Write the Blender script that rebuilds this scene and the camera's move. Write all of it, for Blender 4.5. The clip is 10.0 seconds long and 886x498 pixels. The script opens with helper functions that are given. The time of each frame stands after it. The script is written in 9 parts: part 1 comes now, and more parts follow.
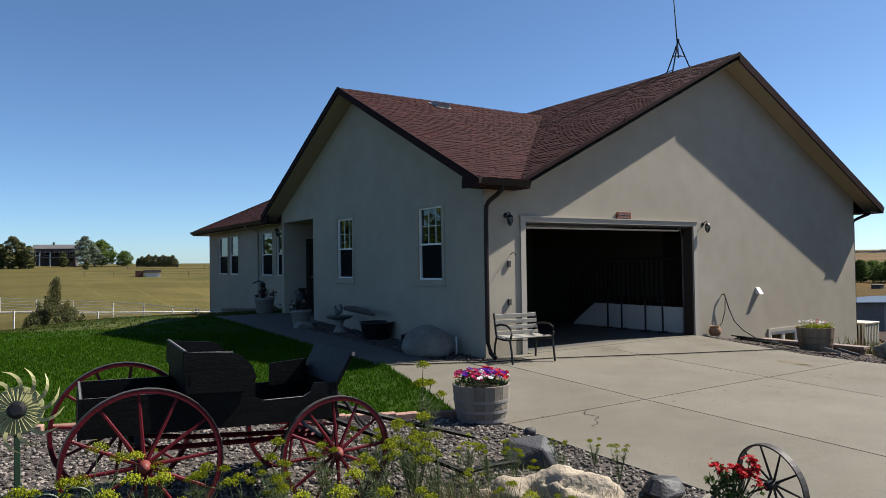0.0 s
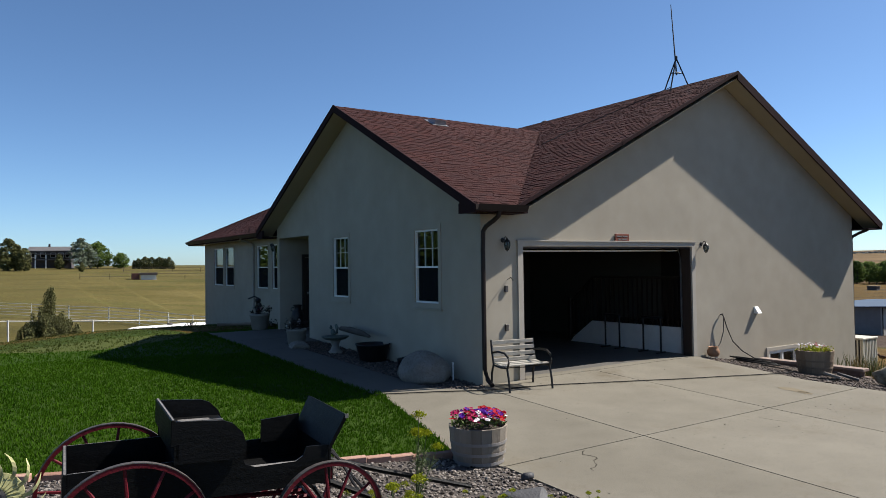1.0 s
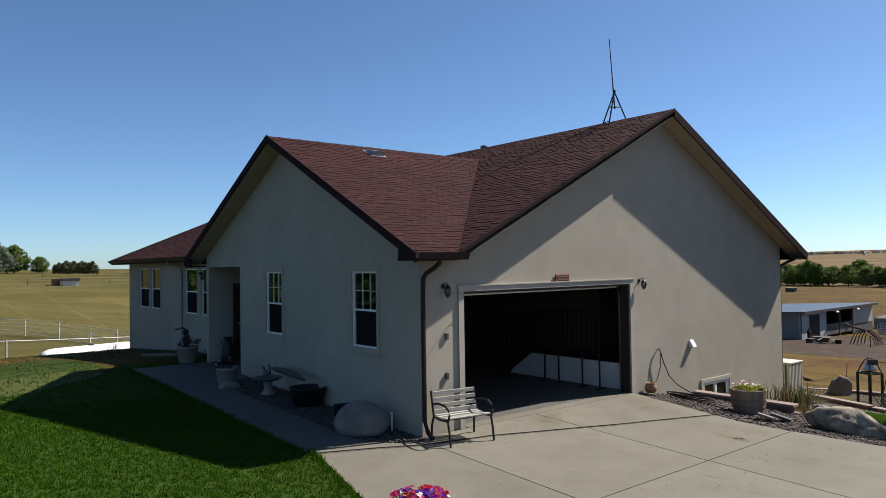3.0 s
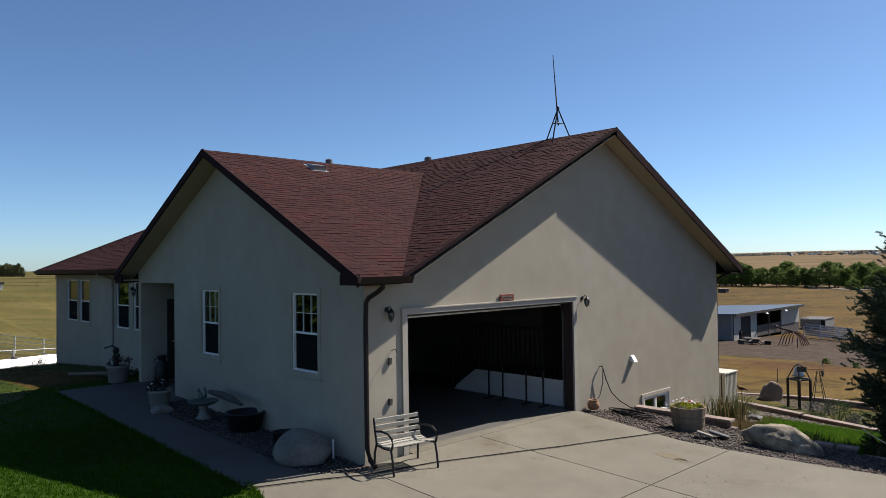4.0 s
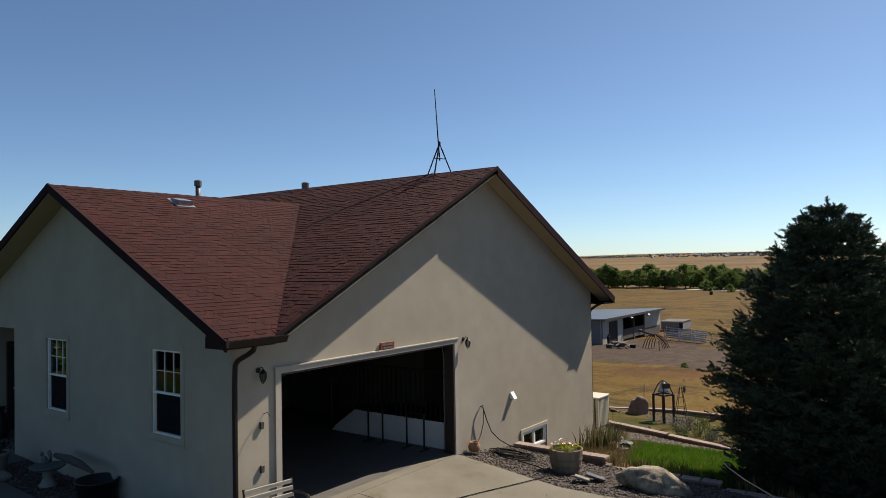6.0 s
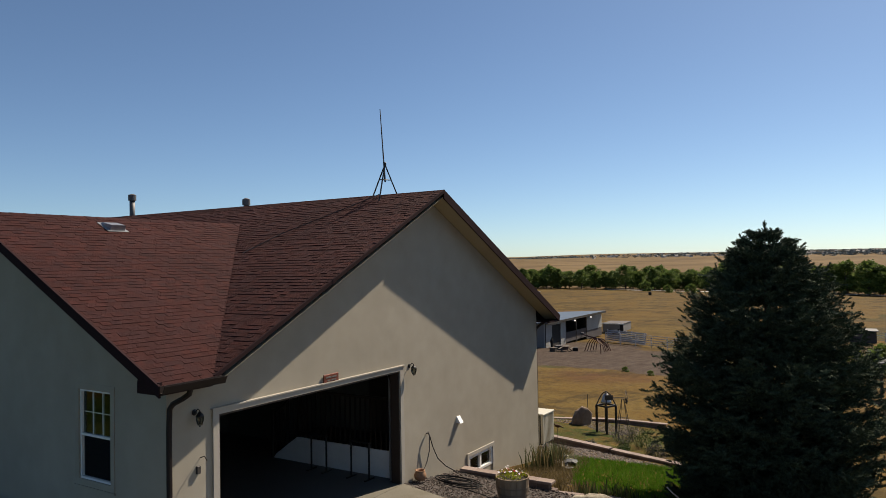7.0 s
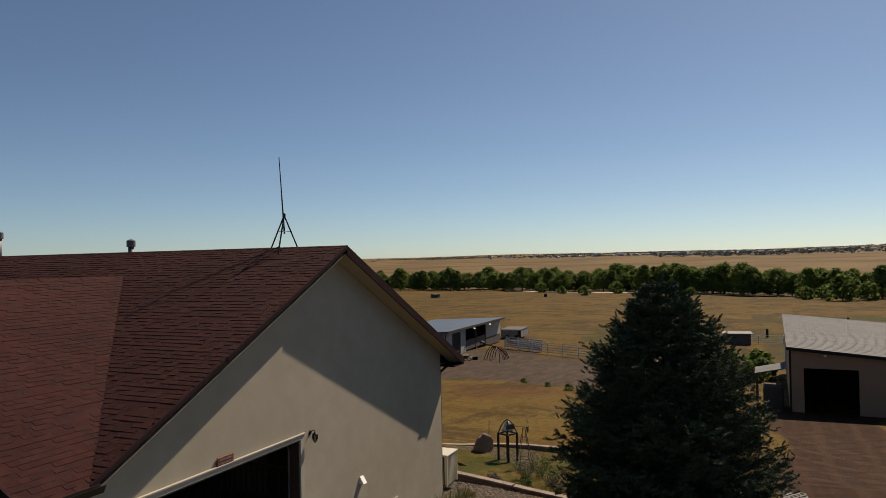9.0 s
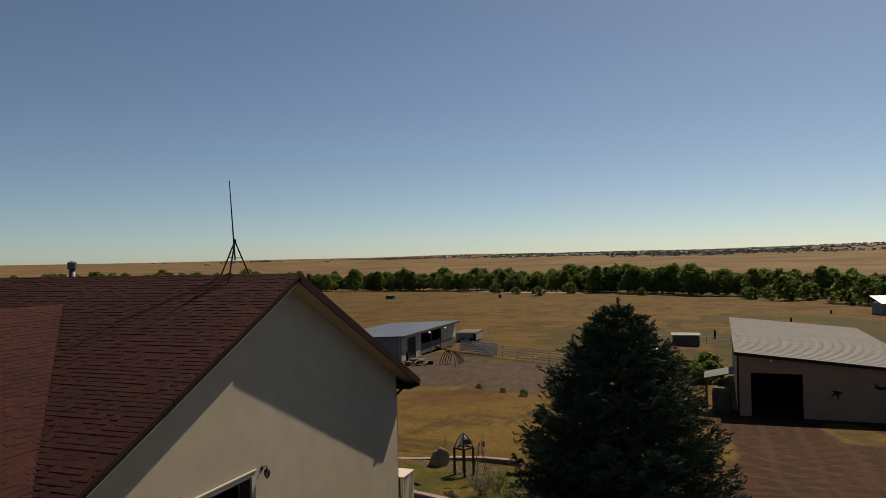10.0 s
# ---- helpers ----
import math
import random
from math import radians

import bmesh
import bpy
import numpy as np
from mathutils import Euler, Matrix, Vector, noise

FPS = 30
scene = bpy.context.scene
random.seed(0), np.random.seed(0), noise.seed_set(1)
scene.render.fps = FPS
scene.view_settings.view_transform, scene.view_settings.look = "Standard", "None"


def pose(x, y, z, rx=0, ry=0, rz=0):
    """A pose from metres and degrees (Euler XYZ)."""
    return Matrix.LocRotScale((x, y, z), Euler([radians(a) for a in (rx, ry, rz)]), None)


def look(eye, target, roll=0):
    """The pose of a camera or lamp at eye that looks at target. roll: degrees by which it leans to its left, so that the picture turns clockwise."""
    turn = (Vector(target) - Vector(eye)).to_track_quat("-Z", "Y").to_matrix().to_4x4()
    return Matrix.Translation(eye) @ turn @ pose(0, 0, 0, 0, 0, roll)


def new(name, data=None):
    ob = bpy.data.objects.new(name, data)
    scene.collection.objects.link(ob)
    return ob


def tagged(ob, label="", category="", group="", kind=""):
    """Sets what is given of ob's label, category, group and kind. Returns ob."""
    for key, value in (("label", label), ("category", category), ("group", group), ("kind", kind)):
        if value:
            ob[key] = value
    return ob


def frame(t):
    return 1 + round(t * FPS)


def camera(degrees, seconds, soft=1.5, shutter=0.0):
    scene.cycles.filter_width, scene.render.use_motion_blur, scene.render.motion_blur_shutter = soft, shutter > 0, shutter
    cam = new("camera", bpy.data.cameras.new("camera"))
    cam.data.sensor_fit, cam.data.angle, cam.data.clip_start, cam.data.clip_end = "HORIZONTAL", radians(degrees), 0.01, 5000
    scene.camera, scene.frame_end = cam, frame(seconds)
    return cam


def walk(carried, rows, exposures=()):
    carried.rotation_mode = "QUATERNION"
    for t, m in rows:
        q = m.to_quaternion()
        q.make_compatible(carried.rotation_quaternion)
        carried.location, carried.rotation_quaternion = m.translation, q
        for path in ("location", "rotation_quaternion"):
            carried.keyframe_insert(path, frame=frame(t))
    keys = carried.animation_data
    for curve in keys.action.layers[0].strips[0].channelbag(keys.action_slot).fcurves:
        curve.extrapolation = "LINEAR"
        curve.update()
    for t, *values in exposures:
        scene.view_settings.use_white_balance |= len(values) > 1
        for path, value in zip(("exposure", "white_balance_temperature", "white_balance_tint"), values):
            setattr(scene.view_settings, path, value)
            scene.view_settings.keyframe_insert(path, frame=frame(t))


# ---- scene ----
cam = camera(64.6, 10.0, soft=0.85)
PATH = [
    (0.0, (-7.595, -10.052, 1.699), (-2.047, -1.735, 1.908), -0.85),
    (0.5, (-7.552, -10.017, 1.927), (-1.996, -1.706, 2.140), -0.85),
    (1.0, (-7.515, -9.959, 2.147), (-1.931, -1.666, 2.363), -0.85),
    (1.5, (-7.478, -9.886, 2.359), (-1.758, -1.686, 2.577), -0.85),
    (2.0, (-7.435, -9.803, 2.561), (-1.540, -1.729, 2.782), -0.85),
    (2.5, (-7.384, -9.716, 2.757), (-1.315, -1.772, 2.979), -0.86),
    (4.0, (-7.178, -9.457, 3.332), (-0.263, -2.236, 3.556), -0.88),
    (4.5, (-7.094, -9.375, 3.534), (0.122, -2.455, 3.757), -0.90),
    (5.0, (-7.004, -9.296, 3.748), (0.511, -2.702, 3.969), -0.91),
    (5.5, (-6.911, -9.220, 3.977), (0.875, -2.949, 4.197), -0.93),
    (6.0, (-6.817, -9.145, 4.225), (1.226, -3.206, 4.443), -0.94),
    (7.5, (-6.541, -8.922, 5.093), (2.137, -3.957, 5.299), -1.01),
    (8.0, (-6.452, -8.846, 5.417), (2.405, -4.208, 5.618), -1.03),
    (8.5, (-6.361, -8.772, 5.751), (2.652, -4.443, 5.947), -1.06),
    (9.0, (-6.264, -8.699, 6.085), (2.886, -4.669, 6.275), -1.08),
    (9.5, (-6.156, -8.631, 6.408), (3.120, -4.900, 6.591), -1.11),
    (10.0, (-6.029, -8.571, 6.703), (3.361, -5.136, 6.879), -1.14),
]
EXPOSURES = [(0.0, 0.96, 6600, 11), (2.5, 0.90, 6600, 11), (4.0, 0.83, 6700, 12), (5.5, 0.77, 7150, 12), (7.5, 0.57, 7750, 13), (9.0, 0.25, 8300, 15), (10.0, 0.13, 8900, 15)]
walk(cam, [(t, look(eye, target, roll)) for t, eye, target, roll in PATH], EXPOSURES)

# ---------------------------------------------------------------- light
SUN_EL, SUN_AZ = 47.0, -15.5          # degrees; azimuth from +x towards +y
world = bpy.data.worlds.new("sky")
scene.world = world
world.use_nodes = True
wn = world.node_tree.nodes
wn.clear()
sky = wn.new("ShaderNodeTexSky")
sky.sky_type = "NISHITA"
sky.sun_disc = False
sky.sun_elevation = radians(SUN_EL)
sky.sun_rotation = radians(90 - SUN_AZ)
sky.altitude = 1300
sky.air_density = 0.8
sky.dust_density = 1.0
sky.ozone_density = 5.5
bg = wn.new("ShaderNodeBackground")
bg.inputs["Strength"].default_value = 0.077
wo = wn.new("ShaderNodeOutputWorld")
tint = wn.new("ShaderNodeMix")
tint.data_type, tint.blend_type = "RGBA", "MULTIPLY"
tint.inputs["Factor"].default_value = 1.0
tint.inputs["B"].default_value = (0.858, 0.965, 0.985, 1)
world.node_tree.links.new(sky.outputs[0], tint.inputs["A"])
world.node_tree.links.new(tint.outputs["Result"], bg.inputs[0])
world.node_tree.links.new(bg.outputs[0], wo.inputs[0])
sun_data = bpy.data.lights.new("sun", "SUN")
sun_data.energy = 5.0
sun_data.angle = radians(0.53)
sun_data.color = (1.0, 0.95, 0.87)
sun = new("sun", sun_data)
ce = math.cos(radians(SUN_EL))
sun_from = Vector((ce * math.cos(radians(SUN_AZ)), ce * math.sin(radians(SUN_AZ)), math.sin(radians(SUN_EL))))
sun.matrix_world = look(tuple(sun_from * 60), (0, 0, 0))


# ---------------------------------------------------------------- materials
def material(name, low, high, rough=0.8, metal=0.0, grain=8.0, coarse=0.7, bump=0.2, spread=0.5,
             fine=60.0, per_object=0.0, stretch=(1, 1, 1), spec=0.4, back=0.0, world_space=False, speck=0.0, tints=(), stain=0.0):
    """A surface whose colour wanders from low to high at two scales, with fine relief."""
    m = bpy.data.materials.new(name)
    m.use_nodes = True
    nt = m.node_tree
    n, l = nt.nodes, nt.links
    b = n["Principled BSDF"]
    b.inputs["Metallic"].default_value = metal
    b.inputs["Specular IOR Level"].default_value = min(spec, 0.1) if back else spec
    tc = n.new("ShaderNodeTexCoord")
    mp = n.new("ShaderNodeMapping")
    mp.inputs["Scale"].default_value = stretch
    if world_space:
        geo = n.new("ShaderNodeNewGeometry")
        l.new(geo.outputs["Position"], mp.inputs["Vector"])
    else:
        l.new(tc.outputs["Object"], mp.inputs["Vector"])
    big = n.new("ShaderNodeTexNoise")
    big.inputs["Scale"].default_value = coarse
    big.inputs["Detail"].default_value = 5
    small = n.new("ShaderNodeTexNoise")
    small.inputs["Scale"].default_value = grain
    small.inputs["Detail"].default_value = 6
    tiny = n.new("ShaderNodeTexNoise")
    tiny.inputs["Scale"].default_value = fine
    tiny.inputs["Detail"].default_value = 3
    for t in (big, small, tiny):
        l.new(mp.outputs[0], t.inputs["Vector"])
    mix = n.new("ShaderNodeMath")
    mix.operation = "MULTIPLY_ADD"
    l.new(big.outputs["Fac"], mix.inputs[0])
    mix.inputs[1].default_value = 0.55
    add = n.new("ShaderNodeMath")
    add.operation = "MULTIPLY"
    l.new(small.outputs["Fac"], add.inputs[0])
    add.inputs[1].default_value = 0.45
    l.new(add.outputs[0], mix.inputs[2])
    last = mix
    if per_object:
        info = n.new("ShaderNodeObjectInfo")
        geo2 = n.new("ShaderNodeNewGeometry")
        s1 = n.new("ShaderNodeMath")
        s1.operation = "ADD"
        l.new(info.outputs["Random"], s1.inputs[0])
        l.new(geo2.outputs["Random Per Island"], s1.inputs[1])
        s2 = n.new("ShaderNodeMath")
        s2.operation = "FRACT"
        l.new(s1.outputs[0], s2.inputs[0])
        s3 = n.new("ShaderNodeMath")
        s3.operation = "SUBTRACT"
        l.new(s2.outputs[0], s3.inputs[0])
        s3.inputs[1].default_value = 0.5
        s4 = n.new("ShaderNodeMath")
        s4.operation = "MULTIPLY_ADD"
        l.new(s3.outputs[0], s4.inputs[0])
        s4.inputs[1].default_value = per_object
        l.new(mix.outputs[0], s4.inputs[2])
        last = s4
    ramp = n.new("ShaderNodeMapRange")
    ramp.inputs["From Min"].default_value = 0.5 - spread * 0.5
    ramp.inputs["From Max"].default_value = 0.5 + spread * 0.5
    l.new(last.outputs[0], ramp.inputs["Value"])
    col = n.new("ShaderNodeMix")
    col.data_type = "RGBA"
    l.new(ramp.outputs[0], col.inputs["Factor"])
    col.inputs["A"].default_value = (*low, 1)
    col.inputs["B"].default_value = (*high, 1)
    tone = col.outputs["Result"]
    if speck:
        sr = n.new("ShaderNodeMapRange")
        sr.inputs["From Min"].default_value, sr.inputs["From Max"].default_value = 0.56, 0.72
        sr.inputs["To Max"].default_value = speck
        l.new(tiny.outputs["Fac"], sr.inputs["Value"])
        sm = n.new("ShaderNodeMix")
        sm.data_type = "RGBA"
        l.new(sr.outputs[0], sm.inputs["Factor"])
        l.new(tone, sm.inputs["A"])
        sm.inputs["B"].default_value = (low[0] * 0.35, low[1] * 0.35, low[2] * 0.35, 1)
        tone = sm.outputs["Result"]
    if stain:
        sn = n.new("ShaderNodeTexNoise")
        sn.inputs["Scale"].default_value = 0.55
        sn.inputs["Detail"].default_value = 9
        sn.inputs["Roughness"].default_value = 0.72
        l.new(mp.outputs[0], sn.inputs["Vector"])
        sg = n.new("ShaderNodeMapRange")
        sg.inputs["From Min"].default_value, sg.inputs["From Max"].default_value = 0.55, 0.72
        sg.inputs["To Max"].default_value = stain
        l.new(sn.outputs["Fac"], sg.inputs["Value"])
        st = n.new("ShaderNodeMix")
        st.data_type = "RGBA"
        l.new(sg.outputs[0], st.inputs["Factor"])
        l.new(tone, st.inputs["A"])
        st.inputs["B"].default_value = (low[0] * 0.72, low[1] * 0.62, low[2] * 0.5, 1)
        tone = st.outputs["Result"]
    if tints:
        t1 = n.new("ShaderNodeMath")
        t1.operation = "MULTIPLY"
        l.new(s2.outputs[0], t1.inputs[0])
        t1.inputs[1].default_value = 17.3
        t2 = n.new("ShaderNodeMath")
        t2.operation = "FRACT"
        l.new(t1.outputs[0], t2.inputs[0])
        hue = n.new("ShaderNodeMix")
        hue.data_type = "RGBA"
        l.new(t2.outputs[0], hue.inputs["Factor"])
        hue.inputs["A"].default_value, hue.inputs["B"].default_value = (*tints[0], 1), (*tints[1], 1)
        tm = n.new("ShaderNodeMix")
        tm.data_type, tm.blend_type = "RGBA", "MULTIPLY"
        tm.inputs["Factor"].default_value = 1.0
        l.new(tone, tm.inputs["A"])
        l.new(hue.outputs["Result"], tm.inputs["B"])
        tone = tm.outputs["Result"]
    l.new(tone, b.inputs["Base Color"])
    rr = n.new("ShaderNodeMapRange")
    l.new(small.outputs["Fac"], rr.inputs["Value"])
    rr.inputs["To Min"].default_value = max(0.02, rough - 0.1)
    rr.inputs["To Max"].default_value = min(1.0, rough + 0.1)
    l.new(rr.outputs[0], b.inputs["Roughness"])
    if bump:
        hsum = n.new("ShaderNodeMath")
        hsum.operation = "ADD"
        l.new(small.outputs["Fac"], hsum.inputs[0])
        l.new(tiny.outputs["Fac"], hsum.inputs[1])
        bp = n.new("ShaderNodeBump")
        bp.inputs["Strength"].default_value = bump
        bp.inputs["Distance"].default_value = 0.02
        l.new(hsum.outputs[0], bp.inputs["Height"])
        l.new(bp.outputs[0], b.inputs["Normal"])
    if back:
        b.inputs["Subsurface Weight"].default_value = 0
        tr = n.new("ShaderNodeBsdfTranslucent")
        l.new(col.outputs["Result"], tr.inputs["Color"])
        ms = n.new("ShaderNodeMixShader")
        ms.inputs[0].default_value = back
        out = n["Material Output"]
        l.new(b.outputs[0], ms.inputs[1])
        l.new(tr.outputs[0], ms.inputs[2])
        l.new(ms.outputs[0], out.inputs["Surface"])
    return m


STUCCO = material("stucco", (0.2900, 0.2600, 0.2080), (0.3750, 0.3400, 0.2750), 0.9, grain=2.2, coarse=0.5, bump=0.16, fine=90, spread=0.42, spec=0.2, speck=0.16)
STUCCO_TRIM = material("stucco_trim", (0.3200, 0.2930, 0.2520), (0.3950, 0.3650, 0.3180), 0.9, grain=5, coarse=0.5, bump=0.12, fine=60, spec=0.2)
SOFFIT = material("soffit_paint", (0.306, 0.2635, 0.1827), (0.357, 0.3102, 0.221), 0.75, grain=4, coarse=0.6, bump=0.05, spec=0.25)
FASCIA = material("brown_fascia", (0.0190, 0.0105, 0.0112), (0.0320, 0.0185, 0.0195), 0.8, grain=5, coarse=1, bump=0.08, spec=0.04)
GUTTER = material("brown_gutter_metal", (0.0153, 0.0102, 0.0093), (0.0255, 0.0179, 0.0161), 0.6, grain=4, coarse=1, bump=0.03, spec=0.2)
SHINGLE = material("asphalt_shingle", (0.0191, 0.0067, 0.0065), (0.0515, 0.0175, 0.0157), 0.92, grain=9, coarse=0.5, bump=0.6, fine=160, spread=0.7, per_object=0.25, spec=0.12, tints=((1.12, 0.97, 0.90), (0.90, 1.0, 1.10)))
SHINGLE_BED = material("roof_felt", (0.0255, 0.0153, 0.0153), (0.0425, 0.0255, 0.0255), 0.95, grain=9, coarse=1, bump=0.3, spec=0.1)
CONCRETE = material("driveway_concrete", (0.1060, 0.0965, 0.0752), (0.1690, 0.1560, 0.1255), 0.85, grain=2.2, coarse=0.45, bump=0.12, fine=70, spread=0.42, spec=0.25, per_object=0.1, world_space=True, speck=0.55, stain=0.75)
# darker than the driveway: the house's shade is put into this concrete colour
SHADED_WALK = material("shaded_walk_concrete", (0.072, 0.0662, 0.058), (0.105, 0.097, 0.0855), 0.85, grain=2.5, coarse=0.6, bump=0.12, fine=70, spec=0.25, world_space=True)
JOINT = material("joint_dirt", (0.0595, 0.051, 0.0425), (0.1105, 0.0935, 0.0765), 0.95, grain=12, bump=0.2, spec=0.1)
# the open garage's shade is put into these two dark colours
SHADED_GARAGE_FLOOR = material("garage_floor", (0.0638, 0.0612, 0.0561), (0.0935, 0.0892, 0.0824), 0.6, grain=3, bump=0.06)
SHADED_DRYWALL = material("shaded_drywall", (0.0723, 0.0697, 0.0612), (0.102, 0.0978, 0.085), 0.9, grain=3, bump=0.04)
WHITE = material("white_vinyl", (0.72, 0.72, 0.70), (0.80, 0.80, 0.78), 0.4, grain=5, bump=0.03)
PAINT_WHITE = material("white_paint", (0.62, 0.62, 0.60), (0.76, 0.76, 0.74), 0.5, grain=6, bump=0.06)
BLACK_METAL = material("black_iron", (0.0085, 0.0085, 0.0093), (0.0213, 0.0204, 0.0195), 0.45, metal=0.3, grain=20, bump=0.1)
DARK_WOOD = material("dark_stained_wood", (0.0119, 0.0076, 0.0051), (0.0255, 0.0161, 0.011), 0.5, grain=12, stretch=(1, 1, 6), bump=0.12)
BROWN_DOOR = material("brown_door_paint", (0.0255, 0.017, 0.0136), (0.0425, 0.0289, 0.0229), 0.55, grain=6, bump=0.1)
GALV = material("galvanized_steel", (0.2805, 0.289, 0.2975), (0.425, 0.4335, 0.442), 0.4, metal=0.75, grain=9, bump=0.05)
# near-black: the shade of unlit rooms is put into the colour
UNLIT_ROOM = material("unlit_room_shade", (0.0213, 0.0204, 0.0187), (0.0382, 0.0357, 0.034), 0.9, grain=2, bump=0.0)


def glass_material():
    m = bpy.data.materials.new("window_glass")
    m.use_nodes = True
    nt = m.node_tree
    nt.nodes.clear()
    o = nt.nodes.new("ShaderNodeOutputMaterial")
    tr = nt.nodes.new("ShaderNodeBsdfTransparent")
    tr.inputs[0].default_value = (0.40, 0.43, 0.42, 1)
    gl = nt.nodes.new("ShaderNodeBsdfGlossy")
    gl.inputs["Roughness"].default_value = 0.015
    gl.inputs["Color"].default_value = (0.9, 0.95, 0.92, 1)
    fr = nt.nodes.new("ShaderNodeFresnel")
    fr.inputs[0].default_value = 1.55
    nz = nt.nodes.new("ShaderNodeTexNoise")
    nz.inputs["Scale"].default_value = 1.6
    bp = nt.nodes.new("ShaderNodeBump")
    bp.inputs["Strength"].default_value = 0.03
    nt.links.new(nz.outputs[0], bp.inputs["Height"])
    nt.links.new(bp.outputs[0], gl.inputs["Normal"])
    mx = nt.nodes.new("ShaderNodeMixShader")
    nt.links.new(fr.outputs[0], mx.inputs[0])
    nt.links.new(tr.outputs[0], mx.inputs[1])
    nt.links.new(gl.outputs[0], mx.inputs[2])
    nt.links.new(mx.outputs[0], o.inputs[0])
    return m


GLASS = glass_material()


# ---------------------------------------------------------------- mesh building
class Shape:
    """Gathers vertices and faces of one mesh."""

    def __init__(self):
        self.v, self.f = [], []

    def add(self, verts, faces, m=None):
        k = len(self.v)
        self.v += [tuple(m @ Vector(p)) for p in verts] if m is not None else [tuple(p) for p in verts]
        self.f += [tuple(i + k for i in f) for f in faces]
        return self

    def box(self, x0, x1, y0, y1, z0, z1, c=0.0, m=None):
        """A box, its edges chamfered by c."""
        if c <= 0:
            v = [(x, y, z) for z in (z0, z1) for y in (y0, y1) for x in (x0, x1)]
            return self.add(v, [(0, 2, 3, 1), (4, 5, 7, 6), (0, 1, 5, 4), (2, 6, 7, 3), (0, 4, 6, 2), (1, 3, 7, 5)], m)
        bm = bmesh.new()
        bmesh.ops.create_cube(bm, size=1.0, matrix=Matrix.Translation(((x0 + x1) / 2, (y0 + y1) / 2, (z0 + z1) / 2)) @ Matrix.Diagonal((x1 - x0, y1 - y0, z1 - z0, 1)))
        bmesh.ops.bevel(bm, geom=bm.edges[:], offset=c, segments=1, affect="EDGES", profile=0.5)
        return self.take(bm, m)

    def take(self, bm, m=None):
        bm.verts.index_update()
        self.add([tuple(v.co) for v in bm.verts], [[v.index for v in f.verts] for f in bm.faces], m)
        bm.free()
        return self

    def prism(self, poly, z0, z1, m=None):
        """A plan polygon raised from z0 to z1; z may be a number or a function of x, y."""
        n = len(poly)
        f0 = z0 if callable(z0) else (lambda x, y: z0)
        f1 = z1 if callable(z1) else (lambda x, y: z1)
        v = [(x, y, f0(x, y)) for x, y in poly] + [(x, y, f1(x, y)) for x, y in poly]
        f = [tuple(range(n - 1, -1, -1)), tuple(range(n, 2 * n))] + [(i, (i + 1) % n, n + (i + 1) % n, n + i) for i in range(n)]
        return self.add(v, f, m)

    def rod(self, p0, p1, r0, r1=None, seg=8, caps=True):
        r1 = r0 if r1 is None else r1
        p0, p1 = Vector(p0), Vector(p1)
        q = (p1 - p0).to_track_quat("Z", "Y")
        v = [p0 + q @ Vector((r0 * math.cos(6.28318 * i / seg), r0 * math.sin(6.28318 * i / seg), 0)) for i in range(seg)]
        v += [p1 + q @ Vector((r1 * math.cos(6.28318 * i / seg), r1 * math.sin(6.28318 * i / seg), 0)) for i in range(seg)]
        f = [(i, (i + 1) % seg, seg + (i + 1) % seg, seg + i) for i in range(seg)]
        if caps:
            f += [tuple(range(seg - 1, -1, -1)), tuple(range(seg, 2 * seg))]
        return self.add(v, f)

    def tube(self, pts, r, seg=7):
        """A pipe along a line of points; r is a number or a list."""
        pts = [Vector(p) for p in pts]
        rs = r if isinstance(r, (list, tuple)) else [r] * len(pts)
        v, f = [], []
        up = Vector((0.13, 0.21, 0.97))
        for i, p in enumerate(pts):
            d = (pts[min(i + 1, len(pts) - 1)] - pts[max(i - 1, 0)]).normalized()
            a = d.cross(up)
            if a.length < 0.05:
                a = d.cross(Vector((1, 0, 0)))
            a.normalize()
            b = d.cross(a)
            v += [p + rs[i] * (math.cos(6.28318 * k / seg) * a + math.sin(6.28318 * k / seg) * b) for k in range(seg)]
        for i in range(len(pts) - 1):
            f += [(i * seg + k, i * seg + (k + 1) % seg, (i + 1) * seg + (k + 1) % seg, (i + 1) * seg + k) for k in range(seg)]
        f += [tuple(range(seg - 1, -1, -1)), tuple(range((len(pts) - 1) * seg, len(pts) * seg))]
        return self.add(v, f)

    def lathe(self, profile, seg=24, m=None, closed=True):
        """A profile of (radius, height) turned about z."""
        v, f = [], []
        for r, z in profile:
            v += [(r * math.cos(6.28318 * k / seg), r * math.sin(6.28318 * k / seg), z) for k in range(seg)]
        for i in range(len(profile) - 1):
            f += [(i * seg + k, i * seg + (k + 1) % seg, (i + 1) * seg + (k + 1) % seg, (i + 1) * seg + k) for k in range(seg)]
        if closed:
            f += [tuple(range(seg - 1, -1, -1)), tuple(range((len(profile) - 1) * seg, len(profile) * seg))]
        return self.add(v, f, m)

    def ring(self, r_in, r_out, w, seg=40, m=None):
        """A flat hoop about z, w wide."""
        return self.lathe([(r_out, -w / 2), (r_out, w / 2), (r_in, w / 2), (r_in, -w / 2), (r_out, -w / 2)], seg, m, closed=False)

    def ball(self, centre, r, seg=10, rings=6, squash=(1, 1, 1)):
        prof = [(math.sin(math.pi * i / rings) * r + 1e-4, -math.cos(math.pi * i / rings) * r) for i in range(rings + 1)]
        return self.lathe(prof, seg, Matrix.Translation(centre) @ Matrix.Diagonal((*squash, 1)))

    def mesh(self, name, smooth=False):
        me = bpy.data.meshes.new(name)
        me.from_pydata(self.v, [], self.f)
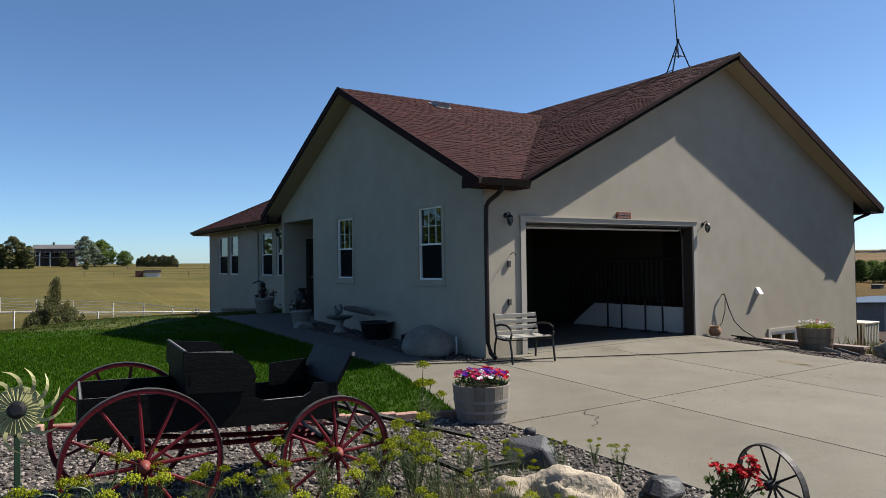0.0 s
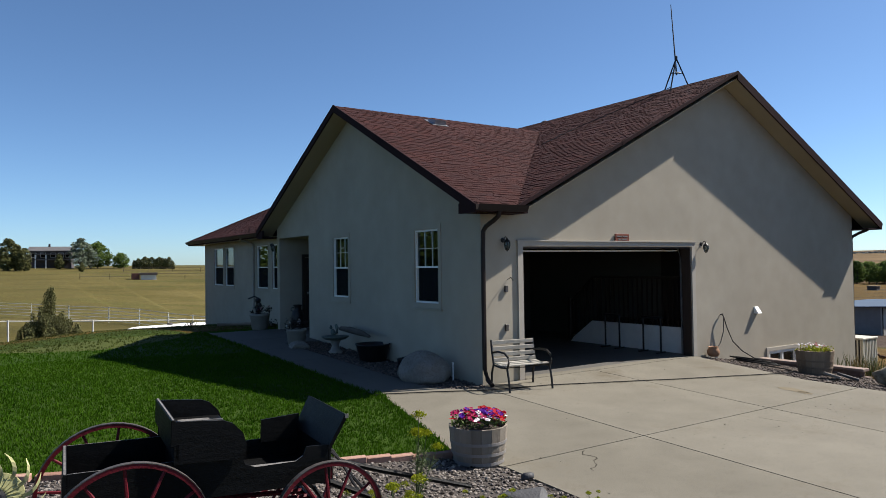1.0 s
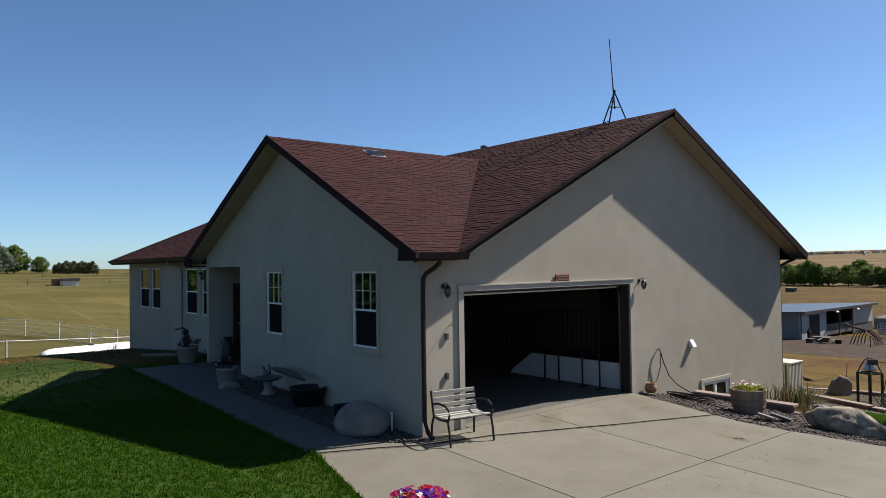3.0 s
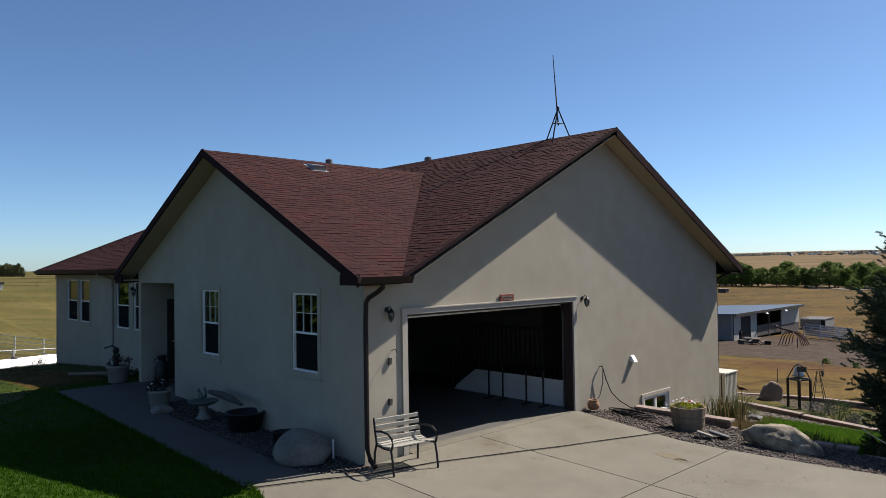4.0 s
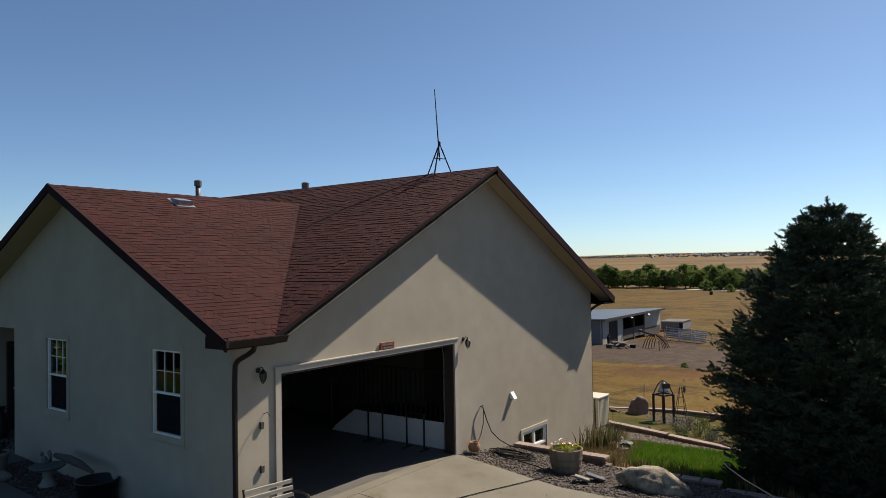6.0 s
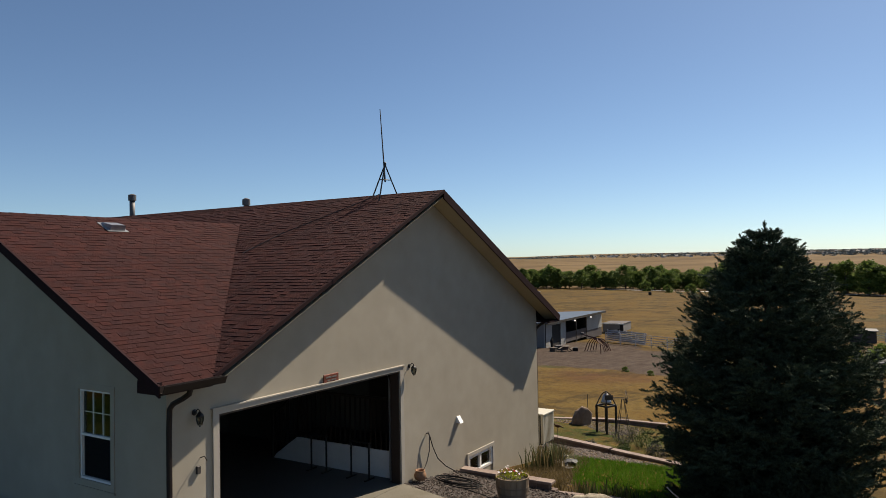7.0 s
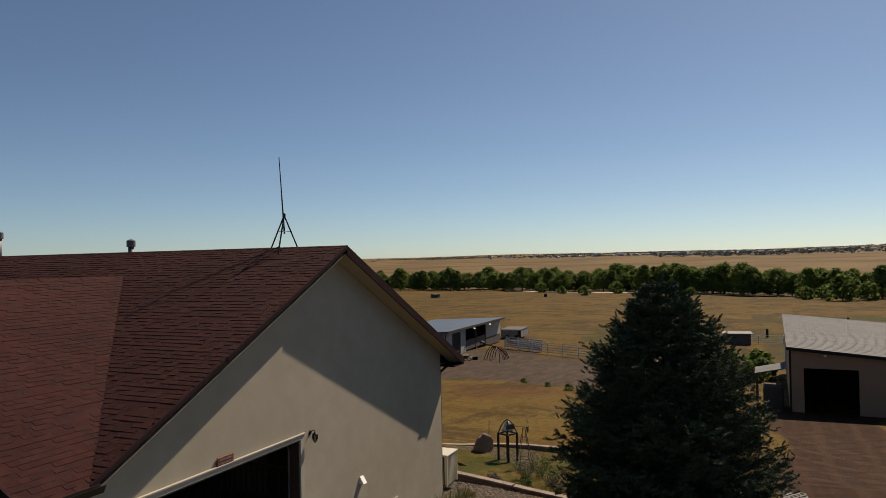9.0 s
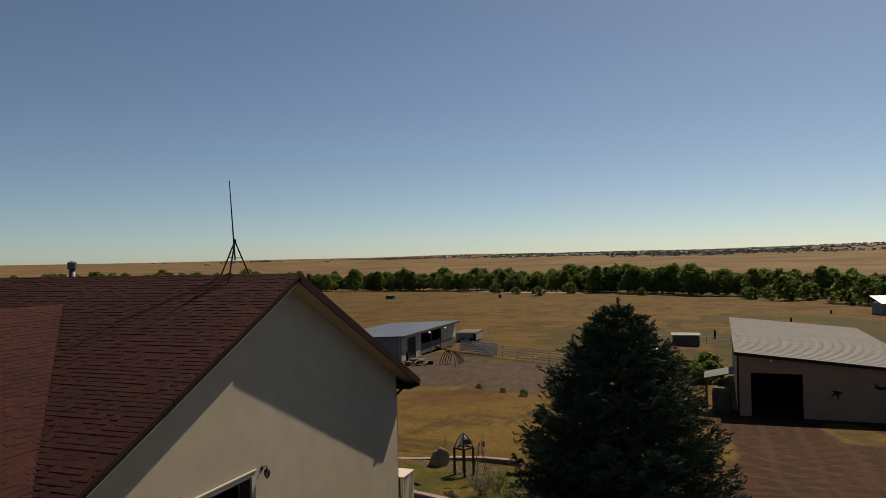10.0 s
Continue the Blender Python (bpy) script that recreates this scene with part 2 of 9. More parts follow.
        if smooth:
            me.shade_smooth()
        me.update()
        return me


def part(name, shape, mat, parent=None, label="", smooth=False, kind="", m=None):
    me = shape if isinstance(shape, bpy.types.Mesh) else shape.mesh(name, smooth)
    if mat is not None and not me.materials:
        me.materials.append(mat)
    ob = new(name, me)
    ob.parent = parent
    if m is not None:
        ob.matrix_basis = m
    return tagged(ob, label=label, kind=kind)


def thing(name, m, label, category, group="", kind=""):
    ob = new(name)
    ob.empty_display_size = 0.2
    ob.matrix_basis = m
    return tagged(ob, label, category, group, kind)


def single(name, shape, mat, label, category, group="", kind="", smooth=False, m=None):
    ob = part(name, shape, mat, None, "", smooth)
    if m is not None:
        ob.matrix_basis = m
    return tagged(ob, label, category, group, kind)


def rock(seed, size, rough=0.35, sub=3, flat=0.0, facets=0, folds=0.0):
    """A boulder: a ball pushed about by noise and cut by planes."""
    rnd = random.Random(seed)
    bm = bmesh.new()
    bmesh.ops.create_icosphere(bm, subdivisions=sub, radius=1.0)
    off = Vector((rnd.uniform(-50, 50), rnd.uniform(-50, 50), rnd.uniform(-50, 50)))
    cuts = []
    for _ in range(facets):
        d = Vector((rnd.uniform(-1, 1), rnd.uniform(-1, 1), rnd.uniform(-0.5, 1))).normalized()
        cuts.append((d, rnd.uniform(0.55, 0.85)))
    for v in bm.verts:
        p = v.co.copy()
        k = 1 - folds * (0.5 - abs(noise.noise(p * 2.1 + off))) ** 2 - 0.5 * folds * (0.5 - abs(noise.noise(p * 4.6 + off))) ** 2 + rough * noise.noise(p * 1.1 + off) + rough * 0.4 * noise.noise(p * 2.7 + off) + rough * 0.16 * noise.noise(p * 6 + off)
        p = p * k
        for d, c in cuts:
            s = p.dot(d) - c
            if s > 0:
                p -= d * s * 0.9
        if p.z < -flat:
            p.z = -flat - (-flat - p.z) * 0.2
        v.co = Vector((p.x * size[0], p.y * size[1], p.z * size[2]))
    return Shape().take(bm)


def step(a, b, t):
    t = min(1.0, max(0.0, (t - a) / (b - a)))
    return t * t * (3 - 2 * t)


def lerp_table(rows, x):
    if x <= rows[0][0]:
        return rows[0][1]
    for (xa, za), (xb, zb) in zip(rows, rows[1:]):
        if x <= xb:
            return za + (zb - za) * (x - xa) / (xb - xa)
    return rows[-1][1]


EAST = [(5.9, 0.0), (8.3, -0.3), (8.7, -0.62), (12.7, -1.19), (16.9, -1.79), (17.6, -2.37), (24.6, -3.02), (27.2, -3.18), (27.9, -3.67), (33.3, -4.3), (55, -5.9), (70, -6.9), (88, -7.95), (110, -8.6), (450, -15), (520, -15.5)]
NORTH = [(8, 0.0), (12, -0.06), (16, -0.28), (22, -0.7), (26, -1.85), (28, -2.55), (30.5, -2.6), (33, -2.4), (55, -3.3), (85, -3.5), (215, 2.2), (262, 3.4), (420, 1.0), (900, -3)]


def hill(x, y):
    """The height of the natural ground."""
    z = 0.03 * min(10.0, max(0.0, y)) + 0.042 * max(-7.0, min(0.0, y))
    z += 0.045 * min(3.5, max(0.0, -x - 2.5)) * step(14, 5, y)
    z -= 0.28 * step(-3, -8, x) * step(5, 14, y)
    z += lerp_table(EAST, x) * (1 - 0.92 * step(80, 170, y) * step(260, 90, x)) + lerp_table(NORTH, y) * (1 - 0.75 * step(60, 200, x)) * (1 - step(22, 50, x) * step(110, 60, y))
    r = math.hypot(x, y)
    if r > 520:
        z += 0.0155 * max(0.0, x / r) * (r - 520)
    if r > 900 and x > 0:
        z += 26 * step(0.06, -0.45, math.atan2(y, x)) * step(900, 3500, r)
    if r > 60:
        z += step(60, 400, r) * (1.2 * noise.noise(Vector((x * 0.006, y * 0.006, 3))) + 8 * step(700, 4000, r) * noise.noise(Vector((x * 0.0011, y * 0.0011, 7))))
    return z


def flatten(poly, z):
    return [(x, y, z(x, y) if callable(z) else z) for x, y in poly]

# ---------------------------------------------------------------- the ground
def spread_lines(a, b, fine, reach):
    """Grid lines, close together from a to b and wider beyond, out to reach."""
    out = list(np.arange(a, b + 0.01, fine))
    gap, p = fine, b
    while p < reach:
        gap = min(gap * 1.11, 160)
        p += gap
        out.append(p)
    gap, p = fine, a
    while p > -reach:
        gap = min(gap * 1.11, 160)
        p -= gap
        out.insert(0, p)
    return out


def in_house(x, y):
    return (0.35 < x < 12.8 and 0.45 < y < 22.3)


def on_drive(x, y):
    return (-2.7 < x < 5.7 and -24 < y < 0.6) or (-1.95 < x < 1.5 and 0.2 < y < 10.2)


def cover(x, y):
    """How much of the ground is bare dirt, green grass and pale field, each 0 to 1."""
    n1 = noise.noise(Vector((x * 0.09, y * 0.09, 1)))
    n2 = noise.noise(Vector((x * 0.02, y * 0.02, 5)))
    dirt = 0.0
    # the yard before the sheds
    dirt = max(dirt, step(0, 5, x - 59 - 3 * n1 + 0.25 * max(0.0, 14 - y)) * step(0, 3, 86 + 0.53 * (y - 2.7) - x) * step(0, 4, 36 - y) * step(0, 4, y - 4 + 4 * n1))
    dirt = max(dirt, step(0, 4, x - 23 + 4 * n1) * step(0, 3, 60 - x) * step(0, 4, -7.5 - y + 2 * n1))
    dirt = max(dirt, 0.75 * step(0.25, 0.6, n2) * step(120, 200, math.hypot(x, y)) * step(700, 400, math.hypot(x, y)) * 0.3)
    tuft = step(1.35, 0.5, math.hypot((x - 49.5) / 6.5, (y + 18.3) / 2.2))
    dirt *= 1 - 0.8 * tuft
    lawn = step(0, 0.5, -1.9 - x) * step(0, 0.4, y + 3.2) * step(0, 9, 22 - y + 2 * n1) * step(0, 8, x + 26)
    green = step(0, 6, x - 84 - 0.6 * max(0.0, y - 6)) * step(0, 14, 165 + 70 * step(4, -14, y) - x) * step(0, 8, 26 - y) * step(0, 10, y + 60) * step(-0.3, 0.4, n1 + 0.25)
    green = max(green, 0.85 * step(1.25, 0.6, math.hypot((x - 62) / 4.5, (y - 21) / 4.5)), 0.8 * step(0, 3, x - 73) * step(0, 3, 84 - x) * step(0, 3, 13 - y) * step(0, 4, y + 6))
    green = max(0.75 * green, 0.62 * tuft)
    rust = step(1.3, 0.4, math.hypot((x - 53.5) / 6.0, (y - 12) / 6.5)) * (0.75 + 0.5 * n1)
    wheat = step(470, 540, math.hypot(x, y)) * step(-50, 200, x)
    bed = step(0, 0.5, x - 17.7) * step(0, 0.3, 27.0 - x) * step(0, 0.8, 7 - y) * step(0, 0.8, y + 5)
    lawn = max(lawn, bed * (0.50 + 0.4 * n1))
    meadow = step(20, 40, y - 0.6 * max(0.0, x - 5))
    return dirt, max(0.0, min(1.0, lawn)), green, wheat, meadow, rust


def ground():
    xs = spread_lines(-14, 26, 0.6, 4700)
    ys = spread_lines(-12, 26, 0.6, 4700)
    v, d, g, q, wh, md, ru = [], [], [], [], [], [], []
    for y in ys:
        for x in xs:
            z = hill(x, y)
            if in_house(x, y):
                z = min(z - 0.7, -2.4)
            elif on_drive(x, y):
                z -= 0.16
            elif -13 < x < 8.6 and -13 < y < 11:
                z -= 0.07
            a, b, c, e, h_, k_ = cover(x, y)
            md.append(h_)
            ru.append(k_)
            v.append((x, y, z))
            d.append(a)
            g.append(b)
            q.append(c)
            wh.append(e)
    nx = len(xs)
    f = [(j * nx + i, j * nx + i + 1, (j + 1) * nx + i + 1, (j + 1) * nx + i) for j in range(len(ys) - 1) for i in range(nx - 1)]
    me = bpy.data.meshes.new("ground")
    me.from_pydata(v, [], f)
    for key, vals in (("dirt", d), ("lawn", g), ("green", q), ("wheat", wh), ("meadow", md), ("rust", ru)):
        me.attributes.new(key, "FLOAT", "POINT").data.foreach_set("value", vals)
    me.shade_smooth()
    m = bpy.data.materials.new("prairie")
    m.use_nodes = True
    nt = m.node_tree
    n, l = nt.nodes, nt.links
    b = n["Principled BSDF"]
    b.inputs["Roughness"].default_value = 0.95
    b.inputs["Specular IOR Level"].default_value = 0.1
    geo = n.new("ShaderNodeNewGeometry")

    def nz(scale, detail=6, rough=0.6, stretch=None):
        t = n.new("ShaderNodeTexNoise")
        t.inputs["Scale"].default_value = scale
        t.inputs["Detail"].default_value = detail
        t.inputs["Roughness"].default_value = rough
        if stretch:
            mp = n.new("ShaderNodeMapping")
            mp.inputs["Scale"].default_value = stretch
            l.new(geo.outputs["Position"], mp.inputs["Vector"])
            l.new(mp.outputs[0], t.inputs["Vector"])
        else:
            l.new(geo.outputs["Position"], t.inputs["Vector"])
        return t.outputs["Fac"]

    def ramp(src, a, c):
        t = n.new("ShaderNodeMapRange")
        l.new(src, t.inputs["Value"])
        t.inputs["From Min"].default_value, t.inputs["From Max"].default_value = a, c
        return t.outputs[0]

    def blend(fac, a, c):
        t = n.new("ShaderNodeMix")
        t.data_type = "RGBA"
        l.new(fac, t.inputs["Factor"])
        for key, val in (("A", a), ("B", c)):
            if isinstance(val, tuple):
                t.inputs[key].default_value = (*val, 1)
            else:
                l.new(val, t.inputs[key])
        return t.outputs["Result"]

    def attr(key):
        t = n.new("ShaderNodeAttribute")
        t.attribute_name = key
        return t.outputs["Fac"]

    def math_node(op, a, c):
        t = n.new("ShaderNodeMath")
        t.operation = op
        for k, val in enumerate((a, c)):
            if isinstance(val, (int, float)):
                t.inputs[k].default_value = val
            else:
                l.new(val, t.inputs[k])
        return t.outputs[0]

    dry = blend(ramp(nz(0.05, 7), 0.36, 0.64), (0.0279, 0.0177, 0.0029), (0.1240, 0.0754, 0.0132))
    dry = blend(math_node("MULTIPLY", ramp(nz(0.028, 6, 0.65, (1, 2.4, 1)), 0.48, 0.62), 0.5), dry, (0.0458, 0.0329, 0.0066))
    dry = blend(math_node("MULTIPLY", ramp(nz(0.075, 6, 0.7, (0.6, 1.6, 1)), 0.54, 0.66), 0.75), dry, (0.0683, 0.0308, 0.0088))
    dry = blend(math_node("MULTIPLY", ramp(nz(0.9, 8, 0.75), 0.45, 0.7), 0.7), dry, (0.0380, 0.0236, 0.0066))
    dry = blend(math_node("MULTIPLY", ramp(nz(0.35, 7, 0.7, (0.5, 1.8, 1)), 0.5, 0.68), 0.55), dry, (0.0885, 0.0529, 0.0139))
    dry = blend(math_node("MULTIPLY", ramp(nz(0.03, 9, 0.75, (1.6, 0.5, 1)), 0.44, 0.56), 0.6), dry, (0.0300, 0.0186, 0.0033))
    dry = blend(math_node("MULTIPLY", ramp(nz(0.11, 6, 0.7, (1.3, 0.5, 1)), 0.48, 0.57), 0.85), dry, (0.1356, 0.0861, 0.0190))
    dry = blend(math_node("MULTIPLY", ramp(nz(9, 4, 0.7), 0.4, 0.75), 0.5), dry, (0.0852, 0.0553, 0.0154))
    dry = blend(math_node("MULTIPLY", ramp(nz(0.052, 9, 0.75, (0.8, 2.4, 1)), 0.46, 0.56), 0.75), dry, (0.1101, 0.0616, 0.0095))
    dry = blend(math_node("MULTIPLY", ramp(nz(0.083, 9, 0.78, (0.7, 1.9, 1)), 0.53, 0.60), 0.75), dry, (0.0285, 0.0179, 0.0033))
    olive = blend(ramp(nz(0.06, 7, 0.65, (0.5, 1.5, 1)), 0.38, 0.62), (0.0748, 0.0663, 0.017), (0.1403, 0.1148, 0.0391))
    olive = blend(math_node("MULTIPLY", ramp(nz(0.045, 6, 0.7, (0.4, 2.0, 1)), 0.5, 0.62), 0.7), olive, (0.0638, 0.0697, 0.017))
    olive = blend(math_node("MULTIPLY", ramp(nz(1.2, 6, 0.7), 0.45, 0.7), 0.5), olive, (0.0595, 0.051, 0.0153))
    dry = blend(attr("meadow"), dry, olive)
    dry = blend(math_node("MULTIPLY", ramp(nz(2.6, 7, 0.8), 0.42, 0.62), 0.6), dry, (0.0285, 0.0172, 0.0040))
    dry = blend(math_node("MULTIPLY", attr("rust"), ramp(nz(0.3, 7, 0.75, (0.6, 1.4, 1)), 0.35, 0.6)), dry, (0.0636, 0.0254, 0.0095))
    stubble = blend(ramp(nz(0.006, 7, 0.6, (1, 1, 1)), 0.38, 0.62), (0.0816, 0.0509, 0.0202), (0.1394, 0.0931, 0.0426))
    dry = blend(attr("wheat"), dry, stubble)
    dirt = blend(ramp(nz(0.5, 9, 0.75), 0.35, 0.65), (0.0201, 0.0076, 0.0027), (0.0377, 0.0161, 0.0068))
    dirt = blend(math_node("MULTIPLY", ramp(nz(0.06, 5, 0.6), 0.45, 0.6), 0.6), dirt, (0.0364, 0.0157, 0.0071))
    dirt = blend(math_node("MULTIPLY", ramp(nz(0.55, 5, 0.65, (0.18, 2.6, 1)), 0.5, 0.60), 0.7), dirt, (0.0465, 0.0211, 0.0101))
    dirt = blend(math_node("MULTIPLY", ramp(nz(0.7, 5, 0.65, (0.15, 2.2, 1)), 0.54, 0.62), 0.7), dirt, (0.0264, 0.0152, 0.0101))
    def lines(kind, scale, bend, shift):
        """Wheel tracks: thin bent lines."""
        mp = n.new("ShaderNodeMapping")
        mp.inputs["Location"].default_value = shift
        l.new(geo.outputs["Position"], mp.inputs["Vector"])
        t = n.new("ShaderNodeTexWave")
        t.wave_type = kind
        if kind == "BANDS":
            t.bands_direction = "Y"
        else:
            t.rings_direction = "Z"
        t.inputs["Scale"].default_value = scale
        t.inputs["Distortion"].default_value = bend
        t.inputs["Detail"].default_value = 4
        t.inputs["Detail Scale"].default_value = 0.35
        l.new(mp.outputs[0], t.inputs["Vector"])
        return t.outputs["Fac"]
    patchy = ramp(nz(0.12, 5, 0.6), 0.42, 0.58)
    dirt = blend(math_node("MULTIPLY", math_node("MULTIPLY", ramp(lines("RINGS", 0.16, 3.0, (-50, 26, 0)), 0.72, 0.95), patchy), 0.7), dirt, (0.0534, 0.0269, 0.0146))
    dirt = blend(math_node("MULTIPLY", math_node("MULTIPLY", ramp(lines("RINGS", 0.22, 4.0, (-62, -2, 0)), 0.75, 0.97), ramp(nz(0.15, 5, 0.6, (1, 1, 2)), 0.42, 0.58)), 0.7), dirt, (0.0176, 0.0082, 0.0045))
    dirt = blend(math_node("MULTIPLY", ramp(lines("BANDS", 0.14, 5.0, (0, 0, 0)), 0.8, 0.97), 0.5), dirt, (0.0490, 0.0251, 0.0141))
    sep = n.new("ShaderNodeSeparateXYZ")
    l.new(geo.outputs["Position"], sep.inputs[0])
    dirt = blend(math_node("MULTIPLY", ramp(sep.outputs[1], -4, 6), 0.7), dirt, blend(ramp(nz(0.8, 8, 0.75, (0.4, 1.6, 1)), 0.38, 0.62), (0.0359, 0.0256, 0.0188), (0.0808, 0.0629, 0.0491)))
    turf = blend(ramp(nz(0.5, 7, 0.65), 0.35, 0.65), (0.0119, 0.0255, 0.0017), (0.0357, 0.0527, 0.0059))
    turf = blend(math_node("MULTIPLY", ramp(nz(14, 4, 0.7), 0.4, 0.7), 0.5), turf, (0.0289, 0.051, 0.0068))
    weeds = blend(ramp(nz(0.4, 7, 0.65), 0.35, 0.65), (0.0221, 0.0272, 0.0051), (0.0578, 0.0493, 0.011))
    weeds = blend(math_node("MULTIPLY", ramp(nz(0.16, 7, 0.75, (0.5, 1.6, 1)), 0.42, 0.58), 0.7), weeds, (0.0527, 0.0306, 0.0085))

    def edge(key, wob):
        return ramp(math_node("ADD", attr(key), math_node("MULTIPLY", math_node("SUBTRACT", nz(wob, 6, 0.7), 0.5), 0.9)), 0.4, 0.6)
    c1 = blend(edge("green", 0.25), dry, weeds)
    c2 = blend(edge("dirt", 0.35), c1, dirt)
    c3 = blend(edge("lawn", 1.2), c2, turf)
    l.new(c3, b.inputs["Base Color"])
    bp = n.new("ShaderNodeBump")
    bp.inputs["Strength"].default_value = 0.6
    bp.inputs["Distance"].default_value = 0.08
    l.new(math_node("ADD", nz(9, 5, 0.7), math_node("MULTIPLY", nz(0.9, 6, 0.7), 2.0)), bp.inputs["Height"])
    l.new(bp.outputs[0], b.inputs["Normal"])
    me.materials.append(m)
    return tagged(new("ground", me), "dry golden prairie falling away to distant fields", "ground", kind="structure")


ground()


# ---------------------------------------------------------------- house shell
RIDGE_X, RIDGE_Z = 7.12, 6.48
WING_Y, WING_Z = 5.02, 5.90
EAST_X, MAIN_X, BACK_Y = 13.13, 1.35, 22.7


def roof_main(x, y):
    return RIDGE_Z - 0.5 * abs(x - RIDGE_X)


def roof_wing(x, y):
    return WING_Z - 0.5 * abs(y - WING_Y)


def roof_hip(x, y):
    return roof_main(0.85, 0) + 0.5 * (23.6 - y)


house = thing("house", Matrix.Identity(4), "single-storey stucco house with a red-brown shingle roof and open garage", "house")


def wall_panel(outline, holes, thick, m):
    """An upright wall: outline gives the top as (u, z) from left to right, with the bottom level first; holes are (u0, u1, z0, z1)."""
    bottom, top = outline
    cuts = sorted({u for u, _ in top} | {h[0] for h in holes} | {h[1] for h in holes})
    levels = sorted({bottom} | {h[2] for h in holes} | {h[3] for h in holes})
    bm = bmesh.new()

    def height(u):
        return lerp_table(top, u)
    for a, b in zip(cuts, cuts[1:]):
        for lo, hi in zip(levels, levels[1:] + [None]):
            mid = (lo + hi) / 2 if hi is not None else None
            if mid is not None and any(h[0] < (a + b) / 2 < h[1] and h[2] < mid < h[3] for h in holes):
                continue
            za, zb = (height(a), height(b)) if hi is None else (hi, hi)
            bm.faces.new([bm.verts.new(p) for p in ((a, 0, lo), (b, 0, lo), (b, 0, zb), (a, 0, za))])
    bmesh.ops.remove_doubles(bm, verts=bm.verts[:], dist=1e-4)
    out = bmesh.ops.extrude_face_region(bm, geom=bm.faces[:])
    bmesh.ops.translate(bm, verts=[e for e in out["geom"] if isinstance(e, bmesh.types.BMVert)], vec=(0, thick, 0))
    bmesh.ops.recalc_face_normals(bm, faces=bm.faces[:])
    return Shape().take(bm, m)


DOOR = (0.955, 5.89, 0.0, 2.45)
BASE_WIN = (8.85, 10.12, -0.60, -0.13)
front_top = [(0, 3.24), (0.94, 3.24), (RIDGE_X, RIDGE_Z - 0.16), (EAST_X, roof_main(EAST_X, 0) - 0.16)]
part("wall", wall_panel((-2.6, front_top), [(DOOR[0], DOOR[1], -0.2, DOOR[3]), BASE_WIN], 0.2, Matrix.Identity(4)), STUCCO, house)
W1, W2, PORCH = (1.365, 2.239, 1.378, 2.839), (5.281, 6.127, 1.378, 2.839), (7.66, 9.82, 0.24, 2.97)
wing_m = pose(0, 0, 0, 0, 0, -90)       # u runs towards -y
wing_top = [(-10.0, roof_wing(0, 10.0) - 0.16), (-WING_Y, WING_Z - 0.16), (-0.2, roof_wing(0, 0.2) - 0.16)]
part("wall", wall_panel((-0.6, wing_top), [(-w[1], -w[0], w[2], w[3]) for w in (W1, W2, PORCH)], 0.2, wing_m), STUCCO, house)
FAR = [(19.89, 21.23, 1.38, 2.97), (18.45, 19.62, 1.38, 2.97), (14.49, 15.69, 1.36, 2.93), (13.05, 14.08, 1.36, 2.93)]
part("wall", wall_panel((-1.2, [(-BACK_Y, 3.42), (-10.2, 3.42)]), [(-w[1], -w[0], w[2], w[3]) for w in FAR], 0.2, pose(MAIN_X, 0, 0, 0, 0, -90)), STUCCO, house)
part("wall", Shape().box(0.2, MAIN_X + 0.2, 9.82, 10.0, -0.4, 3.25), STUCCO, house)
part("wall", Shape().box(0.2, 1.75, 7.46, 7.66, -0.4, 3.25), STUCCO, house)
part("wall", Shape().box(1.6, 1.8, 7.66, 9.82, -0.4, 3.25), STUCCO, house)
part("wall", Shape().box(EAST_X - 0.2, EAST_X, 0.2, BACK_Y, -2.6, 3.3), STUCCO, house)
part("wall", Shape().box(MAIN_X, EAST_X - 0.2, BACK_Y - 0.2, BACK_Y, -2.6, 3.3), STUCCO, house)
part("porch_ceiling", Shape().box(0.2, 1.6, 7.66, 9.82, 2.97, 3.07), SOFFIT, house)
part("porch_floor", Shape().box(-0.02, 1.6, 7.67, 9.81, -0.3, 0.31), SHADED_WALK, house)

# garage room behind the open door, shade put into its colours, and near-black rooms behind the windows
part("garage_floor", Shape().box(0.21, 7.4, 0.21, 7.2, -0.3, 0.0), SHADED_GARAGE_FLOOR, house)
part("garage_ceiling", Shape().box(0.2, 7.4, 0.2, 7.2, 2.85, 2.95), SHADED_DRYWALL, house)
part("inner_wall", Shape().box(0.2, 7.6, 7.2, 7.35, -0.3, 2.95), SHADED_DRYWALL, house)
part("inner_wall", Shape().box(7.4, 7.55, 0.2, 7.2, -0.3, 2.95), SHADED_DRYWALL, house)
part("inner_wall", Shape().box(0.2, 0.26, 0.2, 7.2, -0.3, 1.2), SHADED_DRYWALL, house)
part("room_floor", Shape().box(1.6, 12.9, 7.4, 22.4, 0.2, 0.3), UNLIT_ROOM, house)
part("room_ceiling", Shape().box(1.6, 12.9, 7.4, 22.4, 3.02, 3.1), UNLIT_ROOM, house)
part("inner_wall", Shape().box(3.4, 3.5, 10.0, 22.4, 0.2, 3.1), UNLIT_ROOM, house)


# ---------------------------------------------------------------- roof
def slab(poly, z, t=0.12):
    return Shape().prism(poly, lambda x, y: z(x, y) - t, lambda x, y: z(x, y) - 0.012)


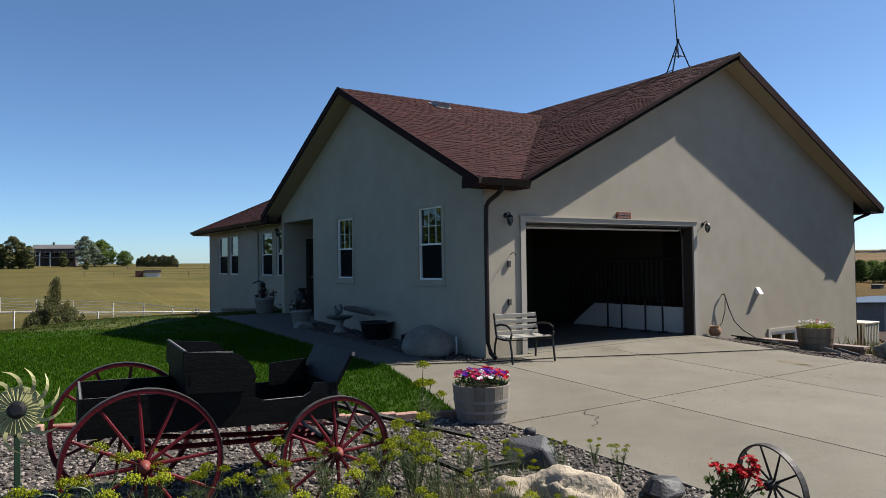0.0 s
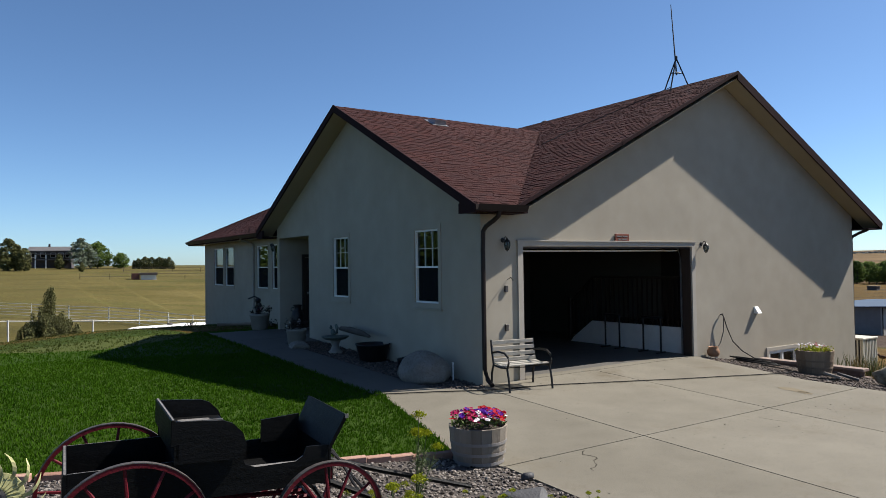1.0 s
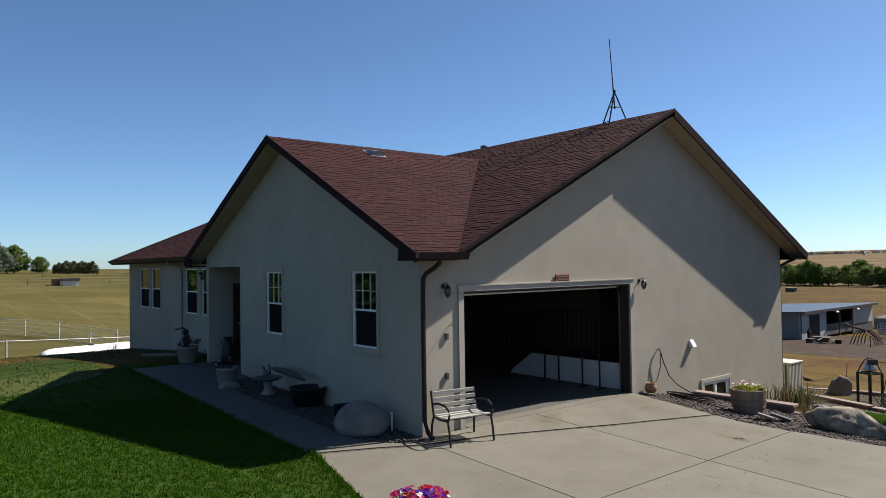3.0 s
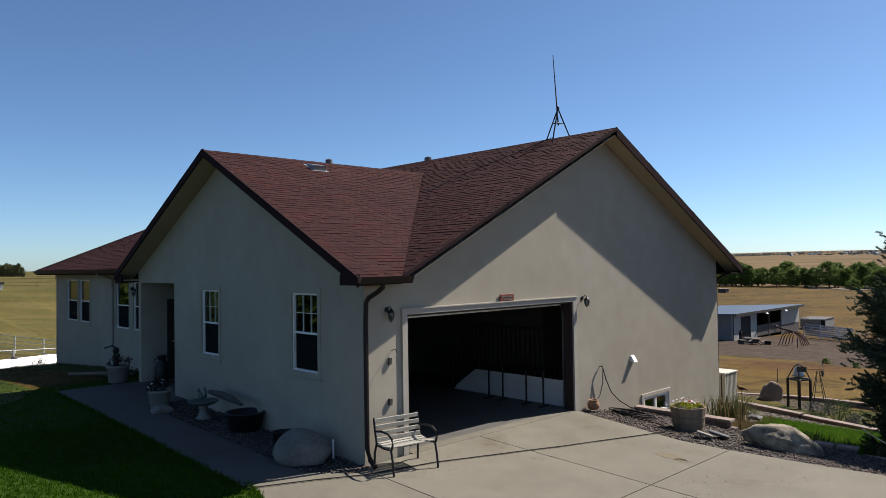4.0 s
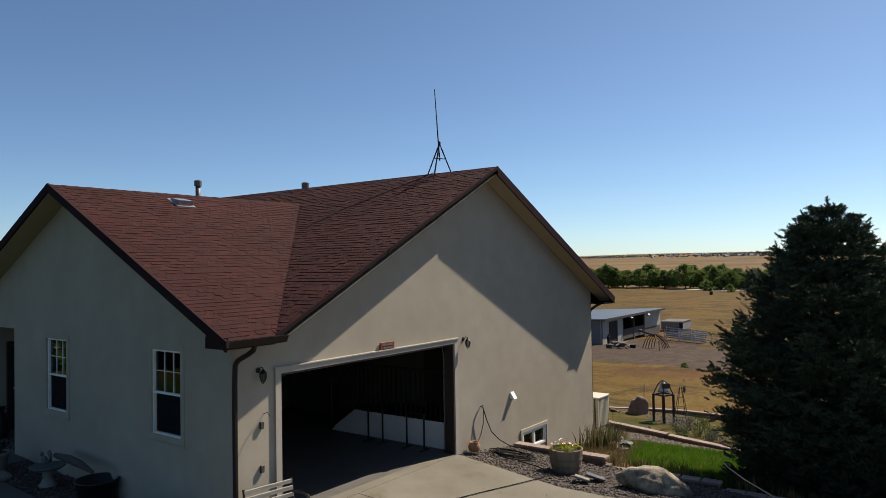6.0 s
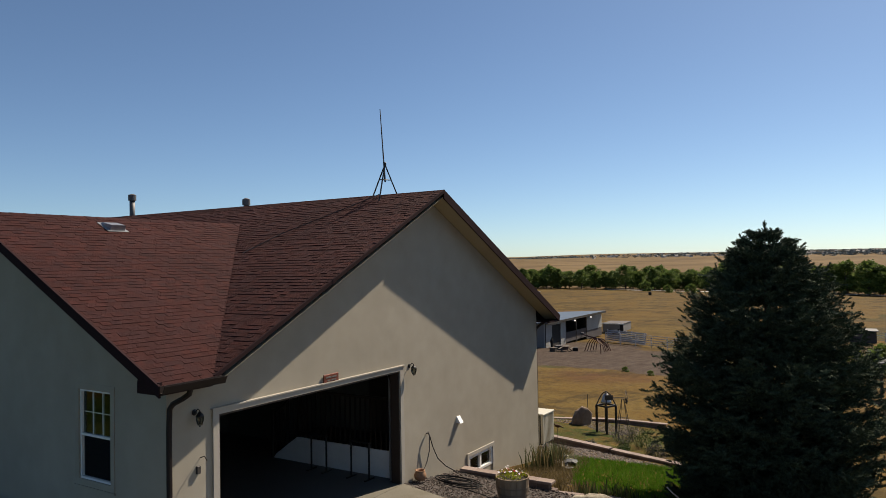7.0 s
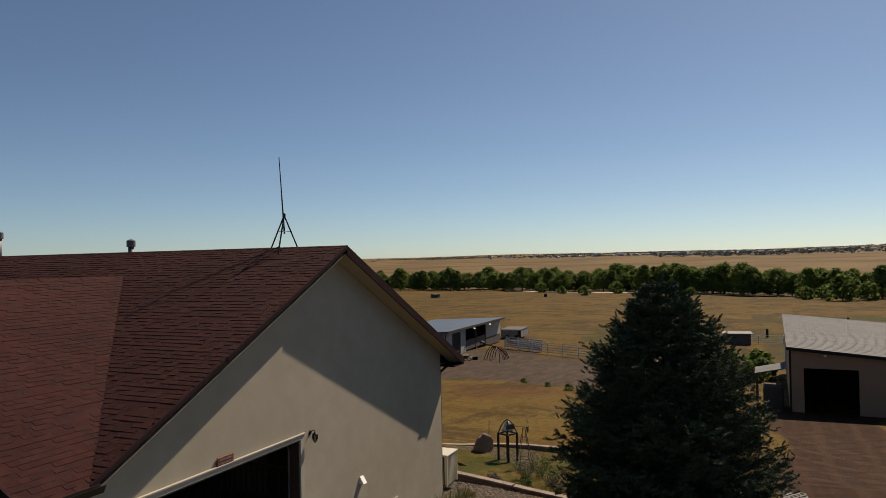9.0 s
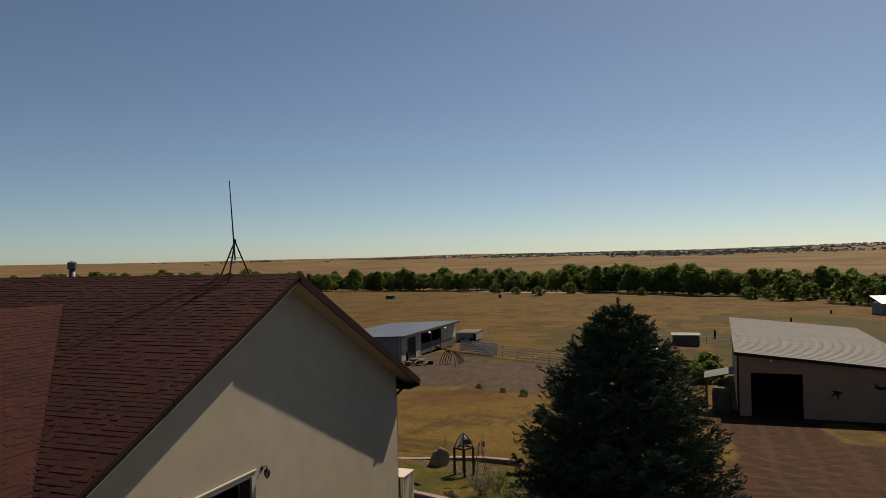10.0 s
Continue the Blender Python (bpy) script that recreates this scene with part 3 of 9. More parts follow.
P_MAIN_W = [(0.49, -0.45), (RIDGE_X, -0.45), (RIDGE_X, 17.33), (0.85, 23.6), (0.85, 10.13), (5.96, 5.02)]
P_MAIN_E = [(RIDGE_X, -0.45), (13.8, -0.45), (13.8, 23.0), (13.39, 23.6), (RIDGE_X, 17.33)]
P_HIP = [(RIDGE_X, 17.33), (13.39, 23.6), (0.85, 23.6)]
P_WING_S = [(-0.45, -0.5), (0.44, -0.5), (5.96, WING_Y), (-0.45, WING_Y)]
P_WING_N = [(-0.45, WING_Y), (5.96, WING_Y), (0.53, 10.45), (-0.45, 10.45)]
roofs = {}
for key, poly, fz in (("mw", P_MAIN_W, roof_main), ("me", P_MAIN_E, roof_main), ("hip", P_HIP, roof_hip), ("ws", P_WING_S, roof_wing), ("wn", P_WING_N, roof_wing)):
    roofs[key] = part("roof", slab(poly, fz, 0.065 if key == "mw" else 0.12), SHINGLE_BED, house, "red-brown laminated asphalt shingles")


def board(a, b, drop, thick, side, mat, name="fascia", up=0.02, parent=house, label=""):
    """A fascia or rake board from a to b (top edge), drop deep, thick towards side."""
    a, b, n = Vector(a), Vector(b), Vector(side).normalized() * thick
    z1, z0 = Vector((0, 0, up)), Vector((0, 0, -drop))
    v = [a + z0, b + z0, b + z1, a + z1, a + z0 + n, b + z0 + n, b + z1 + n, a + z1 + n]
    return part(name, Shape().add(v, [(0, 1, 2, 3), (5, 4, 7, 6), (0, 4, 5, 1), (3, 2, 6, 7), (0, 3, 7, 4), (1, 5, 6, 2)]), mat, parent, label)


# front gable rakes, with closed soffits under the overhang
ya = -0.45
board((0.49, ya, roof_main(0.49, 0)), (RIDGE_X, ya, RIDGE_Z), 0.062, 0.035, (0, -1, 0), FASCIA, up=0.008)
board((RIDGE_X, ya, RIDGE_Z), (13.8, ya, roof_main(13.8, 0)), 0.19, 0.035, (0, -1, 0), FASCIA)
part("soffit", Shape().add([(0.7, ya, roof_main(0.7, 0) - 0.155), (RIDGE_X, ya, RIDGE_Z - 0.155), (RIDGE_X, 0.0, RIDGE_Z - 0.155), (0.7, 0.0, roof_main(0.7, 0) - 0.155)], [(0, 1, 2, 3)])
     .add([(RIDGE_X, ya, RIDGE_Z - 0.155), (13.78, ya, roof_main(13.78, 0) - 0.155), (13.78, 0.0, roof_main(13.78, 0) - 0.155), (RIDGE_X, 0.0, RIDGE_Z - 0.155)], [(0, 1, 2, 3)]), SOFFIT, house)
part("rake_joint", Shape().box(3.19, 3.25, ya - 0.042, ya - 0.03, roof_main(3.22, 0) - 0.08, roof_main(3.22, 0) + 0.015), FASCIA, house)
# wing gable rakes
xa = -0.45
board((xa, WING_Y, WING_Z), (xa, -0.5, roof_wing(0, -0.5)), 0.15, 0.035, (-1, 0, 0), FASCIA)
board((xa, 10.45, roof_wing(0, 10.45)), (xa, WING_Y, WING_Z), 0.15, 0.035, (-1, 0, 0), FASCIA)
part("soffit", Shape().add([(xa, -0.45, roof_wing(0, -0.45) - 0.155), (xa, WING_Y, WING_Z - 0.155), (0.0, WING_Y, WING_Z - 0.155), (0.0, -0.45, roof_wing(0, -0.45) - 0.155)], [(3, 2, 1, 0)])
     .add([(xa, WING_Y, WING_Z - 0.155), (xa, 10.4, roof_wing(0, 10.4) - 0.155), (0.0, 10.4, roof_wing(0, 10.4) - 0.155), (0.0, WING_Y, WING_Z - 0.155)], [(3, 2, 1, 0)]), SOFFIT, house)
# boxed eave at the corner, and the other eaves
part("eave_box", Shape().box(-0.44, 0.72, -0.46, 0.0, 3.03, 3.06).box(-0.46, -0.40, -0.46, 0.02, 3.02, 3.2).box(-0.44, 0.0, -0.02, 0.02, 3.03, 3.3), FASCIA, house)
board((-0.46, -0.46, 3.13), (0.60, -0.46, 3.13), 0.10, 0.03, (0, -1, 0), FASCIA)
part("eave_box", Shape().box(-0.44, 0.0, 9.98, 10.42, 2.98, 3.02).box(-0.46, -0.40, 9.98, 10.44, 2.97, 3.2), FASCIA, house)
board((13.8, ya, 3.12), (13.8, 23.0, 3.12), 0.16, 0.03, (1, 0, 0), FASCIA)
part("soffit", Shape().box(EAST_X, 13.8, -0.42, 23.0, 2.94, 2.96), SOFFIT, house)
part("eave_return", Shape().box(13.1, 13.82, -0.46, 0.0, 2.94, 2.975).box(13.74, 13.83, -0.48, -0.40, 2.94, 3.16), FASCIA, house)
board((0.85, 10.4, 3.33), (0.85, 23.6, 3.33), 0.17, 0.03, (-1, 0, 0), FASCIA)
board((0.85, 23.6, 3.33), (13.39, 23.6, 3.33), 0.17, 0.03, (0, 1, 0), FASCIA)
part("soffit", Shape().box(0.87, MAIN_X, 10.0, 23.58, 3.15, 3.17).box(0.87, 13.3, BACK_Y, 23.58, 3.15, 3.17), SOFFIT, house)


def gutter(a, b, side, name="gutter"):
    """A K-profile gutter along the eave from a to b, hung on the side given."""
    a, b, n = Vector(a), Vector(b), Vector(side).normalized()
    prof = [(0, 0), (0, -0.11), (0.07, -0.11), (0.10, -0.05), (0.125, 0.0), (0.115, 0.0), (0.09, -0.045), (0.065, -0.095), (0.012, -0.095), (0.012, 0)]
    v = [p + n * u + Vector((0, 0, w)) for p in (a, b) for u, w in prof]
    k = len(prof)
    f = [(i, (i + 1) % k, k + (i + 1) % k, k + i) for i in range(k)] + [tuple(range(k - 1, -1, -1)), tuple(range(k, 2 * k))]
    return part(name, Shape().add(v, f), GUTTER, house, "brown metal gutter")


gutter((-0.47, -0.495, 3.155), (0.62, -0.495, 3.155), (0, -1, 0))
gutter((13.835, -0.45, 3.12), (13.835, 23.0, 3.12), (1, 0, 0))
gutter((0.815, 10.45, 3.32), (0.815, 23.6, 3.32), (-1, 0, 0))


def downspout(pts, name="downspout", mat=GUTTER, r=0.042):
    return part(name, Shape().tube(pts, r, 8), mat, house, "ribbed downpipe with a curved offset at the eave")


downspout([(0.02, -0.53, 3.06), (0.02, -0.50, 2.97), (0.015, -0.38, 2.90), (0.0, -0.16, 2.80), (-0.005, -0.09, 2.72), (-0.005, -0.07, 2.4), (-0.005, -0.07, 1.6), (-0.005, -0.07, 0.9), (-0.005, -0.07, 0.28), (0.02, -0.12, 0.10), (-0.02, -0.3, 0.03)])
downspout([(13.9, -0.1, 3.03), (13.88, -0.06, 2.95), (13.6, 0.03, 2.86), (13.22, 0.06, 2.74), (13.19, 0.06, 2.6), (13.19, 0.06, 1.5), (13.19, 0.06, 0.2), (13.19, 0.06, -0.7), (13.22, 0.06, -0.85)])
downspout([(0.79, 15.9, 3.22), (0.86, 15.9, 3.14), (1.15, 15.92, 3.08), (1.29, 15.95, 3.0), (1.30, 15.95, 2.7), (1.30, 15.95, 1.5), (1.30, 15.95, 0.5), (1.28, 15.95, 0.2)], mat=STUCCO_TRIM)


# ---------------------------------------------------------------- windows and doors
def screen_material():
    """A dark fibre mesh that lets a third of the light through."""
    m = bpy.data.materials.new("insect_screen")
    m.use_nodes = True
    nt = m.node_tree
    b = nt.nodes["Principled BSDF"]
    b.inputs["Base Color"].default_value = (0.012, 0.013, 0.014, 1)
    b.inputs["Roughness"].default_value = 0.9
    b.inputs["Specular IOR Level"].default_value = 0.1
    tr = nt.nodes.new("ShaderNodeBsdfTransparent")
    mx = nt.nodes.new("ShaderNodeMixShader")
    mx.inputs[0].default_value = 0.62
    nt.links.new(tr.outputs[0], mx.inputs[1])
    nt.links.new(b.outputs[0], mx.inputs[2])
    nt.links.new(mx.outputs[0], nt.nodes["Material Output"].inputs["Surface"])
    return m


SCREEN = screen_material()
def window(m, w, h, label, grid=(3, 2), trim=0.10):
    """A single-hung window: stucco surround, vinyl frame, two sashes, bars over the upper one. u to the right, z up, outside towards -y."""
    win = new("window")
    win.parent = house
    win.matrix_basis = m
    tagged(win, label)
    t = trim
    for x0_, x1_, z0_, z1_ in ((-t, 0, -t, h + t), (w, w + t, -t, h + t), (0, w, h, h + t), (0, w, -t, 0)):
        part("surround", Shape().box(x0_, x1_, -0.014, 0.0, z0_, z1_), STUCCO, win)
    part("window_sill", Shape().box(-t - 0.02, w + t + 0.02, -0.03, 0.0, -t - 0.03, -t - 0.002), STUCCO, win)
    b = 0.034
    s = Shape()
    s.box(0, b, 0.02, 0.11, 0, h).box(w - b, w, 0.02, 0.11, 0, h).box(b, w - b, 0.02, 0.11, 0, b).box(b, w - b, 0.02, 0.11, h - b, h)
    part("window_frame", s, WHITE, win)
    mid = h * 0.49
    s = Shape().box(b, w - b, 0.025, 0.085, mid - 0.018, mid + 0.018)
    part("meeting_rail", s, WHITE, win)
    if grid:
        for i in range(1, grid[0]):
            x = b + (w - 2 * b) * i / grid[0]
            part("glazing_bar", Shape().box(x - 0.0045, x + 0.0045, 0.052, 0.068, mid + 0.018, h - b), WHITE, win)
            part("glazing_bar", Shape().box(x - 0.0045, x + 0.0045, 0.096, 0.104, b, mid - 0.018), WHITE, win)
        for j in range(1, grid[1]):
            z = mid + 0.03 + (h - b - mid - 0.03) * j / grid[1]
            part("glazing_bar", Shape().box(b, w - b, 0.054, 0.066, z - 0.0045, z + 0.0045), WHITE, win)
            z = b + (mid - 0.018 - b) * j / grid[1]
            part("glazing_bar", Shape().box(b, w - b, 0.098, 0.102, z - 0.0045, z + 0.0045), WHITE, win)
    for z0, z1, y in ((b, mid - 0.018, 0.084), (mid + 0.018, h - b, 0.06)):
        p = part("pane", Shape().box(b, w - b, y + 0.002, y + 0.008, z0, z1), GLASS, win)
        p.visible_shadow = False
    part("insect_screen", Shape().box(b, w - b, 0.068, 0.072, b, mid - 0.018), SCREEN, win, "dark insect screen over the lower sash")
    return win


for w in (W1, W2):
    window(pose(0, w[1], w[2], 0, 0, -90), w[1] - w[0], w[3] - w[2], "white single-hung window with glazing bars above")
for w in FAR:
    window(pose(MAIN_X, w[1], w[2], 0, 0, -90), w[1] - w[0], w[3] - w[2], "white single-hung window", grid=None, trim=0.08)
# unseen shallow boxes behind the wing windows, coloured as if unlit
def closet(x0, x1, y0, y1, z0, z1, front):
    """An added near-black box of five sides, open towards the window; its colour stands for unlit depth."""
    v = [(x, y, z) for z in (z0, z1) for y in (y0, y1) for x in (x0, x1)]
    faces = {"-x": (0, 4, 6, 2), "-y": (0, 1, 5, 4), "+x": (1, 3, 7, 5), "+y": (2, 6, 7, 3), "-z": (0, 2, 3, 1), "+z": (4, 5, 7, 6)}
    part("room", Shape().add(v, [f for k, f in faces.items() if k != front]), UNLIT_ROOM, house)


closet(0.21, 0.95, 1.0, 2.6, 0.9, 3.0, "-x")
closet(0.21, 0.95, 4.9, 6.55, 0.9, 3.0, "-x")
CURTAIN = material("curtain", (0.0595, 0.0536, 0.0382), (0.0935, 0.085, 0.0638), 0.9, grain=3, stretch=(1, 9, 0.3), bump=0.2)


def curtain(y0, y1, z0, z1, x):
    s = Shape()
    k = 24
    v = [(x + 0.025 * math.sin(i * 1.7), y0 + (y1 - y0) * i / k, z) for z in (z0, z1) for i in range(k + 1)]
    s.add(v, [(i, i + 1, k + 2 + i, k + 1 + i) for i in range(k)])
    part("curtain", s, CURTAIN, house)


for w in (W1, W2):
    curtain(w[0] - 0.1, w[0] + 0.2, 1.2, 2.9, 0.45)
    curtain(w[1] - 0.22, w[1] + 0.1, 1.2, 2.9, 0.45)

# basement window with two panes
bw = new("window")
bw.parent = house
bw.matrix_basis = pose(BASE_WIN[0], 0, BASE_WIN[2])
tagged(bw, "low white basement window with two panes")
ww, wh = BASE_WIN[1] - BASE_WIN[0], BASE_WIN[3] - BASE_WIN[2]
part("surround", Shape().box(-0.09, 0, -0.03, 0, -0.1, wh + 0.09).box(ww, ww + 0.09, -0.03, 0, -0.1, wh + 0.09).box(0, ww, -0.03, 0, wh, wh + 0.09), STUCCO_TRIM, bw)
part("window_frame", Shape().box(0, 0.07, -0.01, 0.1, 0, wh).box(ww - 0.07, ww, -0.01, 0.1, 0, wh).box(0.07, ww - 0.07, -0.01, 0.1, wh - 0.07, wh).box(0.07, ww - 0.07, -0.01, 0.1, 0, 0.06).box(ww / 2 - 0.035, ww / 2 + 0.035, 0.0, 0.1, 0.06, wh - 0.07), WHITE, bw)
for a, b in ((0.07, ww / 2 - 0.035), (ww / 2 + 0.035, ww - 0.07)):
    part("pane", Shape().box(a, b, 0.05, 0.056, 0.06, wh - 0.07), GLASS, bw).visible_shadow = False
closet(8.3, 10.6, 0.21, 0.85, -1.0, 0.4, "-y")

# garage opening: raised stucco surround, dark jamb, tracks and the door rolled up under the ceiling
gd = new("garage_door")
gd.parent = house
tagged(gd, "overhead garage door rolled up and open")
x0, x1, _, zt = DOOR
part("surround", Shape().box(x0 - 0.125, x0 - 0.005, -0.035, 0.0, 0, zt + 0.10).box(x1 + 0.005, x1 + 0.13, -0.035, 0.0, 0, zt + 0.10).box(x0 - 0.005, x1 + 0.005, -0.035, 0.0, zt + 0.01, zt + 0.10), STUCCO_TRIM, gd)
part("head_ledge", Shape().box(x0 - 0.15, x1 + 0.16, -0.055, 0.0, zt + 0.10, zt + 0.122), STUCCO_TRIM, gd)
part("jamb", Shape().box(x0, x0 + 0.03, 0.0, 0.22, 0, zt).box(x1 - 0.03, x1, 0.0, 0.22, 0, zt).box(x0 + 0.03, x1 - 0.03, 0.0, 0.22, zt - 0.03, zt), BROWN_DOOR, gd, "dark brown wooden jamb")
for x in (x0 + 0.04, x1 + 0.04):
    part("track", Shape().tube([(x, 0.30, 0.02), (x, 0.30, 2.2), (x, 0.36, 2.42), (x, 0.55, 2.53), (x, 3.0, 2.56)], 0.022, 6), GALV, gd)
s = Shape()
for i in range(5):
    s.box(x0 + 0.06, x1 - 0.06, 0.5 + i * 0.50, 0.985 + i * 0.50, 2.56, 2.60, 0.006)
part("door_panels", s, PAINT_WHITE, gd)
part("seal", Shape().box(x0 + 0.06, x1 - 0.06, 0.30, 0.42, 2.36, 2.39), PAINT_WHITE, gd)

# front door deep in the porch
fd = new("front_door")
fd.parent = house
tagged(fd, "dark brown panelled front door")
part("door_leaf", Shape().box(0.78, 1.56, 9.76, 9.80, 0.32, 2.4, 0.004).box(0.85, 1.13, 9.74, 9.76, 0.5, 1.2, 0.004).box(1.21, 1.49, 9.74, 9.76, 0.5, 1.2, 0.004).box(0.85, 1.49, 9.74, 9.76, 1.35, 2.25, 0.004), BROWN_DOOR, fd)
part("door_frame", Shape().box(0.69, 0.77, 9.75, 9.81, 0.32, 2.5).box(1.57, 1.6, 9.75, 9.81, 0.32, 2.5).box(0.77, 1.57, 9.75, 9.81, 2.41, 2.5), BROWN_DOOR, fd)
part("door_handle", Shape().ball((0.83, 9.70, 1.35), 0.03).rod((0.83, 9.70, 1.35), (0.83, 9.76, 1.35), 0.012), GALV, fd)
part("porch_trim", Shape().box(0.19, 0.26, 7.66, 7.70, 0.31, 2.97).box(0.2, 1.6, 7.662, 7.675, 0.31, 2.97), BROWN_DOOR, house)

# ---------------------------------------------------------------- driveway and walk
def drive_z(x, y):
    return 0.042 * max(y, -7.0) if y < 0 else 0.03 * y


driveway = thing("driveway", Matrix.Identity(4), "pale concrete driveway in jointed slabs", "driveway", kind="structure")
g = 0.010
SLABS = [
    [(-1.86, 0.40), (-1.0, 0.40), (-0.42, -0.2), (-0.15 - g, -0.25), (-0.15 - g, -3.7 + g), (-2.52, -3.7 + g), (-2.72, -3.1), (-2.42, -2.0)],
    [(-0.15 + g, -0.25), (0.0, -0.06), (1.02, -0.04), (2.75 - g, -0.04), (2.75 - g, -3.7 + g), (-0.15 + g, -3.7 + g)],
    [(2.75 + g, -0.04), (5.95, -0.04), (5.86, -0.5), (5.45, -2.8), (5.55, -3.7 + g), (2.75 + g, -3.7 + g)],
    [(-2.50, -3.7 - g), (-0.15 - g, -3.7 - g), (-0.15 - g, -7.6 + g), (-2.45, -7.6 + g), (-2.43, -6.2), (-2.47, -5.1)],
    [(-0.15 + g, -3.7 - g), (2.75 - g, -3.7 - g), (2.75 - g, -7.6 + g), (-0.15 + g, -7.6 + g)],
    [(2.75 + g, -3.7 - g), (5.56, -3.7 - g), (5.75, -4.7), (6.2, -6.5), (6.5, -7.6 + g), (2.75 + g, -7.6 + g)],
    [(-2.45, -7.6 - g), (-0.15 - g, -7.6 - g), (-0.15 - g, -14 + g), (-2.6, -14 + g)],
    [(-0.15 + g, -7.6 - g), (2.75 - g, -7.6 - g), (2.75 - g, -14 + g), (-0.15 + g, -14 + g)],
    [(2.75 + g, -7.6 - g), (6.5, -7.6 - g), (7.6, -14 + g), (2.75 + g, -14 + g)],
    [(-2.6, -14 - g), (-0.15 - g, -14 - g), (-0.15 - g, -24), (-3.4, -24)],
    [(-0.15 + g, -14 - g), (2.75 - g, -14 - g), (2.75 - g, -24), (-0.15 + g, -24)],
    [(2.75 + g, -14 - g), (7.6, -14 - g), (8.6, -24), (2.75 + g, -24)],
]
for poly in SLABS:
    poly = poly if sum(a[0] * b[1] - b[0] * a[1] for a, b in zip(poly, poly[1:] + poly[:1])) > 0 else poly[::-1]
    part("slab", Shape().prism(poly, lambda x, y: drive_z(x, y) - 0.12, drive_z), CONCRETE, driveway)
part("apron", Shape().prism([(1.02, -0.04), (5.89, -0.04), (5.89, 0.24), (1.02, 0.24)], -0.1, 0.004), CONCRETE, driveway)
part("joint_fill", Shape().prism([(-2.45, -7), (-3.2, -23.8), (8.4, -23.8), (6.2, -7)], -0.40, -0.318), JOINT, driveway)
part("joint_fill", Shape().prism([(-1.9, 0.3), (-2.6, -3.2), (-2.45, -7), (6.2, -7), (5.4, -3.6), (5.8, -0.1), (0, -0.1)], lambda x, y: drive_z(x, y) - 0.1, lambda x, y: drive_z(x, y) - 0.022), JOINT, driveway)
CRACK = material("crack_dirt", (0.0153, 0.0136, 0.011), (0.0382, 0.034, 0.0272), 0.95, grain=20, bump=0.2, spec=0.1)
STAIN = material("rust_brown_stain", (0.0978, 0.0782, 0.0467), (0.1615, 0.1377, 0.0969), 0.85, grain=5, coarse=2, bump=0.1, spec=0.2, world_space=True)


def crack(pts, w, seed):
    """A ragged hairline opening in the slabs along a line of points."""
    rnd = random.Random(seed)
    line = []
    for (xa, ya), (xb, yb) in zip(pts, pts[1:]):
        k = max(2, int(math.hypot(xb - xa, yb - ya) / 0.07))
        line += [(xa + (xb - xa) * i / k + rnd.gauss(0, 0.012), ya + (yb - ya) * i / k + rnd.gauss(0, 0.012)) for i in range(k)]
    line.append(pts[-1])
    v = []
    for i, (x, y) in enumerate(line):
        d = Vector((line[min(i + 1, len(line) - 1)][0] - line[max(i - 1, 0)][0], line[min(i + 1, len(line) - 1)][1] - line[max(i - 1, 0)][1], 0)).normalized()
        n_ = Vector((-d.y, d.x, 0)) * w * rnd.uniform(0.2, 1.0) * min(1, 0.3 + 0.4 * min(i, len(line) - 1 - i))
        v += [(x - n_.x, y - n_.y, drive_z(x, y) + 0.004), (x + n_.x, y + n_.y, drive_z(x, y) + 0.004)]
    return Shape().add(v, [(2 * i, 2 * i + 2, 2 * i + 3, 2 * i + 1) for i in range(len(line) - 1)])


CRACKS = [([(-1.28, -3.72), (-1.42, -3.86), (-1.36, -4.02), (-1.6, -4.2), (-1.98, -4.5)], 0.010), ([(2.04, -3.98), (2.22, -4.5), (2.15, -4.94), (2.09, -5.34), (2.24, -5.63), (2.1, -6.2)], 0.009),
          ([(2.75, -4.6), (2.76, -4.84), (3.07, -5.08), (2.96, -5.61), (3.2, -6.2)], 0.012), ([(1.9, -4.77), (1.97, -5.13), (1.85, -5.45), (1.98, -5.9)], 0.009), ([(2.38, -4.82), (2.48, -5.17), (2.68, -5.45), (2.77, -5.68)], 0.009),
          ([(2.76, -4.84), (2.5, -5.0), (2.38, -4.82)], 0.007), ([(1.21, -4.72), (1.19, -4.84)], 0.014), ([(1.17, -4.98), (1.21, -5.11)], 0.014), ([(0.79, -4.7), (0.76, -4.81)], 0.010), ([(2.75, -4.2), (2.68, -4.55), (2.76, -4.84)], 0.014)]
for i, (pts, w) in enumerate(CRACKS):
    part("crack", crack(pts, w, i), CRACK, driveway)
rnd = random.Random(5)
for cx, cy, rx, ry in ((4.36, -3.18, 0.14, 0.30), (4.30, -3.42, 0.09, 0.14)):
    k = 26
    ring_ = [(cx + rx * (0.75 + 0.35 * rnd.random()) * math.cos(6.28318 * i / k), cy + ry * (0.75 + 0.35 * rnd.random()) * math.sin(6.28318 * i / k)) for i in range(k)]
    part("stain", Shape().add([(x, y, drive_z(x, y) + 0.003) for x, y in ring_], [tuple(range(k))]), STAIN, driveway)
litter = Shape()
for _ in range(420):
    x, y = (rnd.uniform(0.2, 5.2), rnd.uniform(-7.4, -3.9)) if rnd.random() < 0.75 else (rnd.uniform(-2.2, 5.2), rnd.uniform(-7, -0.3))
    r = rnd.uniform(0.005, 0.015)
    a = rnd.uniform(0, 6.28)
    litter.add([(x + r * math.cos(a + q) * w_, y + r * math.sin(a + q), drive_z(x, y) + 0.005 + 0.006 * (q == 0)) for q, w_ in ((0, 1.6), (2.0, 0.7), (3.1, 1.0), (4.4, 0.8))], [(0, 1, 2, 3)])
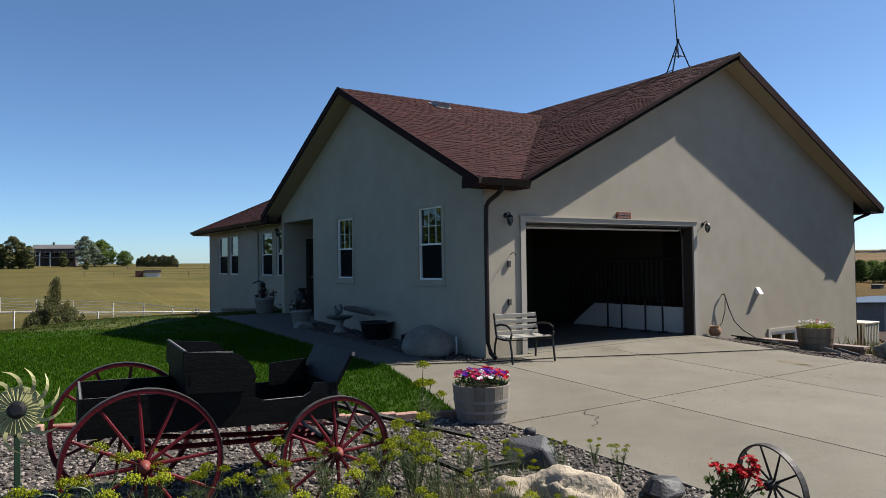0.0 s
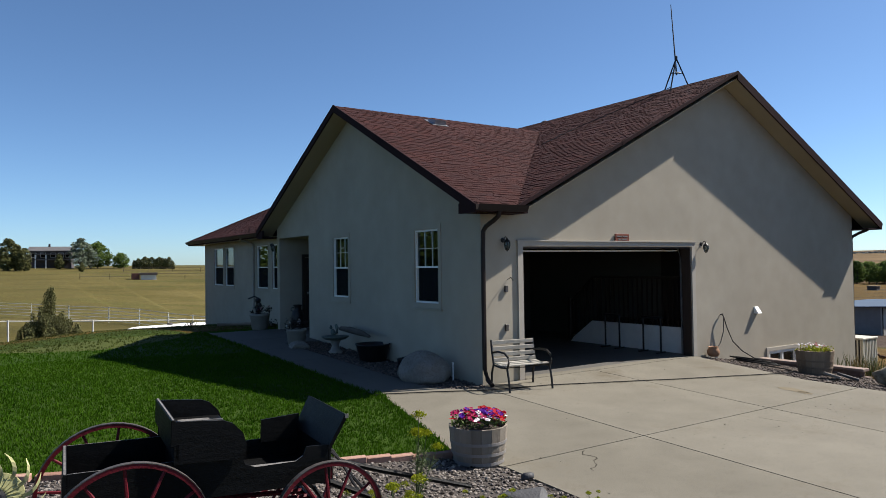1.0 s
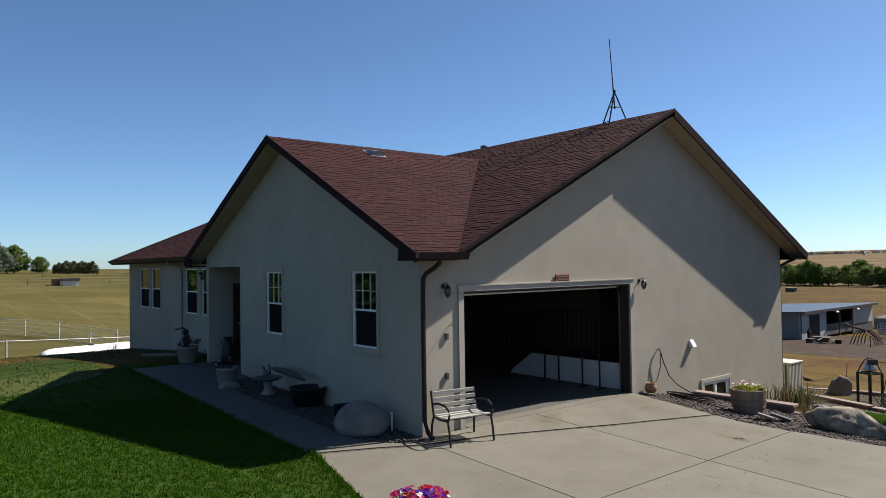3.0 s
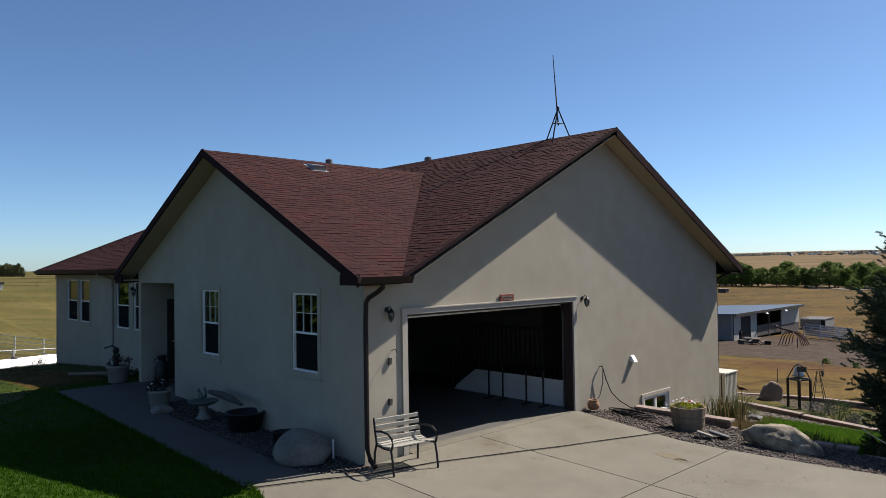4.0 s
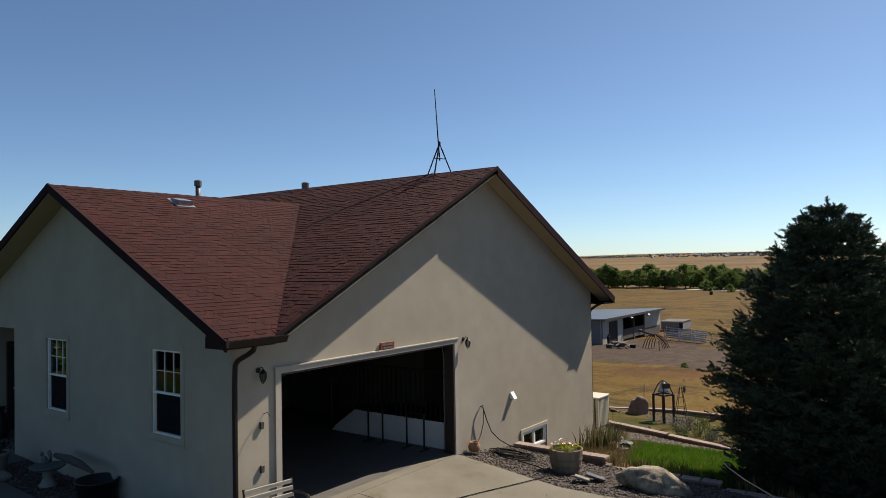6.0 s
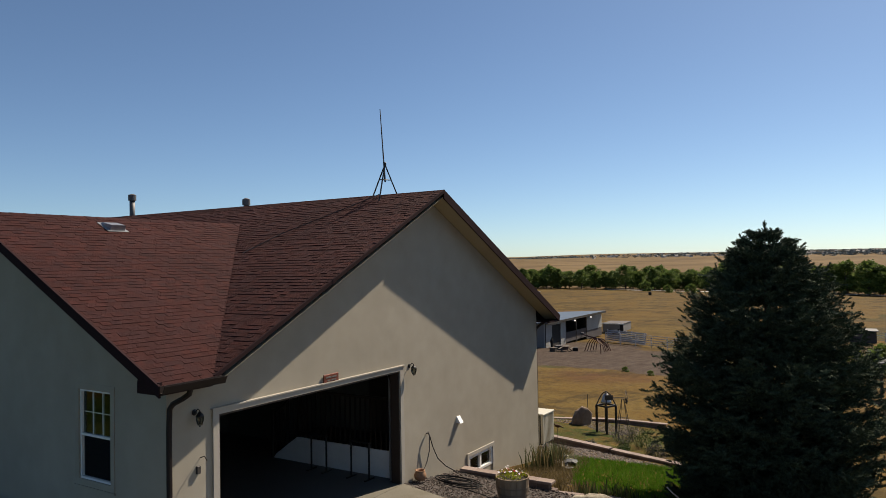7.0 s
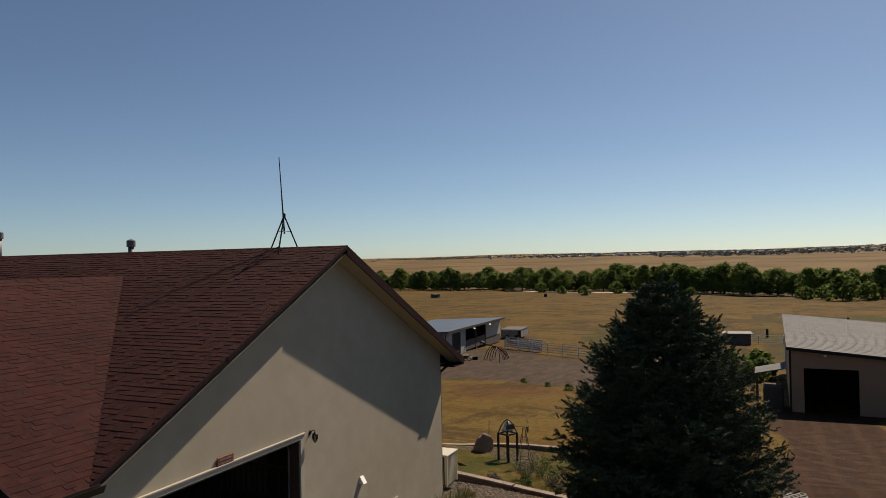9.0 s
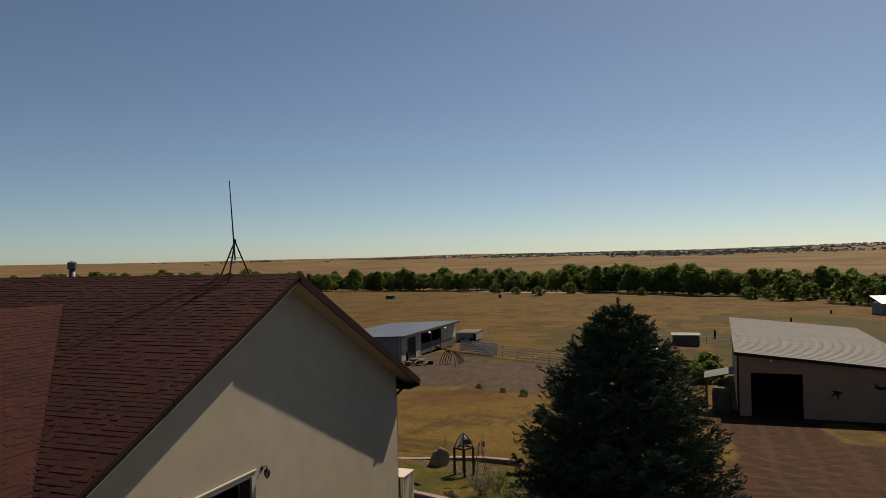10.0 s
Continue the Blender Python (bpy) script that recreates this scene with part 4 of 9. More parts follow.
single("leaf_litter", litter, CRACK, "dark grit and leaf specks on the concrete", "litter", kind="stuff")
walkway = thing("walkway", Matrix.Identity(4), "narrow concrete walk from driveway to porch", "walkway", kind="structure")
ylines = [0.41, 2.3, 4.2, 6.1, 8.0, 10.0]
for a, b in zip(ylines, ylines[1:]):
    inner = -0.98 if b < 7 else (-0.02 if a > 7 else -0.98)
    part("slab", Shape().prism([(-2.0, a + 0.006), (inner, a + 0.006), (inner, b - 0.006), (-2.0, b - 0.006)], lambda x, y: 0.03 * y - 0.1, lambda x, y: 0.03 * y + 0.012), SHADED_WALK, walkway)
part("slab", Shape().prism([(-0.97, 6.9), (-0.03, 6.9), (-0.03, 8.0), (-0.97, 8.0)], lambda x, y: 0.03 * y - 0.1, lambda x, y: 0.03 * y + 0.010), SHADED_WALK, walkway)


# ---------------------------------------------------------------- beds, lawn and gravel
def inside(poly, x, y):
    hit = False
    for (xa, ya), (xb, yb) in zip(poly, poly[1:] + poly[:1]):
        if (ya > y) != (yb > y) and x < (xb - xa) * (y - ya) / (yb - ya) + xa:
            hit = not hit
    return hit


def patch(name, poly, dz, gap, mat, label, category):
    """A sheet of ground cover over a plan polygon, following the hill."""
    x0, x1 = min(p[0] for p in poly), max(p[0] for p in poly)
    y0, y1 = min(p[1] for p in poly), max(p[1] for p in poly)
    nx, ny = int((x1 - x0) / gap) + 2, int((y1 - y0) / gap) + 2
    v = [(x0 + i * gap, y0 + j * gap, hill(x0 + i * gap, y0 + j * gap) + dz) for j in range(ny) for i in range(nx)]
    f = [(j * nx + i, j * nx + i + 1, (j + 1) * nx + i + 1, (j + 1) * nx + i) for j in range(ny - 1) for i in range(nx - 1)
         if inside(poly, x0 + (i + 0.5) * gap, y0 + (j + 0.5) * gap)]
    s = Shape()
    s.v, s.f = v, f
    return single(name, s, mat, label, category, kind="structure", smooth=True)


def scatter(poly, n, rnd, keep=None):
    x0, x1 = min(p[0] for p in poly), max(p[0] for p in poly)
    y0, y1 = min(p[1] for p in poly), max(p[1] for p in poly)
    out = []
    while len(out) < n:
        x, y = rnd.uniform(x0, x1), rnd.uniform(y0, y1)
        if inside(poly, x, y) and (keep is None or rnd.random() < keep(x, y)):
            out.append((x, y))
    return out


GRAVEL = material("gravel_ground", (0.0298, 0.0247, 0.0221), (0.102, 0.0884, 0.0799), 0.9, grain=26, coarse=3, bump=0.8, fine=70, spread=0.55, spec=0.2, world_space=True)
STONES = material("river_pebbles", (0.022, 0.018, 0.016), (0.250, 0.220, 0.195), 0.85, grain=30, coarse=6, bump=0.2, fine=120, per_object=1.1, spread=0.9, spec=0.12)
LAVA = material("red_gravel", (0.0344, 0.0254, 0.0208), (0.1394, 0.1082, 0.0896), 0.85, grain=30, coarse=6, bump=0.25, fine=120, per_object=1.1, spread=0.9)
TURF = material("lawn_soil", (0.0119, 0.0312, 0.0017), (0.0306, 0.0574, 0.0051), 0.95, grain=12, coarse=0.8, bump=0.5, fine=60, world_space=True, spec=0.1)
BLADE = material("grass_blade", (0.0170, 0.0541, 0.0017), (0.0501, 0.1132, 0.0059), 0.85, grain=3, coarse=0.35, bump=0.0, per_object=0.5, spread=0.6, back=0.3, world_space=True, spec=0.05)

BED_FRONT = [(-12, 0.3), (-7.32, -1.75), (-6.07, -2.28), (-3.53, -2.91), (-2.75, -3.1), (-2.48, -3.7), (-2.44, -5.1), (-2.40, -6.2), (-2.42, -7.6), (-2.50, -8.5), (-3.4, -8.9), (-5.0, -8.7), (-6.6, -8.3), (-8.4, -7.2), (-10.2, -5.2), (-11.6, -2.4)]
LAWN = [(-13, 0.75), (-7.32, -1.72), (-6.07, -2.25), (-3.53, -2.88), (-2.75, -3.05), (-2.42, -2.0), (-1.86, 0.40), (-2.0, 0.45), (-2.0, 10.05), (0.6, 10.1), (1.2, 12.8), (0.2, 12.0), (-2.2, 11.2), (-2.8, 9.8), (-4.1, 8.5), (-5.0, 7.8), (-6.1, 7.9), (-7.2, 9.6), (-13.5, 11.2)]
BED_WALL = [(-0.99, 0.38), (-0.42, -0.22), (0.0, -0.24), (0.0, 7.6), (-0.97, 7.0)]
BED_EAST = [(5.85, 0.13), (8.25, 0.13), (8.4, -2.4), (8.6, -9.0), (6.75, -9.0), (6.18, -6.5), (5.72, -4.7), (5.42, -2.8), (5.83, -0.5)]
patch("gravel_bed", BED_FRONT, -0.02, 0.12, GRAVEL, "bed of mixed river pebbles round the wagon", "gravel bed")
patch("gravel_bed", BED_WALL, -0.02, 0.08, GRAVEL, "bed of pebbles along the house wall", "gravel bed")
patch("gravel_bed", BED_EAST, -0.025, 0.10, GRAVEL, "bed of reddish gravel beside the driveway", "gravel bed")
patch("lawn", LAWN, -0.012, 0.25, TURF, "mown green lawn beside the walk", "lawn")
ROUGH_TURF = material("pale_rough_turf", (0.0272, 0.0425, 0.0076), (0.0723, 0.0816, 0.0195), 0.9, grain=3, coarse=0.5, bump=0.3, fine=40, spread=0.7, spec=0.1, world_space=True)
ROUGH_LAWN = [(-13.5, 11.2), (-7.2, 9.6), (-6.1, 7.9), (-5.0, 7.8), (-4.1, 8.5), (-2.8, 9.8), (-2.2, 11.2), (0.2, 12.0), (1.2, 12.8), (1.2, 22.3), (-1, 24.2), (-7, 24.5), (-13.9, 21.9)]
patch("rough_lawn", ROUGH_LAWN, -0.012, 0.25, ROUGH_TURF, "pale dry grass at the far side of the lawn", "lawn")


def pebbles(name, poly, n, size, seed, mat, label, keep=None):
    """Loose stones strewn over a bed, one joined sheet of stuff."""
    rnd = random.Random(seed)
    bases = []
    for k in range(8):
        bm = bmesh.new()
        bmesh.ops.create_icosphere(bm, subdivisions=1, radius=1.0)
        bm.verts.index_update()
        bases.append(([v.co * rnd.uniform(0.72, 1.15) for v in bm.verts], [[v.index for v in f.verts] for f in bm.faces]))
        bm.free()
    s = Shape()
    for x, y in scatter(poly, n, rnd, keep):
        r = size * rnd.uniform(0.45, 1.3)
        v, f = rnd.choice(bases)
        m = Matrix.LocRotScale((x, y, hill(x, y) - 0.02 + r * 0.3), Euler((rnd.uniform(-0.4, 0.4), rnd.uniform(-0.4, 0.4), rnd.uniform(0, 6.28))), (r * rnd.uniform(0.8, 1.35), r * rnd.uniform(0.7, 1.0), r * rnd.uniform(0.5, 0.75)))
        s.add(v, f, m)
    return single(name, s, mat, label, "gravel", kind="stuff")


pebbles("pebbles", [(-9.0, -0.8)] + BED_FRONT[1:8] + [(-2.4, -7.6), (-6.5, -7.8), (-9.0, -5.5)], 21000, 0.0205, 11, STONES, "mixed grey, white and tan river pebbles")
# the darker gravel colour puts the wall's shade into these pebbles
pebbles("pebbles", BED_WALL, 2600, 0.025, 12, LAVA, "grey pebbles along the wall")
pebbles("pebbles", BED_EAST, 7500, 0.025, 13, LAVA, "reddish-grey crushed gravel")


def blades(name, pts, rnd, high, width, mat, label, category, per=3, lean=0.5, kind="stuff"):
    """Tufts of grass blades, one joined sheet of stuff."""
    v, f = [], []
    for x, y, z in pts:
        for _ in range(per):
            a = rnd.uniform(0, 6.283)
            h = high * rnd.uniform(0.55, 1.25)
            w = width * rnd.uniform(0.7, 1.3)
            bx, by = x + rnd.uniform(-0.03, 0.03), y + rnd.uniform(-0.03, 0.03)
            ca, sa = math.cos(a), math.sin(a)
            t = rnd.uniform(0.1, lean) * h
            b = rnd.uniform(0, 6.283)
            k = len(v)
            v += [(bx - ca * w, by - sa * w, z), (bx + ca * w, by + sa * w, z), (bx + t * math.cos(b), by + t * math.sin(b), z + h)]
            f.append((k, k + 1, k + 2))
    s = Shape()
    s.v, s.f = v, f
    return single(name, s, mat, label, category, kind=kind)


rnd = random.Random(21)
near_lawn = [(x, y, hill(x, y) - 0.012) for x, y in scatter(LAWN, 46000, rnd, lambda x, y: 1.0 if y < 6 and x > -9 else 0.32)]
blades("grass", near_lawn, rnd, 0.042, 0.006, BLADE, "short mown green grass", "grass", per=4)
far_lawn = [(x, y, hill(x, y) - 0.012) for x, y in scatter(ROUGH_LAWN, 7000, rnd)]
blades("rough_grass", far_lawn, rnd, 0.05, 0.008, ROUGH_TURF, "short pale dry grass", "grass", per=4)
edge_pts = []
for (xa, ya), (xb, yb) in zip(LAWN[1:8], LAWN[2:9]):
    k = int(math.hypot(xb - xa, yb - ya) * 60)
    edge_pts += [(xa + (xb - xa) * i / k + rnd.uniform(-0.10, 0.02), ya + (yb - ya) * i / k + rnd.uniform(0.0, 0.12), hill(xa + (xb - xa) * i / k, ya + (yb - ya) * i / k)) for i in range(k)]
blades("grass", edge_pts, rnd, 0.06, 0.006, BLADE, "longer grass along the lawn's edge", "grass", per=4)

# brick edging between lawn and pebbles
BRICK = material("edging_brick", (0.221, 0.1148, 0.0808), (0.357, 0.221, 0.17), 0.9, grain=16, coarse=4, bump=0.3, per_object=0.5)
edging = thing("garden_edging", Matrix.Identity(4), "row of pale red edging bricks between lawn and pebbles", "edging", kind="structure")
brick_me = Shape().box(-0.145, 0.145, -0.05, 0.05, -0.06, 0.045, 0.008).mesh("brick")
line = [(-9.4, -0.88), (-7.32, -1.75), (-6.07, -2.28), (-3.53, -2.91), (-2.78, -3.08)]
for (xa, ya), (xb, yb) in zip(line, line[1:]):
    L = math.hypot(xb - xa, yb - ya)
    k = max(1, round(L / 0.305))
    for i in range(k):
        x, y = xa + (xb - xa) * (i + 0.5) / k, ya + (yb - ya) * (i + 0.5) / k
        part("brick", brick_me, BRICK, edging, m=pose(x, y, hill(x, y) + rnd.uniform(-0.006, 0.006), rnd.uniform(-2, 2), 0, math.degrees(math.atan2(yb - ya, xb - xa)) + rnd.uniform(-2, 2)))

# ---------------------------------------------------------------- stepped garden walls east of the drive
BLOCK = material("wall_block", (0.1062, 0.0748, 0.0629), (0.187, 0.1377, 0.1173), 0.9, grain=18, coarse=3, bump=0.45, per_object=0.35)
CAP = material("wall_cap", (0.17, 0.1258, 0.1054), (0.2635, 0.204, 0.1742), 0.9, grain=14, coarse=2, bump=0.3, per_object=0.3)
block_me = Shape().box(-0.148, 0.148, -0.10, 0.10, 0.0, 0.098, 0.010).mesh("block")
cap_me = Shape().box(-0.198, 0.198, -0.135, 0.135, 0.0, 0.062, 0.008).mesh("cap")


def block_wall(pts, top, courses, label):
    w = thing("retaining_wall", Matrix.Identity(4), label, "garden wall", "stepped garden walls")
    for (xa, ya), (xb, yb) in zip(pts, pts[1:]):
        L = math.hypot(xb - xa, yb - ya)
        ang = math.degrees(math.atan2(yb - ya, xb - xa))
        for c in range(courses):
            k = max(1, round(L / 0.3))
            for i in range(k):
                t = min(max((i + 0.5 + (0.25 if c % 2 else -0.25)) / k, 0.02), 0.98)
                part("block", block_me, BLOCK, w, m=pose(xa + (xb - xa) * t, ya + (yb - ya) * t, top - 0.062 - 0.1 * (c + 1), 0, 0, ang + rnd.uniform(-1, 1)))
        k = max(1, round(L / 0.4))
        for i in range(k):
            t = (i + 0.5) / k
            part("cap", cap_me, CAP, w, m=pose(xa + (xb - xa) * t, ya + (yb - ya) * t, top - 0.06 + rnd.uniform(-0.003, 0.003), 0, 0, ang + rnd.uniform(-0.8, 0.8)))
    return w


block_wall([(8.28, -0.15), (8.30, -2.55)], -0.22, 3, "low block wall with flat caps beside the basement window")
block_wall([(8.42, -2.45), (8.52, -3.15)], -0.50, 2, "short lower block wall step")
block_wall([(8.62, -3.2), (8.70, -4.95)], -0.50, 3, "block wall behind the long boulder")
block_wall([(8.72, -5.0), (8.74, -7.9)], -0.64, 3, "block wall below the spruce")
block_wall([(18.03, 2.22), (17.14, -0.89)], -1.7, 4, "second block wall below the iris bed")
block_wall([(17.27, -0.88), (16.53, -3.52)], -1.76, 3, "second block wall beside the clipped grass")
block_wall([(25.55, 6.69), (25.88, 4.73), (26.64, 2.98), (26.97, 1.67), (26.97, -0.29)], -2.92, 3, "curved block rim of the lowest bed")

# ---------------------------------------------------------------- materials of things
WAGON_BLACK = material("black_wagon_paint", (0.0015, 0.0017, 0.002), (0.0051, 0.0055, 0.0059), 0.5, grain=9, coarse=2.5, bump=0.15, fine=50, stretch=(1, 4, 4), spec=0.14)
WORN = material("worn_wood_edge", (0.03, 0.029, 0.028), (0.22, 0.21, 0.20), 0.8, grain=20, bump=0.2)
RED_PAINT = material("red_wheel_paint", (0.0600, 0.0034, 0.0078), (0.1250, 0.0090, 0.0160), 0.55, grain=14, coarse=3, bump=0.15, spec=0.2)
RED_HUB = material("faded_red_hub", (0.13, 0.022, 0.018), (0.21, 0.050, 0.040), 0.6, grain=14, bump=0.15)
RIM_GREY = material("weathered_wheel_rim", (0.0255, 0.0221, 0.0204), (0.0723, 0.0638, 0.0595), 0.6, grain=14, coarse=3, bump=0.15)
BARREL = material("grey_barrel_staves", (0.1105, 0.0918, 0.0697), (0.2295, 0.1997, 0.1615), 0.85, grain=7, coarse=2, stretch=(3, 3, 0.4), bump=0.3, per_object=0.35)
HOOP = material("dull_steel_hoop", (0.17, 0.1615, 0.153), (0.272, 0.255, 0.2465), 0.6, metal=0.5, grain=9, bump=0.1)
SOIL = material("potting_soil", (0.0213, 0.0153, 0.0102), (0.051, 0.0382, 0.0255), 0.95, grain=30, bump=0.6)
LEAF = material("dark_leaf", (0.0255, 0.0467, 0.0127), (0.0723, 0.1062, 0.0298), 0.6, grain=6, bump=0.0, per_object=0.7, back=0.25)
IRIS_LEAF = material("iris_leaf", (0.034, 0.0493, 0.0187), (0.0978, 0.1062, 0.0442), 0.65, grain=5, bump=0.0, per_object=0.7, back=0.25)
FROND = material("feathery_frond", (0.060, 0.085, 0.038), (0.135, 0.165, 0.080), 0.7, grain=6, bump=0.0, per_object=0.6, back=0.25)
UMBEL = material("yellow_green_umbel", (0.135, 0.165, 0.006), (0.310, 0.330, 0.022), 0.7, grain=9, bump=0.0, per_object=0.6, back=0.3)
STRAW = material("dry_straw_grass", (0.1105, 0.0833, 0.0382), (0.2295, 0.1785, 0.0892), 0.8, grain=5, bump=0.0, per_object=0.6, back=0.2)
PETAL = {
    "red": material("red_petal", (0.255, 0.0017, 0.0051), (0.425, 0.0051, 0.0119), 0.6, grain=9, bump=0, per_object=0.5, back=0.2),
    "pink": material("pink_petal", (0.255, 0.0034, 0.051), (0.391, 0.0102, 0.102), 0.6, grain=9, bump=0, per_object=0.5, back=0.2),
    "white": material("white_petal", (0.68, 0.66, 0.68), (0.85, 0.83, 0.85), 0.6, grain=9, bump=0, per_object=0.3, back=0.2),
    "purple": material("purple_petal", (0.0298, 0.0026, 0.136), (0.0765, 0.0085, 0.255), 0.6, grain=9, bump=0, per_object=0.5, back=0.2),
}
PALE_ROCK = material("pale_boulder", (0.187, 0.1487, 0.102), (0.425, 0.3655, 0.2805), 0.85, grain=5, coarse=2.2, bump=0.6, fine=30, spread=0.6)
DARK_ROCK = material("slate_boulder", (0.0110, 0.0120, 0.0145), (0.0560, 0.0570, 0.0620), 0.6, grain=5, coarse=2, bump=0.3, fine=40)
GRANITE = material("speckled_granite", (0.1020, 0.0912, 0.0775), (0.2550, 0.2327, 0.2016), 0.85, grain=22, coarse=2, bump=0.5, fine=70, spread=0.45, speck=0.85)
LICHEN_ROCK = material("lichen_boulder", (0.0989, 0.0791, 0.0533), (0.3311, 0.2881, 0.2150), 0.85, grain=9, coarse=3.4, bump=0.7, fine=36, spread=0.22)
BENCH_SLAT = material("weathered_bench_slat", (0.204, 0.1913, 0.1658), (0.357, 0.34, 0.2975), 0.8, grain=9, coarse=3, stretch=(0.6, 5, 5), bump=0.3, per_object=0.4)
CREAM_POT = material("cream_pot", (0.17, 0.1573, 0.1343), (0.238, 0.2227, 0.1955), 0.75, grain=7, bump=0.1)
TERRACOTTA = material("terracotta", (0.204, 0.1062, 0.0553), (0.306, 0.17, 0.0978), 0.8, grain=9, bump=0.15)
VERDIGRIS = material("verdigris_bronze", (0.0595, 0.085, 0.0765), (0.136, 0.1615, 0.1445), 0.6, metal=0.3, grain=12, bump=0.2)
BLACK_PLASTIC = material("black_plastic", (0.0068, 0.0068, 0.0076), (0.0136, 0.0136, 0.0145), 0.45, grain=9, bump=0.05)
GREEN_IRON = material("green_painted_steel", (0.0102, 0.0298, 0.0153), (0.0213, 0.051, 0.0272), 0.5, grain=12, bump=0.1)
TIN_PETAL = material("cream_tin_petal", (0.289, 0.289, 0.1275), (0.408, 0.391, 0.2125), 0.5, metal=0.15, grain=9, bump=0.08, back=0.15)
PLANTER_WOOD = material("brown_planter", (0.1275, 0.0978, 0.0723), (0.2125, 0.1658, 0.1275), 0.85, grain=8, coarse=2, bump=0.25)
AC_TAN = material("tan_metal_casing", (0.425, 0.3995, 0.323), (0.493, 0.4675, 0.391), 0.5, grain=5, bump=0.04)
HOSE = material("black_hose", (0.0102, 0.0102, 0.011), (0.0255, 0.0255, 0.0255), 0.8, grain=9, bump=0.05, spec=0.1)
RUSTY_RED = material("red_sign_paint", (0.1150, 0.0250, 0.0120), (0.1900, 0.0480, 0.0250), 0.7, grain=10, bump=0.2)


def leaf_cloud(s, centre, radius, n, size, rnd, flat=1.0, up=0.3):
    """Small leaf blades about a centre, set at all angles."""
    cx, cy, cz = centre
    for _ in range(n):
        d = Vector((rnd.gauss(0, 1), rnd.gauss(0, 1), rnd.gauss(0, 1))).normalized() * radius * rnd.random() ** 0.4
        p = Vector((cx + d.x, cy + d.y, cz + d.z * flat))
        a = Vector((rnd.uniform(-1, 1), rnd.uniform(-1, 1), rnd.uniform(-0.6, 0.6) + up)).normalized()
        b = a.cross(Vector((rnd.uniform(-1, 1), rnd.uniform(-1, 1), rnd.uniform(-1, 1)))).normalized()
        k = size * rnd.uniform(0.6, 1.3)
        s.add([p - a * k, p + b * k * 0.55, p + a * k, p - b * k * 0.55], [(0, 1, 2, 3)])


def flower_heads(s, centres, size, rnd):
    """Round blossoms, each a small five-petalled cup."""
    for c in centres:
        n = Vector((rnd.uniform(-0.6, 0.6), rnd.uniform(-0.9, 0.3), 1)).normalized()
        q = n.to_track_quat("Z", "Y")
        k = size * rnd.uniform(0.75, 1.25)
        for i in range(5):
            a = 1.2566 * i + rnd.uniform(-0.2, 0.2)
            pts = [(0, 0, 0), (k * math.cos(a - 0.55), k * math.sin(a - 0.55), 0.3 * k), (1.2 * k * math.cos(a), 1.2 * k * math.sin(a), 0.22 * k), (k * math.cos(a + 0.55), k * math.sin(a + 0.55), 0.3 * k)]
            s.add([Vector(c) + q @ Vector(p) for p in pts], [(0, 1, 2, 3)])


# ---------------------------------------------------------------- the buckboard wagon
def wheel(name, parent, m, r, spokes, rim_mat, spoke_mat, hub_mat, rim_w=0.042, rim_t=0.035, spoke_r=0.0125, hub_r=0.045, hub_l=0.16):
    """A spoked wheel that turns about its local z."""
    w = new(name)
    w.parent = parent
    w.matrix_basis = m
    part("rim", Shape().ring(r - rim_t, r - 0.006, rim_w, 44), rim_mat, w)
    part("tyre", Shape().ring(r - 0.006, r, rim_w + 0.004, 44), RIM_GREY, w, "thin worn iron tyre")
    for i in range(spokes):
        a = 6.28318 * i / spokes + 0.1
        s = Shape().rod((hub_r * 0.8 * math.cos(a), hub_r * 0.8 * math.sin(a), 0.018), ((r - rim_t + 0.004) * math.cos(a), (r - rim_t + 0.004) * math.sin(a), 0.0), spoke_r * 1.25, spoke_r * 0.85, 6)
        part("spoke", s, spoke_mat, w)
    part("hub", Shape().lathe([(hub_r * 0.5, -hub_l / 2), (hub_r * 0.8, -hub_l / 2 + 0.005), (hub_r, -0.03), (hub_r, 0.03), (hub_r * 0.72, hub_l / 2 - 0.02), (hub_r * 0.62, hub_l / 2), (0.002, hub_l / 2 + 0.012)], 16), hub_mat, w, smooth=True)
    return w


